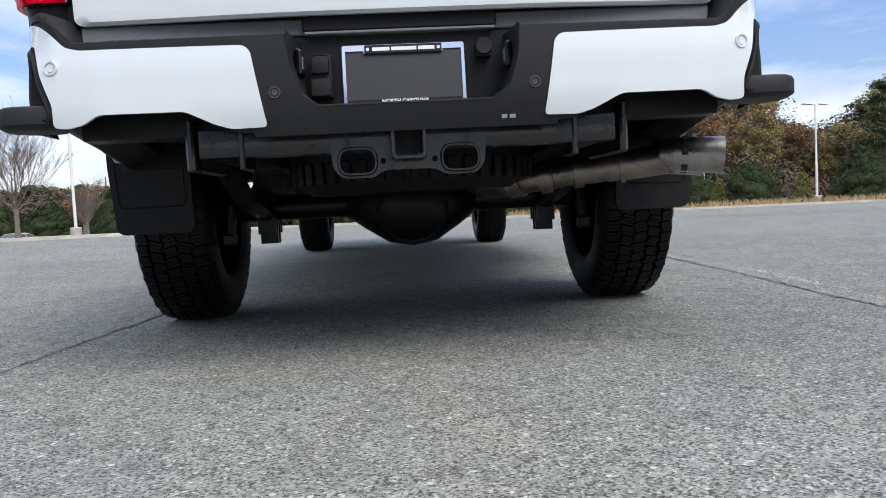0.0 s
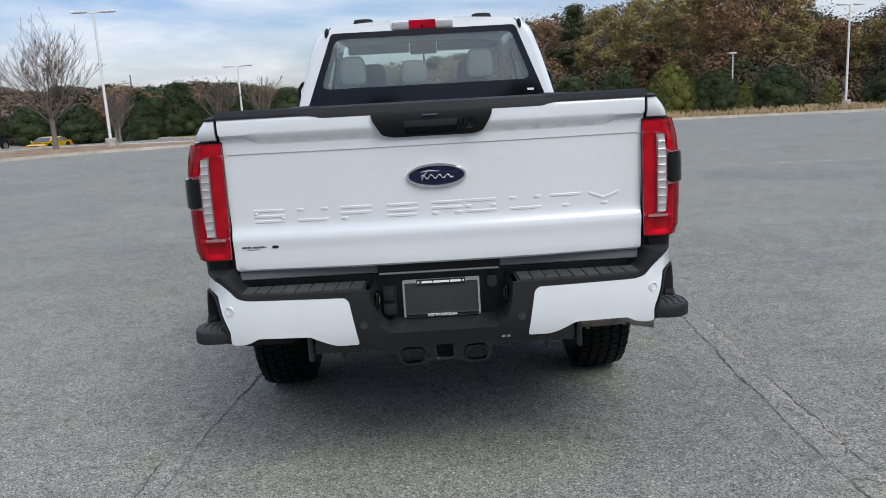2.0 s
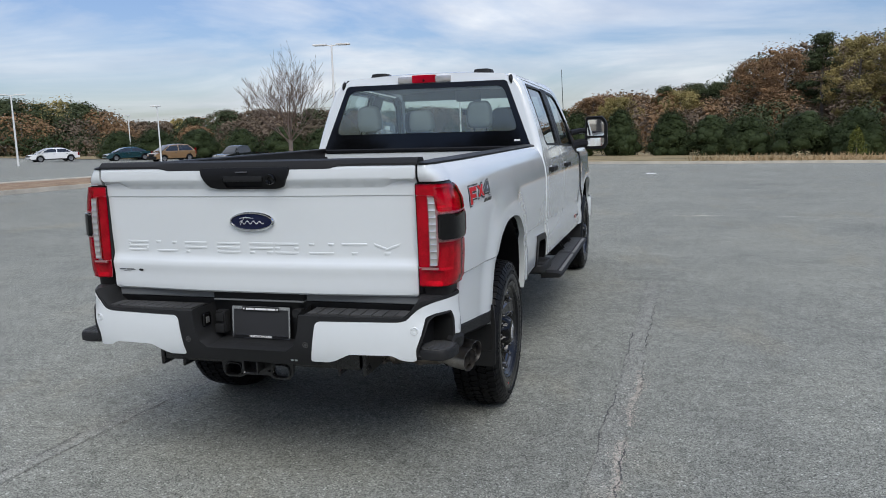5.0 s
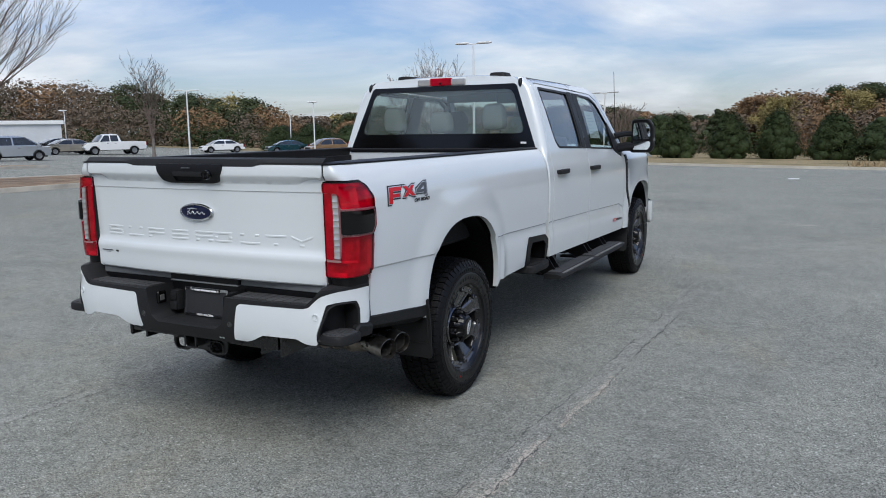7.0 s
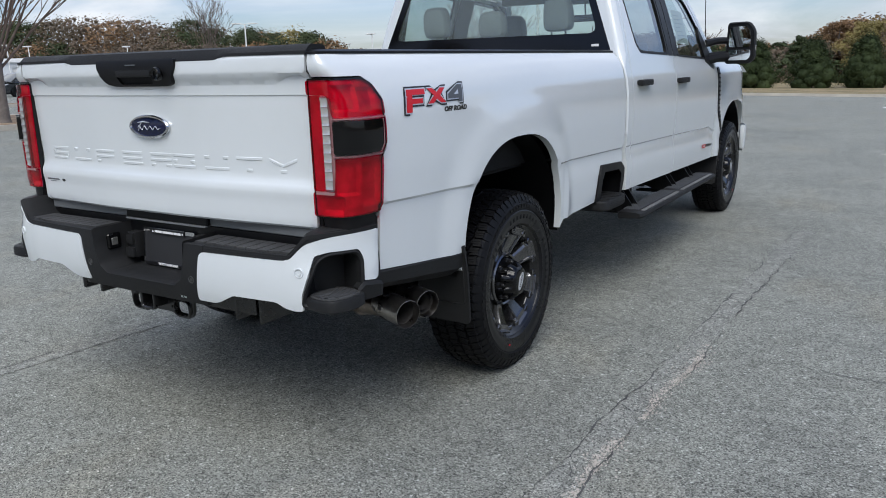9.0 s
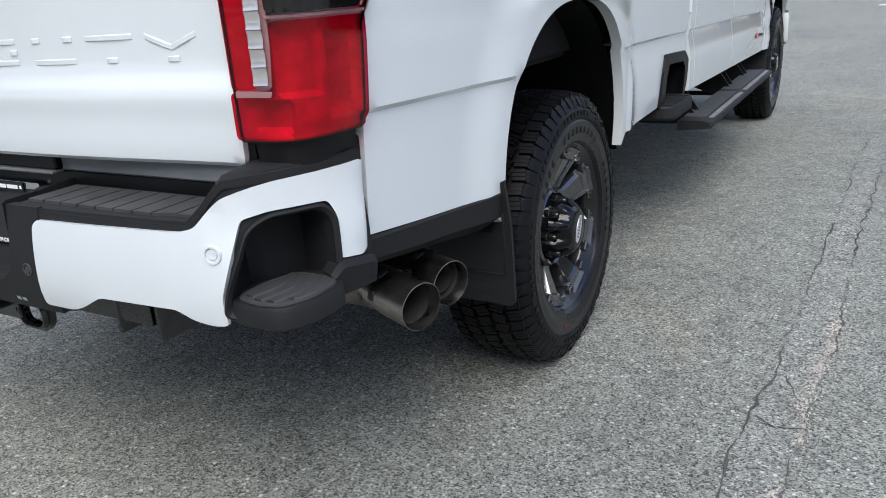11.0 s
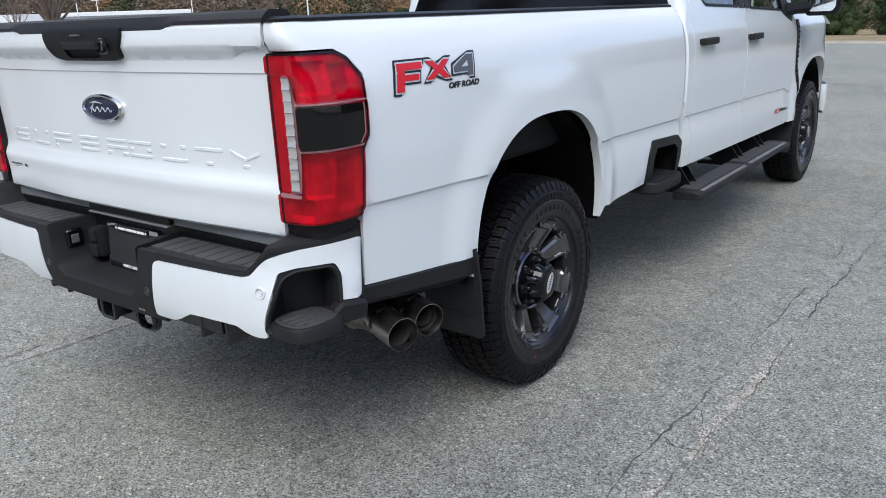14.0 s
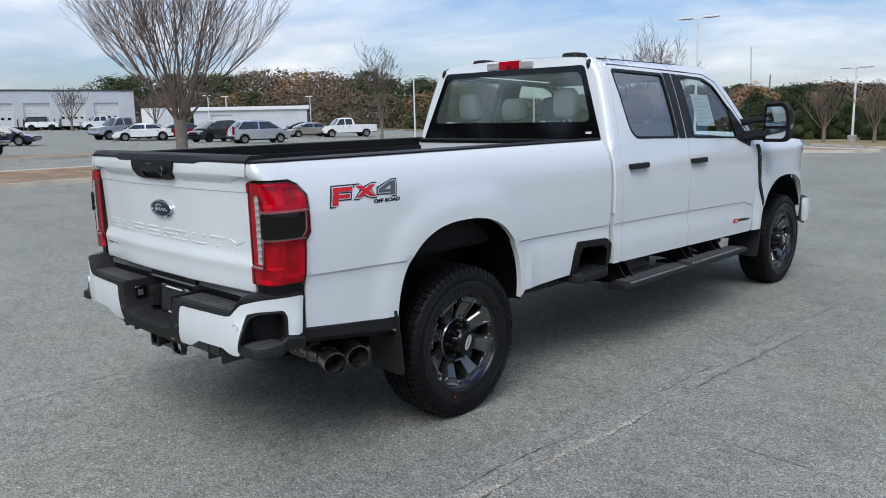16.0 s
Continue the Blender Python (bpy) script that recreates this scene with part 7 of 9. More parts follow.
def kerb(line, label):
    bm = bmesh.new()
    rows = []
    pts = []
    for (x0, y0), (x1, y1) in zip(line, line[1:]):
        n = max(1, int(math.hypot(x1 - x0, y1 - y0) / 1.5))
        pts += [(x0 + (x1 - x0) * k / n, y0 + (y1 - y0) * k / n) for k in range(n)]
    pts.append(line[-1])
    for i, (x, y) in enumerate(pts):
        a, b = pts[max(0, i - 1)], pts[min(len(pts) - 1, i + 1)]
        t = Vector((b[0] - a[0], b[1] - a[1], 0)).normalized()
        nr = Vector((-t.y, t.x, 0))
        z = gz(x, y)
        rows.append([tuple(Vector((x, y, z)) + nr * o + Vector((0, 0, h))) for o, h in ((-0.32, -0.03), (-0.32, 0.012), (-0.09, 0.016), (-0.07, 0.12), (-0.04, 0.14), (0.08, 0.14), (0.09, 0.0))])
    loft(bm, rows)
    return single("kerb", bm, M_kerb, label, "kerb", "kerbs of the car park", kind="structure")


I1 = [(-18.2, -30), (-18.2, 26), (-17.4, 30), (-15.2, 34), (-12, 36.6), (-8.2, 38.4), (-7.6, 40.2), (-9.5, 41.2), (-14, 43.4), (-22.5, 44.5), (-23.6, 40), (-23.4, -30)]
I2 = [(-31.0, -30), (-31.4, 8), (-33.0, 16), (-34.6, 24), (-36.5, 24.5), (-35.2, 14), (-34.2, 6), (-33.8, -30)]
V = [(-21, 62), (-20, 56), (-14.5, 49.5), (-9, 45.2), (-2, 43.0), (6, 41.8), (16, 40.6), (28, 39.0), (44, 37), (75, 34), (75, 150), (-10, 150), (-26, 90)]
island("verge", I1, "planted car park island strewn with brown leaves", M_litter)
island("verge", I2, "narrow car park island strewn with brown leaves", M_litter)
island("verge", V, "dry tan grass verge behind the kerb", M_grass)
island("verge", [(-80, 74), (-64, 70), (-40, 76), (-24, 78), (-24, 150), (-110, 150), (-110, 84)], "dry tan grass verge before the hedge", M_grass, lift=0.06)
kerb(I1[:9][::-1], "weathered concrete kerb round a planted island")
kerb([I1[8], (-14, 43.4), (-22.5, 44.5), (-23.6, 40), (-23.4, -30)][::-1], "weathered concrete kerb round a planted island")
kerb(I2[:4][::-1], "weathered concrete kerb of a narrow island")
kerb(V[:10][::-1], "weathered concrete kerb along the grass verge")

# ---- leaves ----
_g = (1 + math.sqrt(5)) / 2
ICO_V = np.array([(-1, _g, 0), (1, _g, 0), (-1, -_g, 0), (1, -_g, 0), (0, -1, _g), (0, 1, _g), (0, -1, -_g), (0, 1, -_g), (_g, 0, -1), (_g, 0, 1), (-_g, 0, -1), (-_g, 0, 1)]) / math.hypot(1, _g)
ICO_F = np.array([f for f in itertools.combinations(range(12), 3) if all(np.linalg.norm(ICO_V[a] - ICO_V[b]) < 1.1 for a, b in itertools.combinations(f, 2))])
ICO_F = np.array([f if np.dot(np.cross(ICO_V[f[1]] - ICO_V[f[0]], ICO_V[f[2]] - ICO_V[f[0]]), ICO_V[f[0]]) > 0 else f[::-1] for f in ICO_F])


def leaf_mesh(name, centres, sizes, material, rng, outs=None, loose=0.42, lumps=None):
    """Many small bent leaves in one mesh, looking outwards, round the dense lumps of twigs and inner leaves that carry them."""
    n = len(centres)
    u = rng.normal(size=(n, 3)); u /= np.linalg.norm(u, axis=1)[:, None]
    w = rng.normal(size=(n, 3)); w -= u * np.sum(u * w, axis=1)[:, None]; w /= np.linalg.norm(w, axis=1)[:, None]
    if outs is not None:
        nn = outs + rng.normal(size=(n, 3)) * loose
        nn /= np.linalg.norm(nn, axis=1)[:, None]
        u -= nn * np.sum(u * nn, axis=1)[:, None]; u /= np.linalg.norm(u, axis=1)[:, None]
        w = np.cross(nn, u)
    nn = np.cross(u, w)
    s = np.asarray(sizes)[:, None]
    v = np.empty((n, 4, 3))
    v[:, 0], v[:, 1], v[:, 2], v[:, 3] = centres - u * s, centres + w * s * 0.55 + nn * s * 0.2, centres + u * s, centres - w * s * 0.55 + nn * s * 0.2
    m = 0 if lumps is None else len(lumps[0])
    me = bpy.data.meshes.new(name)
    me.vertices.add(4 * n + 12 * m)
    co, idx = v.reshape(-1, 3), np.arange(4 * n)
    start, total = np.arange(0, 4 * n, 4), np.full(n, 4)
    if m:
        wob = 0.78 + 0.44 * rng.random((m, 12, 1))
        co = np.concatenate([co, (lumps[0][:, None, :] + ICO_V[None] * lumps[1][:, None, :] * wob).reshape(-1, 3)])
        idx = np.concatenate([idx, (4 * n + 12 * np.arange(m)[:, None, None] + ICO_F[None]).reshape(-1)])
        start = np.concatenate([start, 4 * n + 3 * np.arange(20 * m)])
        total = np.concatenate([total, np.full(20 * m, 3)])
    me.vertices.foreach_set("co", co.reshape(-1))
    me.loops.add(len(idx))
    me.polygons.add(len(start))
    me.loops.foreach_set("vertex_index", idx.astype(np.int32))
    me.polygons.foreach_set("loop_start", start.astype(np.int32))
    me.polygons.foreach_set("loop_total", total.astype(np.int32))
    me.polygons.foreach_set("use_smooth", np.arange(len(start)) >= n)
    me.update(calc_edges=True)
    me.materials.append(material)
    return me


def facing(p, h, up=0.35):
    """Directions in which the leaves of a crown of height h look: out from its axis and upwards."""
    d = p - np.array([0, 0, h * 0.45])
    d = d / (np.linalg.norm(d, axis=1)[:, None] + 1e-6)
    d[:, 2] += up
    return d / np.linalg.norm(d, axis=1)[:, None]


def shrub_points(rng, w, h, n, cone=0.5):
    """Points near the surface of a leafy mound or cone, in lumps."""
    t = rng.random(n) ** 0.8
    a = rng.random(n) * 2 * np.pi
    prof = np.sqrt(np.clip(1 - (t * 1.02 - 0.22) ** 2 / 0.66, 0, 1)) * (1 - cone * t) if cone < 0.5 else np.clip(0.75 + t * 2.2, 0, 1) * (1 - t) ** 0.44
    lump = 1 + 0.08 * np.sin(3 * a + 7 * t) + 0.07 * np.sin(7 * a - 9 * t) + 0.06 * np.sin(13 * a + 17 * t) + 0.05 * np.sin(23 * a - 31 * t)
    depth = 1 - 0.30 * rng.random(n) ** 2
    r = w / 2 * prof * lump * depth
    return np.stack([r * np.cos(a), r * np.sin(a), 0.05 + h * t * (0.98 + 0.05 * rng.normal(size=n))], axis=1)


def shrub_kind(seed, w, h, material, n=4200, cone=0.5, size=0.066):
    rng = np.random.default_rng(seed)
    p = shrub_points(rng, w, h, n, cone)
    c = shrub_points(rng, w * 0.64, h * 0.9, 90, cone)
    c[:, 2] += h * 0.02
    rr = (0.10 + 0.06 * rng.random((90, 1))) * w * np.array([1, 1, 1.1]) * np.clip(1.25 - 0.75 * c[:, 2:] / h, 0.4, 1)
    return leaf_mesh("foliage", p, size * (0.6 + 0.8 * rng.random(n)), material, rng, facing(p, h), 0.45, (c, rr))


def shrub(name, meshdata, x, y, scale, rz, label, group):
    th = thing(name, label, "shrub", group, (x, y, gz(x, y) + 0.08), rz)
    th.scale = scale
    f = new("foliage", meshdata)
    f.parent = th
    bm = bmesh.new()
    tube(bm, [(0, 0, -0.1), (0.03, 0, 0.5), (0, 0.04, 2.2)], [0.12, 0.10, 0.04], 6)
    part("stem", bm, M_bark, th)
    return th


CONE = [shrub_kind(k, 4.1, 4.4, M_ever, 6600, 0.55) for k in (1, 2)]
MOUND = [shrub_kind(k, 4.8, 4.0, M_ever, 6600, 0.22) for k in (3, 4)]
YEL = shrub_kind(5, 4.6, 3.9, M_ever2, 9000, 0.3)
for k, (x, y, h, w, kind) in enumerate([(-13.6, 62, 0.9, 0.95, 0), (-8.9, 60.5, 0.98, 0.92, 0), (-5.1, 61, 1.0, 1.0, 0), (-1.7, 61.5, 1.04, 0.98, 0), (2.2, 60.5, 0.98, 1.08, 0), (5.3, 59.5, 0.98, 1.04, 1), (7.6, 58, 0.96, 1.0, 1), (11.2, 56.5, 1.0, 1.1, 1),
                                         (14.3, 55.0, 1.06, 1.0, 1), (18.0, 54, 1.06, 1.04, 2), (20.9, 53, 0.98, 0.96, 1), (24.8, 51.5, 1.0, 0.95, 1), (33.2, 51.5, 1.15, 1.15, 1), (37.0, 50, 1.2, 1.2, 1)]):
    me = (CONE[k % 2], MOUND[k % 2], YEL)[kind]
    shrub("evergreen_shrub", me, x, y, (w * 0.93, w * 0.93, h * (0.80, 0.73, 0.82)[kind]), 47 * k, ("dark green conical holly on the grass verge", "dark green rounded holly on the grass verge", "yellow-green rounded shrub on the grass verge")[kind], "hollies along the verge")
for k, (x, y, h, w, kind) in enumerate([(-53.5, 72.5, 1.0, 1.2, 1), (-48.5, 73.5, 0.95, 1.15, 1), (-43.5, 74.0, 1.0, 1.1, 1), (-38.5, 74.5, 1.05, 1.2, 1), (-33.5, 74.0, 1.05, 1.2, 1), (-26.2, 70, 1.25, 0.95, 0), (-22.8, 64.0, 1.05, 1.0, 1), (-20.2, 63.0, 1.2, 1.0, 0), (-17.6, 65.5, 1.1, 1.0, 0),
                                         (-27.5, 73, 1.2, 1.2, 1), (-23.9, 73.5, 1.25, 1.1, 1), (-20.6, 74.5, 1.1, 1.2, 1), (-17.0, 75.5, 1.25, 1.2, 1), (-13.5, 75.5, 1.15, 1.2, 1), (-60.0, 74.5, 0.95, 1.2, 1), (-55.0, 75.0, 0.9, 1.1, 1), (-50.5, 76.0, 0.95, 1.2, 1)]):
    shrub("evergreen_shrub", (CONE[k % 2], MOUND[k % 2])[0 if kind == 0 else 1], x, y, (w, w, h * 0.8), 61 * k + 20, "dark green clipped evergreen shrub at the lot's edge", "evergreens along the lot")

# ---- bare trees ----
def grow(bm, p, d, length, r, level, rnd, top, seg, thin=0.0035, dense_=0.0):
    n = (6 if level < 2 else 5 if level < 3 else 4) if dense_ else (4 if level < 2 else 3)
    pts, rad = [p.copy()], [r]
    for k in range(n):
        d = (d + Vector((rnd.uniform(-1, 1), rnd.uniform(-1, 1), rnd.uniform(-0.25, 0.75))) * (0.10 if level < 3 else 0.17)).normalized()
        p = p + d * (length / n)
        pts.append(p.copy())
        rad.append(max(thin, r * (1 - 0.55 * (k + 1) / n)))
        if level < top and k >= 1:
            for _ in range(1 if rnd.random() < 0.75 - dense_ else 2):
                a = rnd.uniform(0, 2 * math.pi)
                side = d.orthogonal().normalized()
                side = side * math.cos(a) + d.cross(side) * math.sin(a)
                side.z = abs(side.z) * 0.6
                grow(bm, p, (d + side * rnd.uniform(0.35, 0.75)).normalized(), length * rnd.uniform(0.42, 0.66), rad[-1] * rnd.uniform(0.55, 0.75), level + 1, rnd, top, seg, thin, dense_)
    tube(bm, pts, rad, seg if level < 2 else 3, caps=False)


def bare_tree(seed, h, limbs, spread, thick, top, label, at, fork=0.24, thin=0.006, dense_=0.0, stout=1.0):
    rnd = random.Random(seed)
    x, y = at
    th = thing("bare_tree", label, "tree", "bare trees on the islands", (x, y, gz(x, y) + 0.08))
    bm = bmesh.new()
    fz = h * fork
    tube(bm, [(0, 0, -0.15), (0.01, 0, 0.12), (0.02, 0.01, fz * 0.5), (0.0, 0.02, fz)], [thick * 1.5, thick * 1.08, thick * 0.9, thick * 0.95], 12)
    part("trunk", bm, M_bark, th)
    bm = bmesh.new()
    for k in range(limbs):
        a = 2 * math.pi * (k + rnd.uniform(-0.3, 0.3)) / limbs
        out = spread * (0.12 + 0.98 * ((k * 5) % limbs) / (limbs - 1)) * rnd.uniform(0.9, 1.1)
        d = Vector((math.cos(a) * out, math.sin(a) * out, 1)).normalized()
        grow(bm, Vector((0.06 * math.cos(a), 0.06 * math.sin(a), fz * rnd.uniform(0.82, 0.99))), d, h * rnd.uniform(0.40, 0.52), thick * stout * rnd.uniform(0.22, 0.36), 1, rnd, top, 6, thin, dense_)
    part("crown", bm, M_twig, th, "bare twiggy crown", smooth=60)
    return th


bare_tree(11, 8.4, 20, 0.98, 0.21, 4, "large bare multi-limbed tree on the leaf-strewn island", (-20.0, 10.3), 0.20, 0.0045, 0.12, 0.58)
bare_tree(29, 5.7, 12, 1.12, 0.14, 4, "bare vase-shaped tree on the leaf-strewn island", (-20.6, 40.8), 0.30, 0.0075, 0.02, 0.8)
bare_tree(31, 6.8, 9, 0.24, 0.14, 5, "tall narrow bare tree beyond the parked cars", (-50.4, 45.5), 0.22, 0.012)
tC = bare_tree(37, 3.5, 12, 0.75, 0.12, 4, "small bare tree on the verge", (-14.5, 53.1), 0.3, 0.012)
for src, x, y, s, rz in ((tC, -11.6, 53.8, 1.0, 70), (tC, -21.5, 52.5, 0.95, 140), (tC, -92, 33.5, 1.25, 20), (tC, -84, 40, 1.2, 200), (tC, -24.5, 59.5, 0.9, 250)):
    copy_thing(src, pose(x, y, gz(x, y) + 0.08, 0, 0, rz) @ Matrix.Scale(s, 4))

# ---- leafy and coniferous trees ----
def tree_points(rng, h, w, n, kind, solid=0.78, clumps=120, full=0.062):
    """Leaves of a crown, gathered round clumps with gaps between: places, outward directions, clump centres and radii."""
    if kind == "pine":
        k = 44
        t = np.sort(rng.random(k)) ** 0.9
        cz = h * (0.38 + 0.60 * t)
        rr = w / 2 * (1.02 - 0.85 * t) * (0.35 + 0.65 * rng.random(k))
        a = rng.random(k) * 2 * np.pi
        c = np.stack([rr * np.cos(a), rr * np.sin(a), cz], axis=1)
        sd = np.array([0.55, 0.55, 0.22]) * w * 0.18
    else:
        k = clumps
        a, t = rng.random(k) * 2 * np.pi, rng.random(k)
        cz = h * (0.30 + 0.66 * t)
        rr = w / 2 * np.sqrt(np.clip(1 - ((t - 0.42) / 0.62) ** 2, 0.05, 1)) * np.sqrt(rng.random(k))
        c = np.stack([rr * np.cos(a), rr * np.sin(a), cz], axis=1)
        sd = np.array([1, 1, 0.75]) * w * full
    rad = sd * 1.45 * (0.6 + 0.7 * rng.random((k, 1)))
    idx = rng.integers(0, k, n)
    d = rng.normal(size=(n, 3))
    d /= np.linalg.norm(d, axis=1)[:, None]
    p = c[idx] + d * rad[idx] * (0.45 + 0.85 * rng.random((n, 1)))
    d[:, 2] += 0.35
    return p, d, c, rad * solid


def tree_thing(seed, x, y, h, w, material, kind, label, n=10000, size=0.10):
    rng = np.random.default_rng(seed)
    th = thing("tree", label, "tree", "trees at the wood's edge", (x, y, gz(x, y)), 0)
    bm = bmesh.new()
    rnd = random.Random(seed)
    tube(bm, [(0, 0, -0.2), (0.05, 0.03, h * 0.3), (-0.06, 0.05, h * 0.62), (0.05, 0, h * 0.93)], [0.02 * h, 0.016 * h, 0.011 * h, 0.004 * h], 7)
    part("trunk", bm, M_bark, th)
    bm = bmesh.new()
    for k in range(12):
        a, z = rnd.uniform(0, 6.28), h * rnd.uniform(0.3, 0.82)
        L = w * 0.4 * rnd.uniform(0.6, 1.1)
        up = 0.1 if kind == "pine" else 0.6
        tube(bm, [(0, 0, z), (math.cos(a) * L * 0.5, math.sin(a) * L * 0.5, z + L * up * 0.45), (math.cos(a) * L, math.sin(a) * L, z + L * up)], [0.007 * h, 0.005 * h, 0.002 * h], 4, caps=False)
    tagged(part("branchwork", bm, M_twig, th), kind="stuff")
    p, d, c, rad = tree_points(rng, h, w, n, kind, 0.30)
    f = new("crown", leaf_mesh("crown", p, size * (0.6 + 0.8 * rng.random(n)), material, rng, d, 0.45, (c, rad)))
    f.parent = th
    return th


# how high the woods stand over the horizon, degrees by bearing
EL = [(-100, 1.9), (-80, 1.7), (-71, 1.9), (-67, 3.2), (-57, 3.5), (-51, 3.35), (-47, 3.0), (-43, 2.65), (-41, 2.3), (-39, 1.6), (-36.5, 1.0), (-35, 1.2), (-32, 1.7), (-29, 1.8), (-21, 1.5), (-17, 1.7), (-14, 1.4), (-12, 1.2), (-9.6, 0.7), (-7, 1.0), (-5.6, 1.7), (-4, 2.2), (0, 2.3), (3.2, 2.5), (4.4, 3.2), (6, 4.4), (10, 5.2), (14, 5.5), (17, 5.8), (20, 6.6), (23.6, 6.6), (25.0, 4.6), (26.2, 3.4), (29.6, 3.3), (31, 4.8), (33, 6.0), (45, 6.4), (60, 6.0)]
polar = lambda az, d: (2.0 + d * math.sin(radians(az)), -2.5 + d * math.cos(radians(az)))
LBL = {M_pine.name: "dark green pine at the wood's edge", M_rust.name: "russet-leaved autumn tree at the wood's edge", M_gold.name: "olive-gold autumn tree at the wood's edge",
       M_brownleaf.name: "half-bare brown autumn tree at the wood's edge", M_redleaf.name: "small crimson-leaved tree behind the hollies"}
for k, (az, d, h, w, m, kind) in enumerate([
        (5.6, 96, 1.0, 7.0, M_rust, "leaf"), (7.6, 92, 0.95, 6.5, M_rust, "leaf"), (9.8, 88, 1.04, 5.6, M_pine, "pine"), (12.0, 86, 0.98, 7.0, M_gold, "leaf"), (14.4, 84, 1.02, 7.5, M_gold, "leaf"), (14.6, 66, 0.42, 3.4, M_redleaf, "leaf"),
        (17.0, 82, 1.03, 8.0, M_gold, "leaf"), (19.4, 80, 1.0, 8.5, M_rust, "leaf"), (22.0, 78, 1.02, 8.5, M_rust, "leaf"), (23.3, 78, 1.0, 6.4, M_gold, "leaf"), (18.2, 92, 1.08, 7, M_pine, "pine"), (26.4, 84, 0.95, 5.0, M_rust, "leaf"), (29.2, 82, 0.9, 5.5, M_gold, "leaf"), (31.4, 74, 1.05, 5.0, M_pine, "pine"), (33.0, 78, 1.0, 8.0, M_gold, "leaf"),
        (36.5, 76, 1.0, 8.0, M_pine, "pine"), (40.5, 76, 1.0, 8.0, M_rust, "leaf"), (1.8, 98, 1.05, 5.5, M_pine, "pine"), (-0.2, 100, 1.05, 5.0, M_pine, "pine"), (-5.2, 98, 1.08, 4.0, M_rust, "leaf"), (-7.4, 96, 1.15, 3.6, M_pine, "pine"), (0.8, 92, 0.9, 6.0, M_gold, "leaf"), (-3.4, 92, 0.85, 6.0, M_gold, "leaf"), (3.4, 98, 1.02, 5.5, M_pine, "pine")]):
    x, y = polar(az, d)
    reach = 1.66 + d * math.tan(radians(interp(EL, az) * h)) - gz(x, y)
    tree_thing(100 + k, x, y, reach, w, m, kind, LBL[m.name])
# young pines and tall tan grass by the kerb
for k, (az, d) in enumerate(((12.0, 56), (25.8, 50), (32.2, 48), (20.6, 55))):
    x, y = polar(az, d)
    rng = np.random.default_rng(300 + k)
    th = thing("young_pine", "small bright green young pine in the verge", "tree", "young pines", (x, y, gz(x, y) + 0.1))
    p = shrub_points(rng, 1.2, 1.7, 700, 0.85)
    f = new("foliage", leaf_mesh("foliage", p, 0.07 * (0.6 + 0.8 * rng.random(700)), M_ever2, rng)); f.parent = th
    bm = bmesh.new(); tube(bm, [(0, 0, -0.1), (0, 0, 1.5)], [0.03, 0.008], 5); part("stem", bm, M_bark, th)
rng = np.random.default_rng(9)
n = 5200
gx_ = 3 + 43 * rng.random(n) ** 0.8
gy_ = 42.3 - 0.135 * (gx_ - 9) + np.abs(rng.normal(size=n)) * 2.6 + 0.4
hh = rng.uniform(0.10, 0.48, n)
g0 = np.stack([gx_, gy_, [gz(a, b) + 0.08 for a, b in zip(gx_, gy_)]], axis=1)
v = np.empty((n, 3, 3))
lean_ = rng.normal(size=(n, 2)) * 0.18
v[:, 0], v[:, 1] = g0 + [-0.035, 0, 0], g0 + [0.035, 0, 0]
v[:, 2] = g0 + np.stack([lean_[:, 0], lean_[:, 1], hh], axis=1)
me = bpy.data.meshes.new("tall_grass")
me.from_pydata(v.reshape(-1, 3).tolist(), [], np.arange(3 * n).reshape(n, 3).tolist())
me.materials.append(M_reed)
tagged(new("tall_grass", me), "tall tan grass along the verge kerb", "grass", kind="stuff")

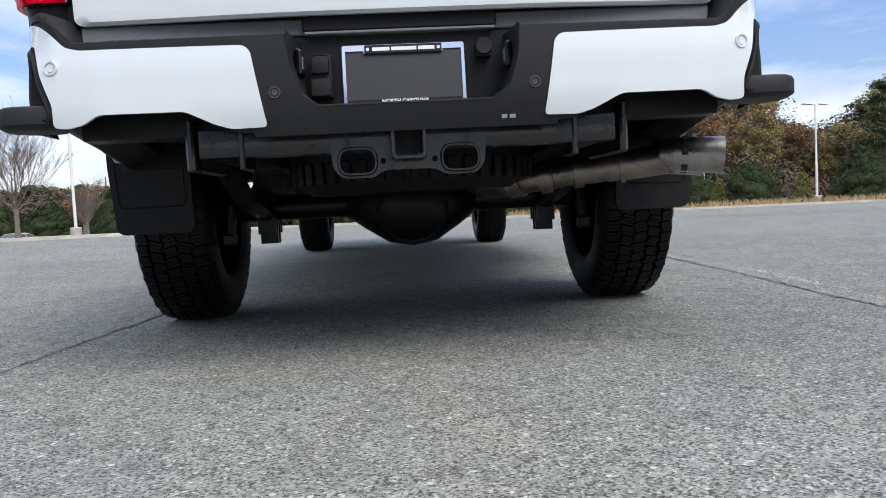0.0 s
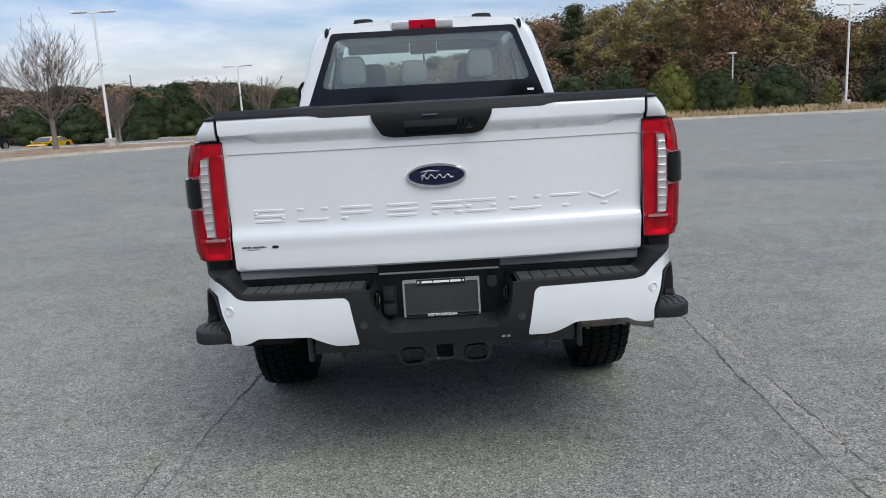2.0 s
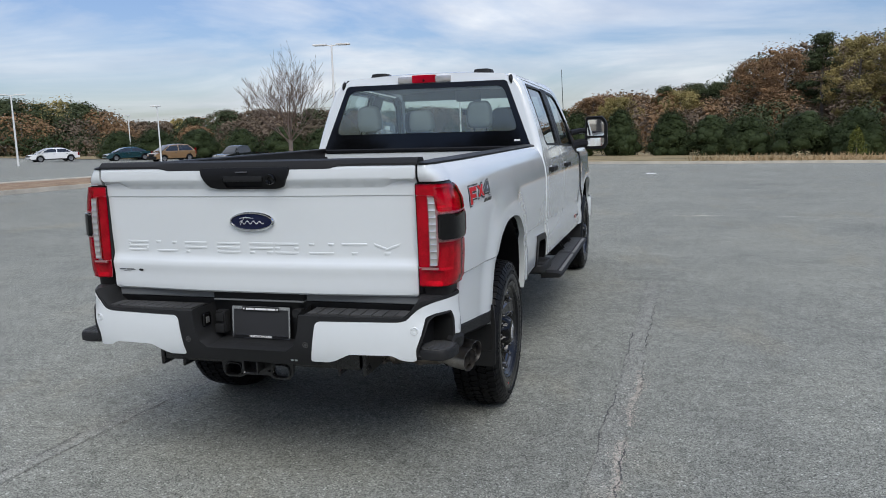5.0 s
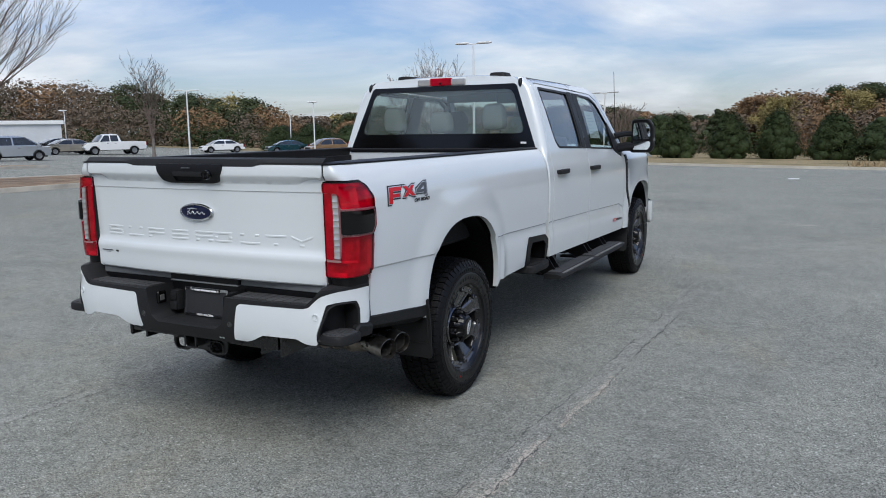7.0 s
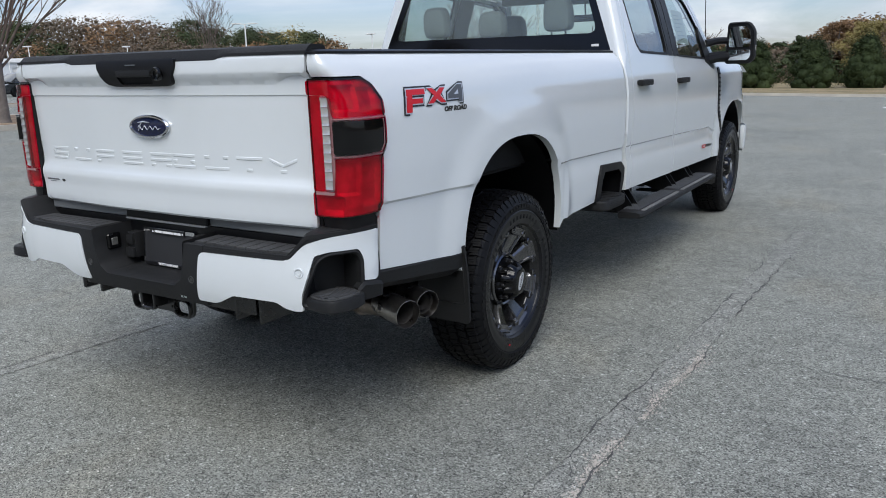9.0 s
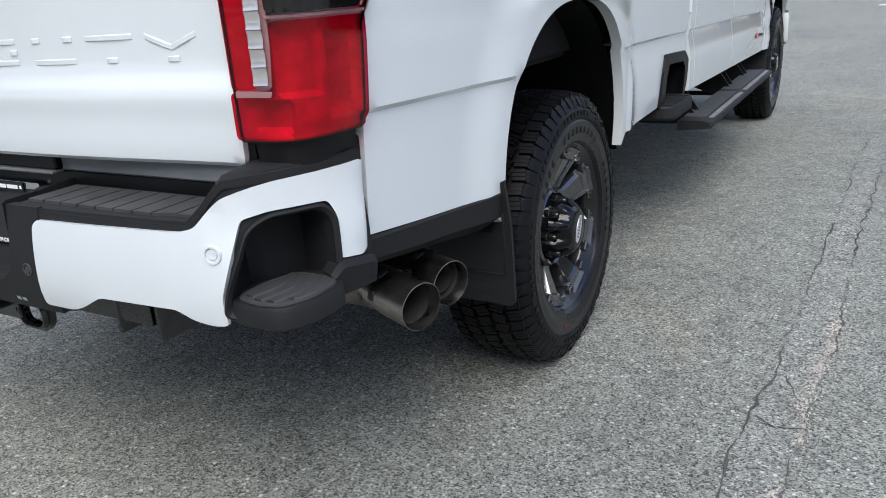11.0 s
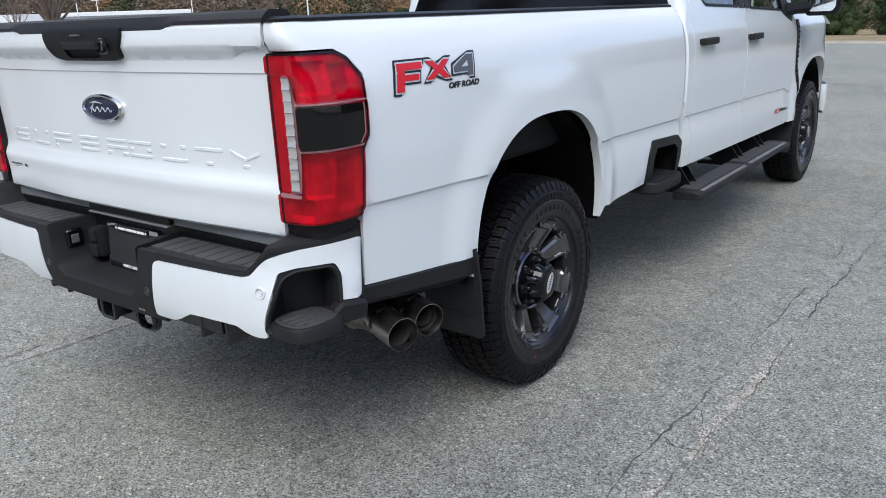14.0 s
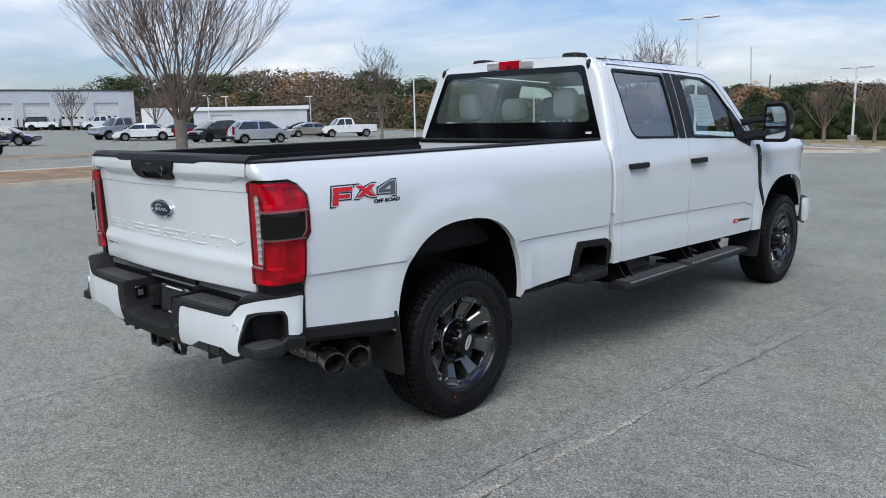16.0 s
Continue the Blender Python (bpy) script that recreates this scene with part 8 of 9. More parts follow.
# ---- far woods: uncountable trees, by colour ----
rng = np.random.default_rng(77)
BAND = rng.random(40)
cloud = {}
trunks = bmesh.new()
for ring, (dist, count, k_el) in enumerate(((0, 112, 1.0), (14, 96, 0.92), (-12, 80, 0.6))):
    for k in range(count):
        az = -96 + 150 * (k + rng.random()) / count
        base = interp([(-96, 172), (-60, 150), (-45, 132), (-36, 125), (-25, 100), (-12, 108), (0, 110), (12, 104), (45, 96)], az)
        d = base + dist + rng.uniform(-4, 4)
        el = interp(EL, az) * k_el * rng.uniform(0.86, 1.04)
        x, y = polar(az, d)
        zb = gz(x, y)
        h = max(3.0, 1.6 + d * math.tan(radians(el)) - zb)
        w = min(12.5, max(4.2, h * rng.uniform(0.85, 1.15) * (1.25 if az < -38 else 1.0)))
        # neighbours often share a colour
        r = rng.random() if rng.random() < 0.42 else BAND[int((az + 96) / 4.2)]
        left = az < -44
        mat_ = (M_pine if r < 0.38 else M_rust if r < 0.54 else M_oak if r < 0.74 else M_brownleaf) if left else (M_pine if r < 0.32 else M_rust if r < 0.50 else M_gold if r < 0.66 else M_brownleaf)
        if ring == 2:
            mat_ = M_brownleaf if rng.random() < 0.55 else (M_pine if rng.random() < 0.6 else M_rust)
        kind = "pine" if mat_ is M_pine else "leaf"
        n = (2600, 800, 1300)[ring]
        p, dd, c, rad = tree_points(rng, h, w, n, kind, 0.20, 60, 0.088)
        # most leaves lie on the outside of a rounded, lumpy crown
        q = rng.normal(size=(n, 3))
        q /= np.linalg.norm(q, axis=1)[:, None]
        ph = rng.random(2) * 6.28
        lump = 0.86 + 0.12 * np.sin(5 * np.arctan2(q[:, 1], q[:, 0]) + ph[0]) * np.sin(6 * q[:, 2] + ph[1]) + 0.09 * rng.random(n)
        skin = q * lump[:, None] * [w / 2, w / 2, h * 0.37] + [0, 0, h * 0.62]
        p = np.where((rng.random(n) < (0.62 if kind == "leaf" else 0.25))[:, None], skin, p)
        dd = 0.5 * dd + 0.8 * facing(p, h, 0.45)
        cloud.setdefault(mat_, []).append((p + [x, y, zb], (0.20, 0.26, 0.18)[ring] * (0.6 + 0.8 * rng.random(n)), dd, c + [x, y, zb], rad))
        tube(trunks, [(x, y, zb - 0.3), (x, y, zb + h * 0.8)], [0.17, 0.06], 4, caps=False)
    # scrub at the foot of the wood
for k in range(260):
    az = -96 + 150 * (k + rng.random()) / 260
    base = interp([(-96, 164), (-60, 134), (-45, 118), (-36, 110), (-25, 88), (-12, 92), (0, 94), (12, 82), (45, 74)], az)
    x, y = polar(az, base + rng.uniform(-3, 6))
    n = 480
    p = shrub_points(rng, rng.uniform(4, 7), rng.uniform(2.0, 3.6), n, 0.2)
    m_ = (M_brownleaf, M_brownleaf, M_pine, M_ever, M_rust)[int(rng.integers(0, 5))]
    c = shrub_points(rng, 3.4, 2.2, 14, 0.2)
    cloud.setdefault(m_, []).append((p + [x, y, gz(x, y)], 0.135 * (0.6 + 0.8 * rng.random(n)), facing(p, 2.6), c + [x, y, gz(x, y)], np.full((14, 3), 0.3)))
# brown undergrowth closing the foot of the wood behind the hollies
for k in range(60):
    x, y = polar(-2 + 46 * (k + rng.random()) / 60, rng.uniform(74, 92))
    hh_ = rng.uniform(3.5, 6.0)
    p = shrub_points(rng, rng.uniform(4, 6.5), hh_, 1000, 0.2)
    m_ = (M_brownleaf, M_brownleaf, M_rust, M_pine)[int(rng.integers(0, 4))]
    c = shrub_points(rng, 3.0, hh_ * 0.8, 16, 0.2)
    cloud.setdefault(m_, []).append((p + [x, y, gz(x, y)], 0.15 * (0.6 + 0.8 * rng.random(1000)), facing(p, hh_), c + [x, y, gz(x, y)], np.full((16, 3), 0.25)))
# tall woods on the other side of the lot, mirrored in the truck's glass and paint
for k in range(34):
    az = 100 + 160 * (k + rng.random()) / 34
    d = rng.uniform(47, 56)
    x, y = polar(az, d)
    h = rng.uniform(16.0, 19.0)
    m_ = (M_pine, M_pine, M_brownleaf, M_rust)[int(rng.integers(0, 4))]
    p, dd, c, rad = tree_points(rng, h, rng.uniform(7, 10), 1200, "pine" if m_ is M_pine else "leaf")
    cloud.setdefault(m_, []).append((p + [x, y, gz(x, y)], 0.34 * (0.6 + 0.8 * rng.random(1200)), dd, c + [x, y, gz(x, y)], rad))
    tube(trunks, [(x, y, gz(x, y) - 0.3), (x, y, gz(x, y) + h * 0.8)], [0.25, 0.08], 5, caps=False)
for m_, parts_ in cloud.items():
    a_, b_, c_, d_, e_ = (np.concatenate(col) for col in zip(*parts_))
    me = leaf_mesh("far_woods", a_, b_, m_, rng, c_, 0.26, (d_, e_))
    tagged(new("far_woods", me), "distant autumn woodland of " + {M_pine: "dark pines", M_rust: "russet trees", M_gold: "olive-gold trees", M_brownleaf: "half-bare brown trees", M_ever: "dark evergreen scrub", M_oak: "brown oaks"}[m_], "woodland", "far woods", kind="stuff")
single("far_trunks", trunks, M_bark, "grey trunks of the distant woodland", "tree trunks", "far woods", kind="stuff")

# ---- lamp posts ----
def lamp_post(x, y, h, arms=2, rz=0.0, thick=0.085, base=True):
    lp = thing("lamp_post", "white car park lamp post with flat lamp heads" if arms == 2 else "small white lamp post", "lamp post", "lamp posts", (x, y, gz(x, y)), rz)
    bm = bmesh.new()
    tube(bm, [(0, 0, 0.0), (0, 0, h * 0.5), (0, 0, h)], [thick, thick * 0.85, thick * 0.62], 10)
    part("pole", bm, M_pole, lp)
    if base:
        bm = bmesh.new()
        tube(bm, [(0, 0, -0.2), (0, 0, 0.52), (0, 0, 0.56)], [0.30, 0.30, 0.26], 16)
        part("base", bm, M_concrete, lp, "round concrete base")
    for k in range(arms):
        s = 1 if k else -1
        bm = bmesh.new()
        tube(bm, [(0, 0, h - 0.08), (s * 0.35, 0, h - 0.02)], 0.035, 6)
        part("arm", bm, M_pole, lp)
        bm = bmesh.new()
        hx = s * (0.72 if arms == 2 else 0.12)
        box(bm, (hx - 0.42, -0.16, h - 0.05), (hx + 0.42, 0.16, h + 0.05), 0.02)
        hd = part("lamp_head", bm, M_pole, lp, "flat lamp head")
        bm = bmesh.new()
        box(bm, (hx - 0.30, -0.12, h - 0.062), (hx + 0.30, 0.12, h - 0.052))
        part("diffuser", bm, M_clear, hd)
    return lp


lamp_post(-17.6, 41.0, 7.35, 2, 8)
lamp_post(28.2, 49.0, 6.7, 2, 20)
lamp_post(-13.6, 56.0, 5.1, 2, -15)
lamp_post(-50.5, 49.8, 5.9, 2, 40, base=False)
for x, y, h in ((-77, 57, 4.4), (-80, 47, 4.2), (-77, 43, 4.2), (-58, 74, 5.0), (25.7, 62.1, 4.6), (-41, 56, 5.0)):
    lamp_post(x, y, h, 1, 30, 0.07, False)
# a dark utility pole behind the trees
for x, y, top in ((-42.7, 114.1, 6.45),):
    bm = bmesh.new()
    tube(bm, [(x, y, gz(x, y) - 0.2), (x, y, top)], [0.12, 0.09], 8)
    single("utility_pole", bm, M_bark, "weathered wooden utility pole behind the trees", "utility pole")
# flattened white litter on the lot
bm = bmesh.new()
box(bm, (1.1, 29.2, gz(1.2, 29.3) + 0.003), (1.5, 29.42, gz(1.2, 29.3) + 0.025), 0.01)
single("litter", bm, M_trimw, "flattened white litter lying on the asphalt", "litter")

# ---- buildings ----
def frame_of(p0, p1):
    """Pose whose x runs along a front from p0 to p1, y into the building."""
    d = math.degrees(math.atan2(p1[1] - p0[1], p1[0] - p0[0]))
    return pose(p0[0], p0[1], gz(*p0) - 0.05, 0, 0, d), math.hypot(p1[0] - p0[0], p1[1] - p0[1])


def garage():
    m, L = frame_of((-125.5, 6.0), (-121.4, 54.5))
    g = thing("service_garage", "long pale grey service garage with a row of white roller doors", "building")
    g.matrix_world = m
    H = 5.3
    n = 9
    doors = [(1.8 + k * (L - 3) / n, 1.8 + k * (L - 3) / n + 3.7) for k in range(n)]
    bm = bmesh.new()
    outer = [(0, 0), (L, 0), (L, H), (0, H)]
    sheet(bm, outer, lambda u, v: Vector((u, 0, v)), holes=[[(a, 0.02), (b, 0.02), (b, 3.5), (a, 3.5)] for a, b in doors], step=6, edge=6, lip=(0, 0.3, 0))
    box(bm, (0, 0.35, 0), (0.2, 18, H)); box(bm, (L - 0.2, 0.35, 0), (L, 18, H)); box(bm, (0, 17.8, 0), (L, 18, H))
    part("wall", bm, M_siding, g)
    bm = bmesh.new()
    box(bm, (-0.2, -0.12, H), (L + 0.2, 18.2, H + 0.22), 0.02)
    part("roof", bm, M_roof, g, "dark roof edge")
    for a, b in doors:
        d = tagged(new("roller_door"))
        d.parent = g
        for k in range(7):
            bm = bmesh.new()
            box(bm, (a, 0.22, 0.5 * k), (b, 0.28, 0.5 * k + 0.485), 0.01)
            part("door_panel", bm, M_rdoor, d)
        for k in range(4):
            bm = bmesh.new()
            u = a + 0.25 + k * (b - a - 0.1) / 4
            box(bm, (u, 0.205, 1.1), (u + 0.45, 0.225, 1.38), 0.01)
            part("door_light", bm, M_smoke, d)
        for k in (a - 0.3, b + 0.3):
            bm = bmesh.new()
            tube(bm, [(k, -0.7, 0), (k, -0.7, 1.15)], 0.09, 8)
            part("bollard", bm, M_black, g)
    for k in (6.5, 16.5, 26.5):
        bm = bmesh.new()
        box(bm, (k, -0.14, 4.5), (k + 0.35, 0.0, 4.75), 0.02)
        part("wall_lamp", bm, M_greyink, g)


garage()


def low_building():
    m, L = frame_of((-81.5, 43.5), (-75.0, 55.0))
    g = thing("low_building", "low white flat-roofed outbuilding behind the parked cars", "building")
    g.matrix_world = m
    H = 2.5
    bm = bmesh.new()
    sheet(bm, [(0, 0), (L, 0), (L, H), (0, H)], lambda u, v: Vector((u, 0, v)), holes=[[(2.0, 0.02), (4.4, 0.02), (4.4, 2.0), (2.0, 2.0)]], step=4, edge=4, lip=(0, 0.2, 0))
    box(bm, (0, 0.25, 0), (0.2, 8, H)); box(bm, (L - 0.2, 0.25, 0), (L, 8, H)); box(bm, (0, 7.8, 0), (L, 8, H))
    part("wall", bm, M_siding, g)
    bm = bmesh.new()
    box(bm, (-0.25, -0.25, H), (L + 0.25, 8.2, H + 0.42), 0.03)
    part("roof", bm, M_trimw, g, "white roof fascia")
    bm = bmesh.new()
    for k in range(4):
        box(bm, (2.0, 0.14, 0.5 * k), (4.4, 0.18, 0.5 * k + 0.485), 0.01)
    part("roller_door", bm, M_rdoor, g)


low_building()
bm = bmesh.new()
m, L = frame_of((-70, 20), (-66, 28))
box(bm, (-93.0, 42.5, 0.2), (-90.0, 46.5, 3.3), 0.03)
single("storage_shed", bm, M_trimw, "plain white storage shed beside the garage", "shed")

# ---- parked vehicles ----
PAINT = {}


def paint(name, c, metal=0.0):
    if name not in PAINT:
        PAINT[name] = mat("paint_" + name, c, 0.22, metal=metal, var=0.03, big=1.0, coat=1.0, rvar=0.03)
    return PAINT[name]


def vehicle(name, label, x, y, heading, colour, kind):
    """A parked vehicle: nose towards +y before it is turned to its heading (degrees from +y to the left)."""
    P = {"sedan": (4.7, 0.90, 0.62, 0.95, 1.42, (-1.85, -0.85, 0.45, 1.45)), "coupe": (4.5, 0.92, 0.58, 0.85, 1.28, (-1.9, -0.7, 0.4, 1.3)), "suv": (4.55, 0.92, 0.72, 1.04, 1.70, (-2.16, -1.42, 0.42, 1.56)),
         "pickup": (5.8, 0.98, 0.80, 1.22, 1.92, (-0.45, -0.25, 1.0, 1.65)), "jeep": (4.3, 0.92, 0.85, 1.20, 1.85, (-1.95, -1.85, 0.55, 0.75))}[kind]
    L, W, zs_, belt, top, (c0, c1, c2, c3) = P
    v = thing(name, label, "car" if kind in ("sedan", "coupe", "suv") else "pickup truck" if kind == "pickup" else "off-road car", "parked vehicles", (x, y, gz(x, y)), heading)
    hl = L / 2
    rw_ = 0.40 if kind in ("pickup", "jeep") else 0.34
    ax = (-hl + (1.25 if kind == "pickup" else 0.85), hl - 0.92)
    bonnet = belt - (0.05 if kind in ("pickup", "jeep") else 0.09 if kind == "suv" else 0.12)
    zb = 0.30 if kind not in ("pickup", "jeep") else 0.48
    prof = [(-hl + 0.04, zb + 0.05), (-hl, 0.62), (-hl + 0.05, belt - 0.06), (-hl + 0.18, belt + (0.0 if kind != "suv" else 0.02)), (hl - 1.25, bonnet + 0.05), (hl - 0.30, bonnet - 0.06), (hl - 0.06, bonnet - 0.22), (hl, 0.60), (hl - 0.08, zb)]
    for ay in ax[::-1]:
        prof += [(ay + (rw_ + 0.07) * math.cos(t), max(zb, rw_ + (rw_ + 0.07) * math.sin(t))) for t in [math.pi * k / 8 for k in range(9)]]
    bm = bmesh.new()
    for s in (1, -1):
        sheet(bm, prof, lambda a, b: Vector((s * (W - 0.10 * ((a / hl) ** 2) ** 1.5 - 0.05 * abs(b - 0.75) ** 2), a, b)), step=0.35, edge=0.2)
    topline = [(-hl, 0.45)] + prof[1:8]
    td_ = [p for a, b in zip(topline, topline[1:]) for p in ((a[0] + (b[0] - a[0]) * k / 4, a[1] + (b[1] - a[1]) * k / 4) for k in range(4))] + [topline[-1]]
    wid = lambda a, b: W - 0.10 * ((a / hl) ** 2) ** 1.5 - 0.05 * abs(b - 0.75) ** 2
    if kind == "pickup":
        td1 = [p for p in td_ if p[0] < -hl + 0.12]
        td2 = [p for p in td_ if p[0] > -0.5]
        for tl in (td1, td2):
            loft(bm, [[(wid(a, b) * f, a, b + 0.02 * (1 - f * f)) for f in (-1, -0.5, 0, 0.5, 1)] for a, b in tl])
    else:
        loft(bm, [[(wid(a, b) * f, a, b + 0.03 * (1 - f * f)) for f in (-1, -0.5, 0, 0.5, 1)] for a, b in td_])
    part("body", bm, colour, v)
    if kind == "pickup":
        bm = bmesh.new()
        box(bm, (-W + 0.12, -hl + 0.12, 0.82), (W - 0.12, -0.5, 0.86))
        box(bm, (-W + 0.06, -0.5, 0.7), (W - 0.06, -0.42, belt))
        for s in (1, -1):
            box(bm, (min(s * (W - 0.14), s * (W - 0.05)), -hl + 0.1, 0.8), (max(s * (W - 0.14), s * (W - 0.05)), -0.5, belt - 0.02))
        part("load_bed", bm, colour, v)
    # painted cabin with a rounded roofline, and panes set into it
    wt = W - 0.26 if kind not in ("jeep",) else W - 0.14
    tuck = lambda z: (W - 0.05) - (W - 0.05 - wt) * max(0.0, (z - belt) / (top - belt)) ** 1.2
    line = rounded([(c0 - 0.03, belt - 0.05), (c1, top - 0.02), ((c1 + c2) / 2, top), (c2, top - 0.03), (c3 + 0.03, belt - 0.05)], [0.02, 0.22, 0.3, 0.28, 0.02], 6)
    bm = bmesh.new()
    for s in (1, -1):
        sheet(bm, line, lambda a, b: Vector((s * tuck(b), a, b)), step=0.3, edge=0.15)
    loft(bm, [[(tuck(b) * f, a, b + 0.035 * (1 - f * f) * (b > belt)) for f in (-1, -0.75, -0.4, 0, 0.4, 0.75, 1)] for a, b in line])
    part("cabin", bm, M_black if kind == "jeep" else colour, v, smooth=50)
    lo_, hi_ = belt + 0.03, top - 0.11
    at_ = lambda q, z: interp([(belt, q[0]), (top, q[1])], z)
    rear_, front_ = (c0, c1 - 0.05), (c3, c2 + 0.05)
    mid_ = (c0 + c3) / 2 + (0.02 if kind != "pickup" else -0.05)
    for s in (1, -1):
        for a0, a1, b0, b1 in ((at_(rear_, lo_) + 0.22, mid_ - 0.05, at_(rear_, hi_) + 0.16, mid_ - 0.05), (mid_ + 0.05, at_(front_, lo_) - 0.16, mid_ + 0.05, at_(front_, hi_) - 0.12)):
            if a1 - a0 < 0.15:
                continue
            bm = bmesh.new()
            sheet(bm, rounded([(a0, lo_), (a1, lo_), (b1, hi_), (b0, hi_)], 0.05), lambda a, b: Vector((s * (tuck(b) + 0.006), a, b)), step=0.4, edge=0.2)
            part("window_pane", bm, M_carglass, v, "dark window glass")
    for q, d_ in ((rear_, -1), (front_, 1)):
        bm = bmesh.new()
        loft(bm, [[(tuck(z) * f * 0.88, at_(q, z) + d_ * (0.025 + 0.05 * (z - lo_) / (hi_ - lo_) * (1 - (z - lo_) / (hi_ - lo_))), z + 0.035 * (1 - f * f)) for f in (-1, -0.5, 0, 0.5, 1)] for z in span(lo_, hi_ + 0.02, 4)])
        part("rear_screen" if d_ < 0 else "windscreen", bm, M_carglass, v, "dark window glass")
    for s in (1, -1):
        bm = bmesh.new()
        box(bm, (s * (W + 0.06) - 0.07, c3 - 0.32, belt + 0.0), (s * (W + 0.06) + 0.07, c3 - 0.2, belt + 0.14), 0.03)
        part("door_mirror", bm, M_black if kind in ("pickup", "jeep") else colour, v)
        for a0, a1 in ((c0 + 0.4, (c0 + c3) / 2 - 0.06), ((c0 + c3) / 2, c3 - 0.35)):
            bm = bmesh.new()
            yy_ = (a0 * 0.75 + a1 * 0.25)
            box(bm, (s * wid(yy_, belt - 0.15) - 0.015, yy_ - 0.09, belt - 0.17), (s * wid(yy_, belt - 0.15) + 0.025, yy_ + 0.09, belt - 0.13), 0.01)
            part("door_handle", bm, M_chrome if colour is not M_black else M_black, v)
        bm = bmesh.new()
        box(bm, (min(s * (W - 0.42), s * (W - 0.14)), hl - 0.20, bonnet - 0.26), (max(s * (W - 0.42), s * (W - 0.14)), hl - 0.03, bonnet - 0.10), 0.03)
        part("headlight", bm, M_clear, v, "clear headlight")
        bm = bmesh.new()
        box(bm, (min(s * (W - 0.24), s * (W - 0.08)), -hl - 0.012, belt - 0.36), (max(s * (W - 0.24), s * (W - 0.08)), -hl + 0.14, belt - (0.05 if kind != "suv" else -0.25)), 0.02)
        part("tail_light", bm, M_red, v, "red tail light")
        for ay in ax:
            wv = tagged(new("wheel"))
            wv.parent = v
            wv.matrix_local = pose(s * (W - 0.13), ay, rw_, 0, 0, 0 if s > 0 else 180)
            bm = bmesh.new()
            lathe(bm, [(rw_ * 0.62, -0.11), (rw_ * 0.9, -0.115), (rw_, -0.085), (rw_, 0.085), (rw_ * 0.9, 0.115), (rw_ * 0.62, 0.105)], None, 28)
            part("tyre", bm, M_rubber, wv)
            bm = bmesh.new()
            lathe(bm, [(rw_ * 0.62, 0.10), (rw_ * 0.56, 0.085), (rw_ * 0.5, 0.05), (0.02, 0.05), (0.0, 0.05)], None, 20)
            for k in range(5):
                mm = pose(0, 0, 0, 72 * k, 0, 0)
                box(bm, (0.05, -0.035, 0.03), (0.085, 0.035, rw_ * 0.58), 0.008, mm)
            part("rim", bm, M_black if kind == "jeep" or colour in (M_black, C_grey) else M_grey_rim, wv)
    bm = bmesh.new()
    box(bm, (-W + 0.45, hl - 0.06, bonnet - 0.34), (W - 0.45, hl + 0.012, bonnet - 0.12), 0.02)
    part("grille", bm, M_black if kind != "pickup" else M_chrome, v)
    for yy_, nm in ((hl - 0.02, "front_bumper"), (-hl + 0.02, "rear_bumper")):
        bm = bmesh.new()
        box(bm, (-W + 0.05, yy_ - 0.07, zb + 0.06), (W - 0.05, yy_ + 0.07, zb + 0.26), 0.04, seg=2)
        part(nm, bm, M_chrome if kind == "pickup" else (M_black if kind in ("jeep", "suv") else colour), v)
    bm = bmesh.new()
    box(bm, (-0.16, -hl - 0.03, 0.60), (0.16, -hl - 0.005, 0.74), 0.005)
    part("licence_plate", bm, M_trimw, v)
    bm = bmesh.new()
    box(bm, (-W + 0.12, -hl + 0.3, zb - 0.06), (W - 0.12, hl - 0.3, zb + 0.12))
    part("underbody", bm, M_frame, v)
    if kind == "jeep":
        bm = bmesh.new()
        lathe(bm, [(0.15, -0.1), (0.38, -0.11), (0.40, 0.0), (0.38, 0.11), (0.15, 0.1), (0, 0.1)], pose(0, -hl - 0.12, 1.0, 0, 0, -90), 24)
        part("spare_wheel", bm, M_rubber, v)
    return v


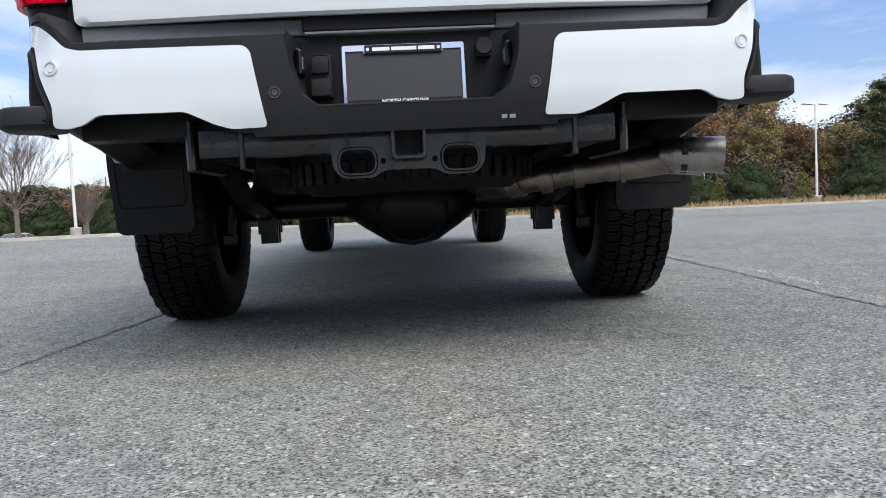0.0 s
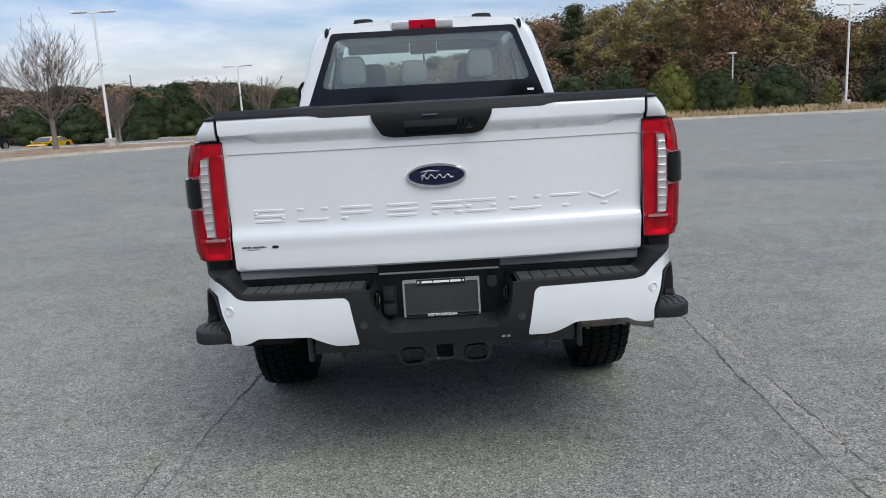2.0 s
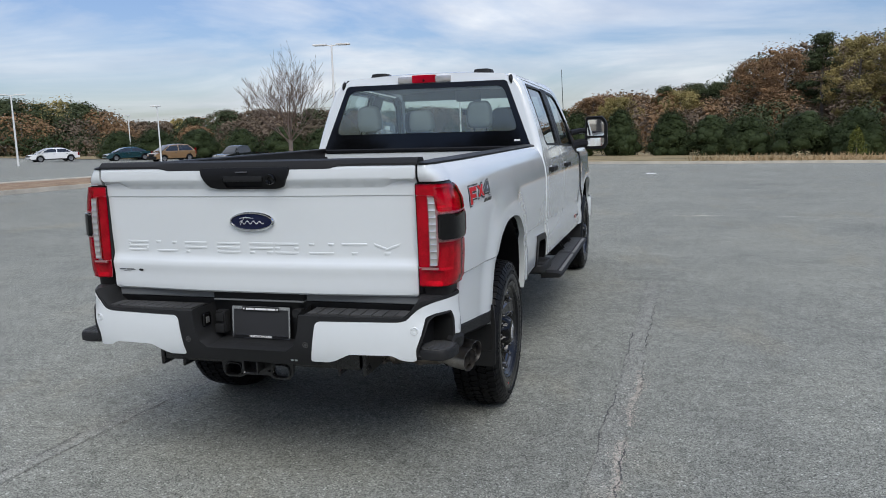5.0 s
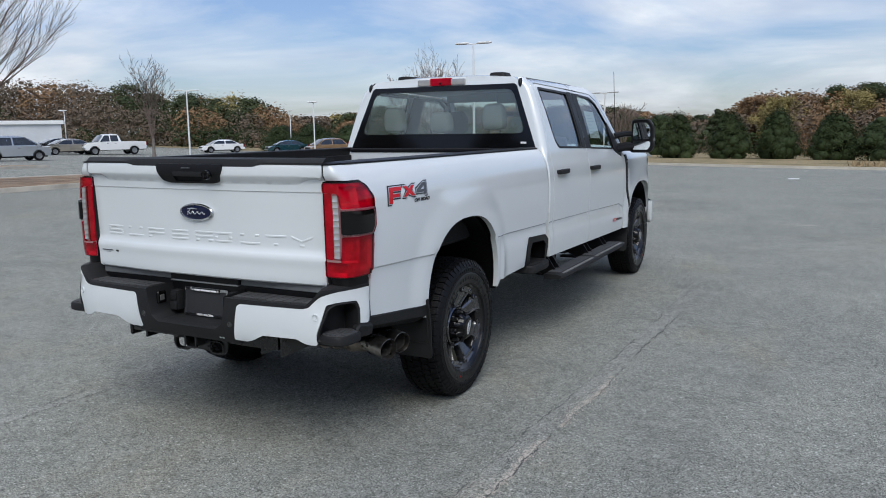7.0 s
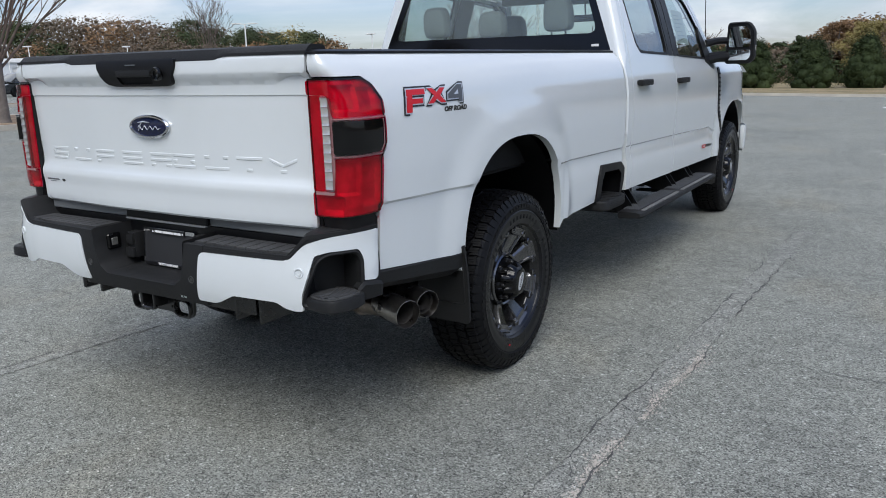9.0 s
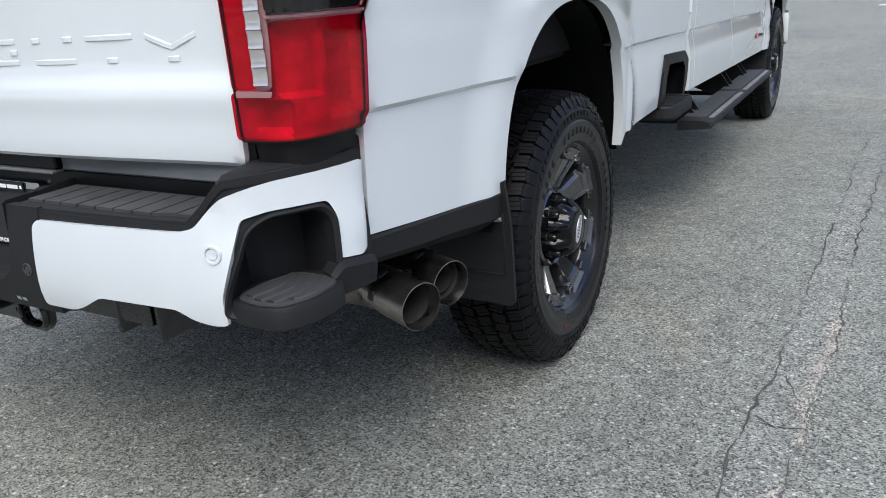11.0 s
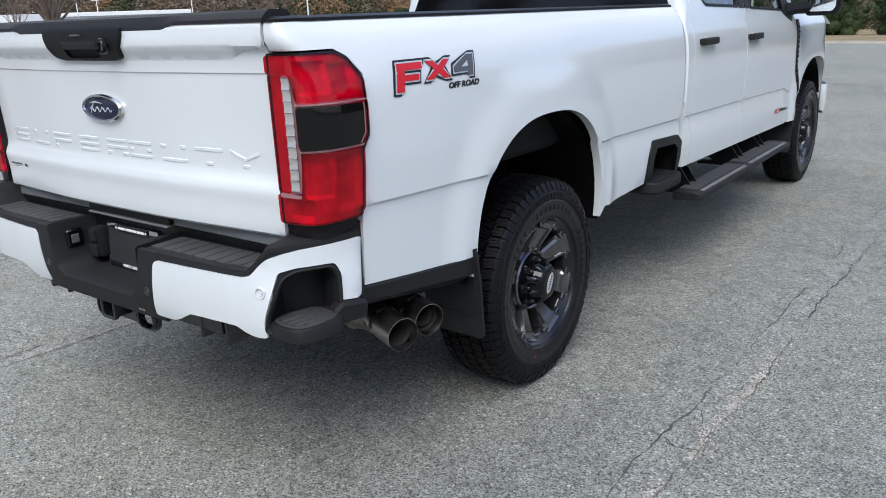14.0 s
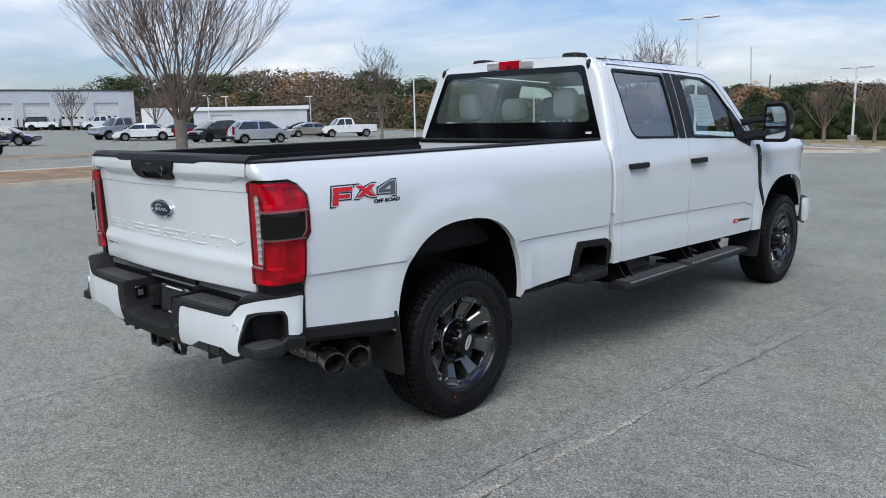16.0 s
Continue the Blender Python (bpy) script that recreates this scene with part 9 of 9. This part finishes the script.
C_silver, C_white2, C_beige = paint("silver", (0.42, 0.45, 0.48), 0.5), paint("white", (0.78, 0.78, 0.77)), paint("beige", (0.36, 0.33, 0.28), 0.5)
C_grey, C_red2, C_navy = paint("dark_grey", (0.045, 0.048, 0.05), 0.4), paint("dark_red", (0.20, 0.012, 0.018), 0.2), paint("navy", (0.016, 0.016, 0.055), 0.3)
C_orange, C_black2, C_yellow, C_teal = paint("copper_tan", (0.42, 0.26, 0.14), 0.5), paint("black_green", (0.014, 0.018, 0.018), 0.3), paint("yellow", (0.62, 0.36, 0.01)), paint("teal", (0.012, 0.06, 0.075), 0.4)
for name, label, x, y, hd, col, kind in [
        ("parked_pickup", "dark pickup truck parked on the car park", -38.7, 8.2, -70, M_black, "pickup"),
        ("parked_sedan", "dark blue saloon car parked on the car park", -54.8, 15.1, -35, C_navy, "coupe"),
        ("parked_jeep", "white off-road car with a black top by the garage", -110, 36.4, -30, C_white2, "jeep"),
        ("parked_pickup", "silver pickup truck parked in a row of cars", -63.4, 27.4, 185, C_silver, "pickup"),
        ("parked_pickup", "white pickup truck parked near the garage", -102.7, 41.6, 170, C_white2, "pickup"),
        ("parked_sedan", "white saloon car parked in a row of cars", -59.8, 27.2, 163, C_white2, "sedan"),
        ("parked_sedan", "dark red saloon car parked in a row of cars", -60.3, 30.8, 163, C_red2, "sedan"),
        ("parked_suv", "dark grey sport utility car parked in a row", -53.4, 30.4, 190, C_grey, "suv"),
        ("parked_suv", "silver sport utility car parked in a row", -47.7, 30.8, -13, C_silver, "suv"),
        ("parked_sedan", "dark grey saloon car parked behind others", -64.8, 46.7, 165, C_grey, "sedan"),
        ("parked_sedan", "beige saloon car parked beside a pickup", -60.4, 44.6, 165, C_beige, "sedan"),
        ("parked_pickup", "white extended-cab pickup truck parked on the lot", -58.6, 48.1, 160, C_white2, "pickup"),
        ("parked_sedan", "white saloon car parked far off", -58.6, 62.5, 150, C_white2, "sedan"),
        ("parked_sedan", "dark teal saloon car parked far off", -53.2, 67.2, 145, C_teal, "sedan"),
        ("parked_suv", "copper-tan sport utility car parked on the lot", -46.2, 65.0, 155, C_orange, "suv"),
        ("parked_pickup", "black pickup truck parked on the lot", -37.5, 63.6, 165, C_black2, "pickup"),
        ("parked_coupe", "bright yellow sports coupe parked on the lot", -33.6, 67.4, 172, C_yellow, "coupe")]:
    vehicle(name, label, x, y, hd, col, kind)
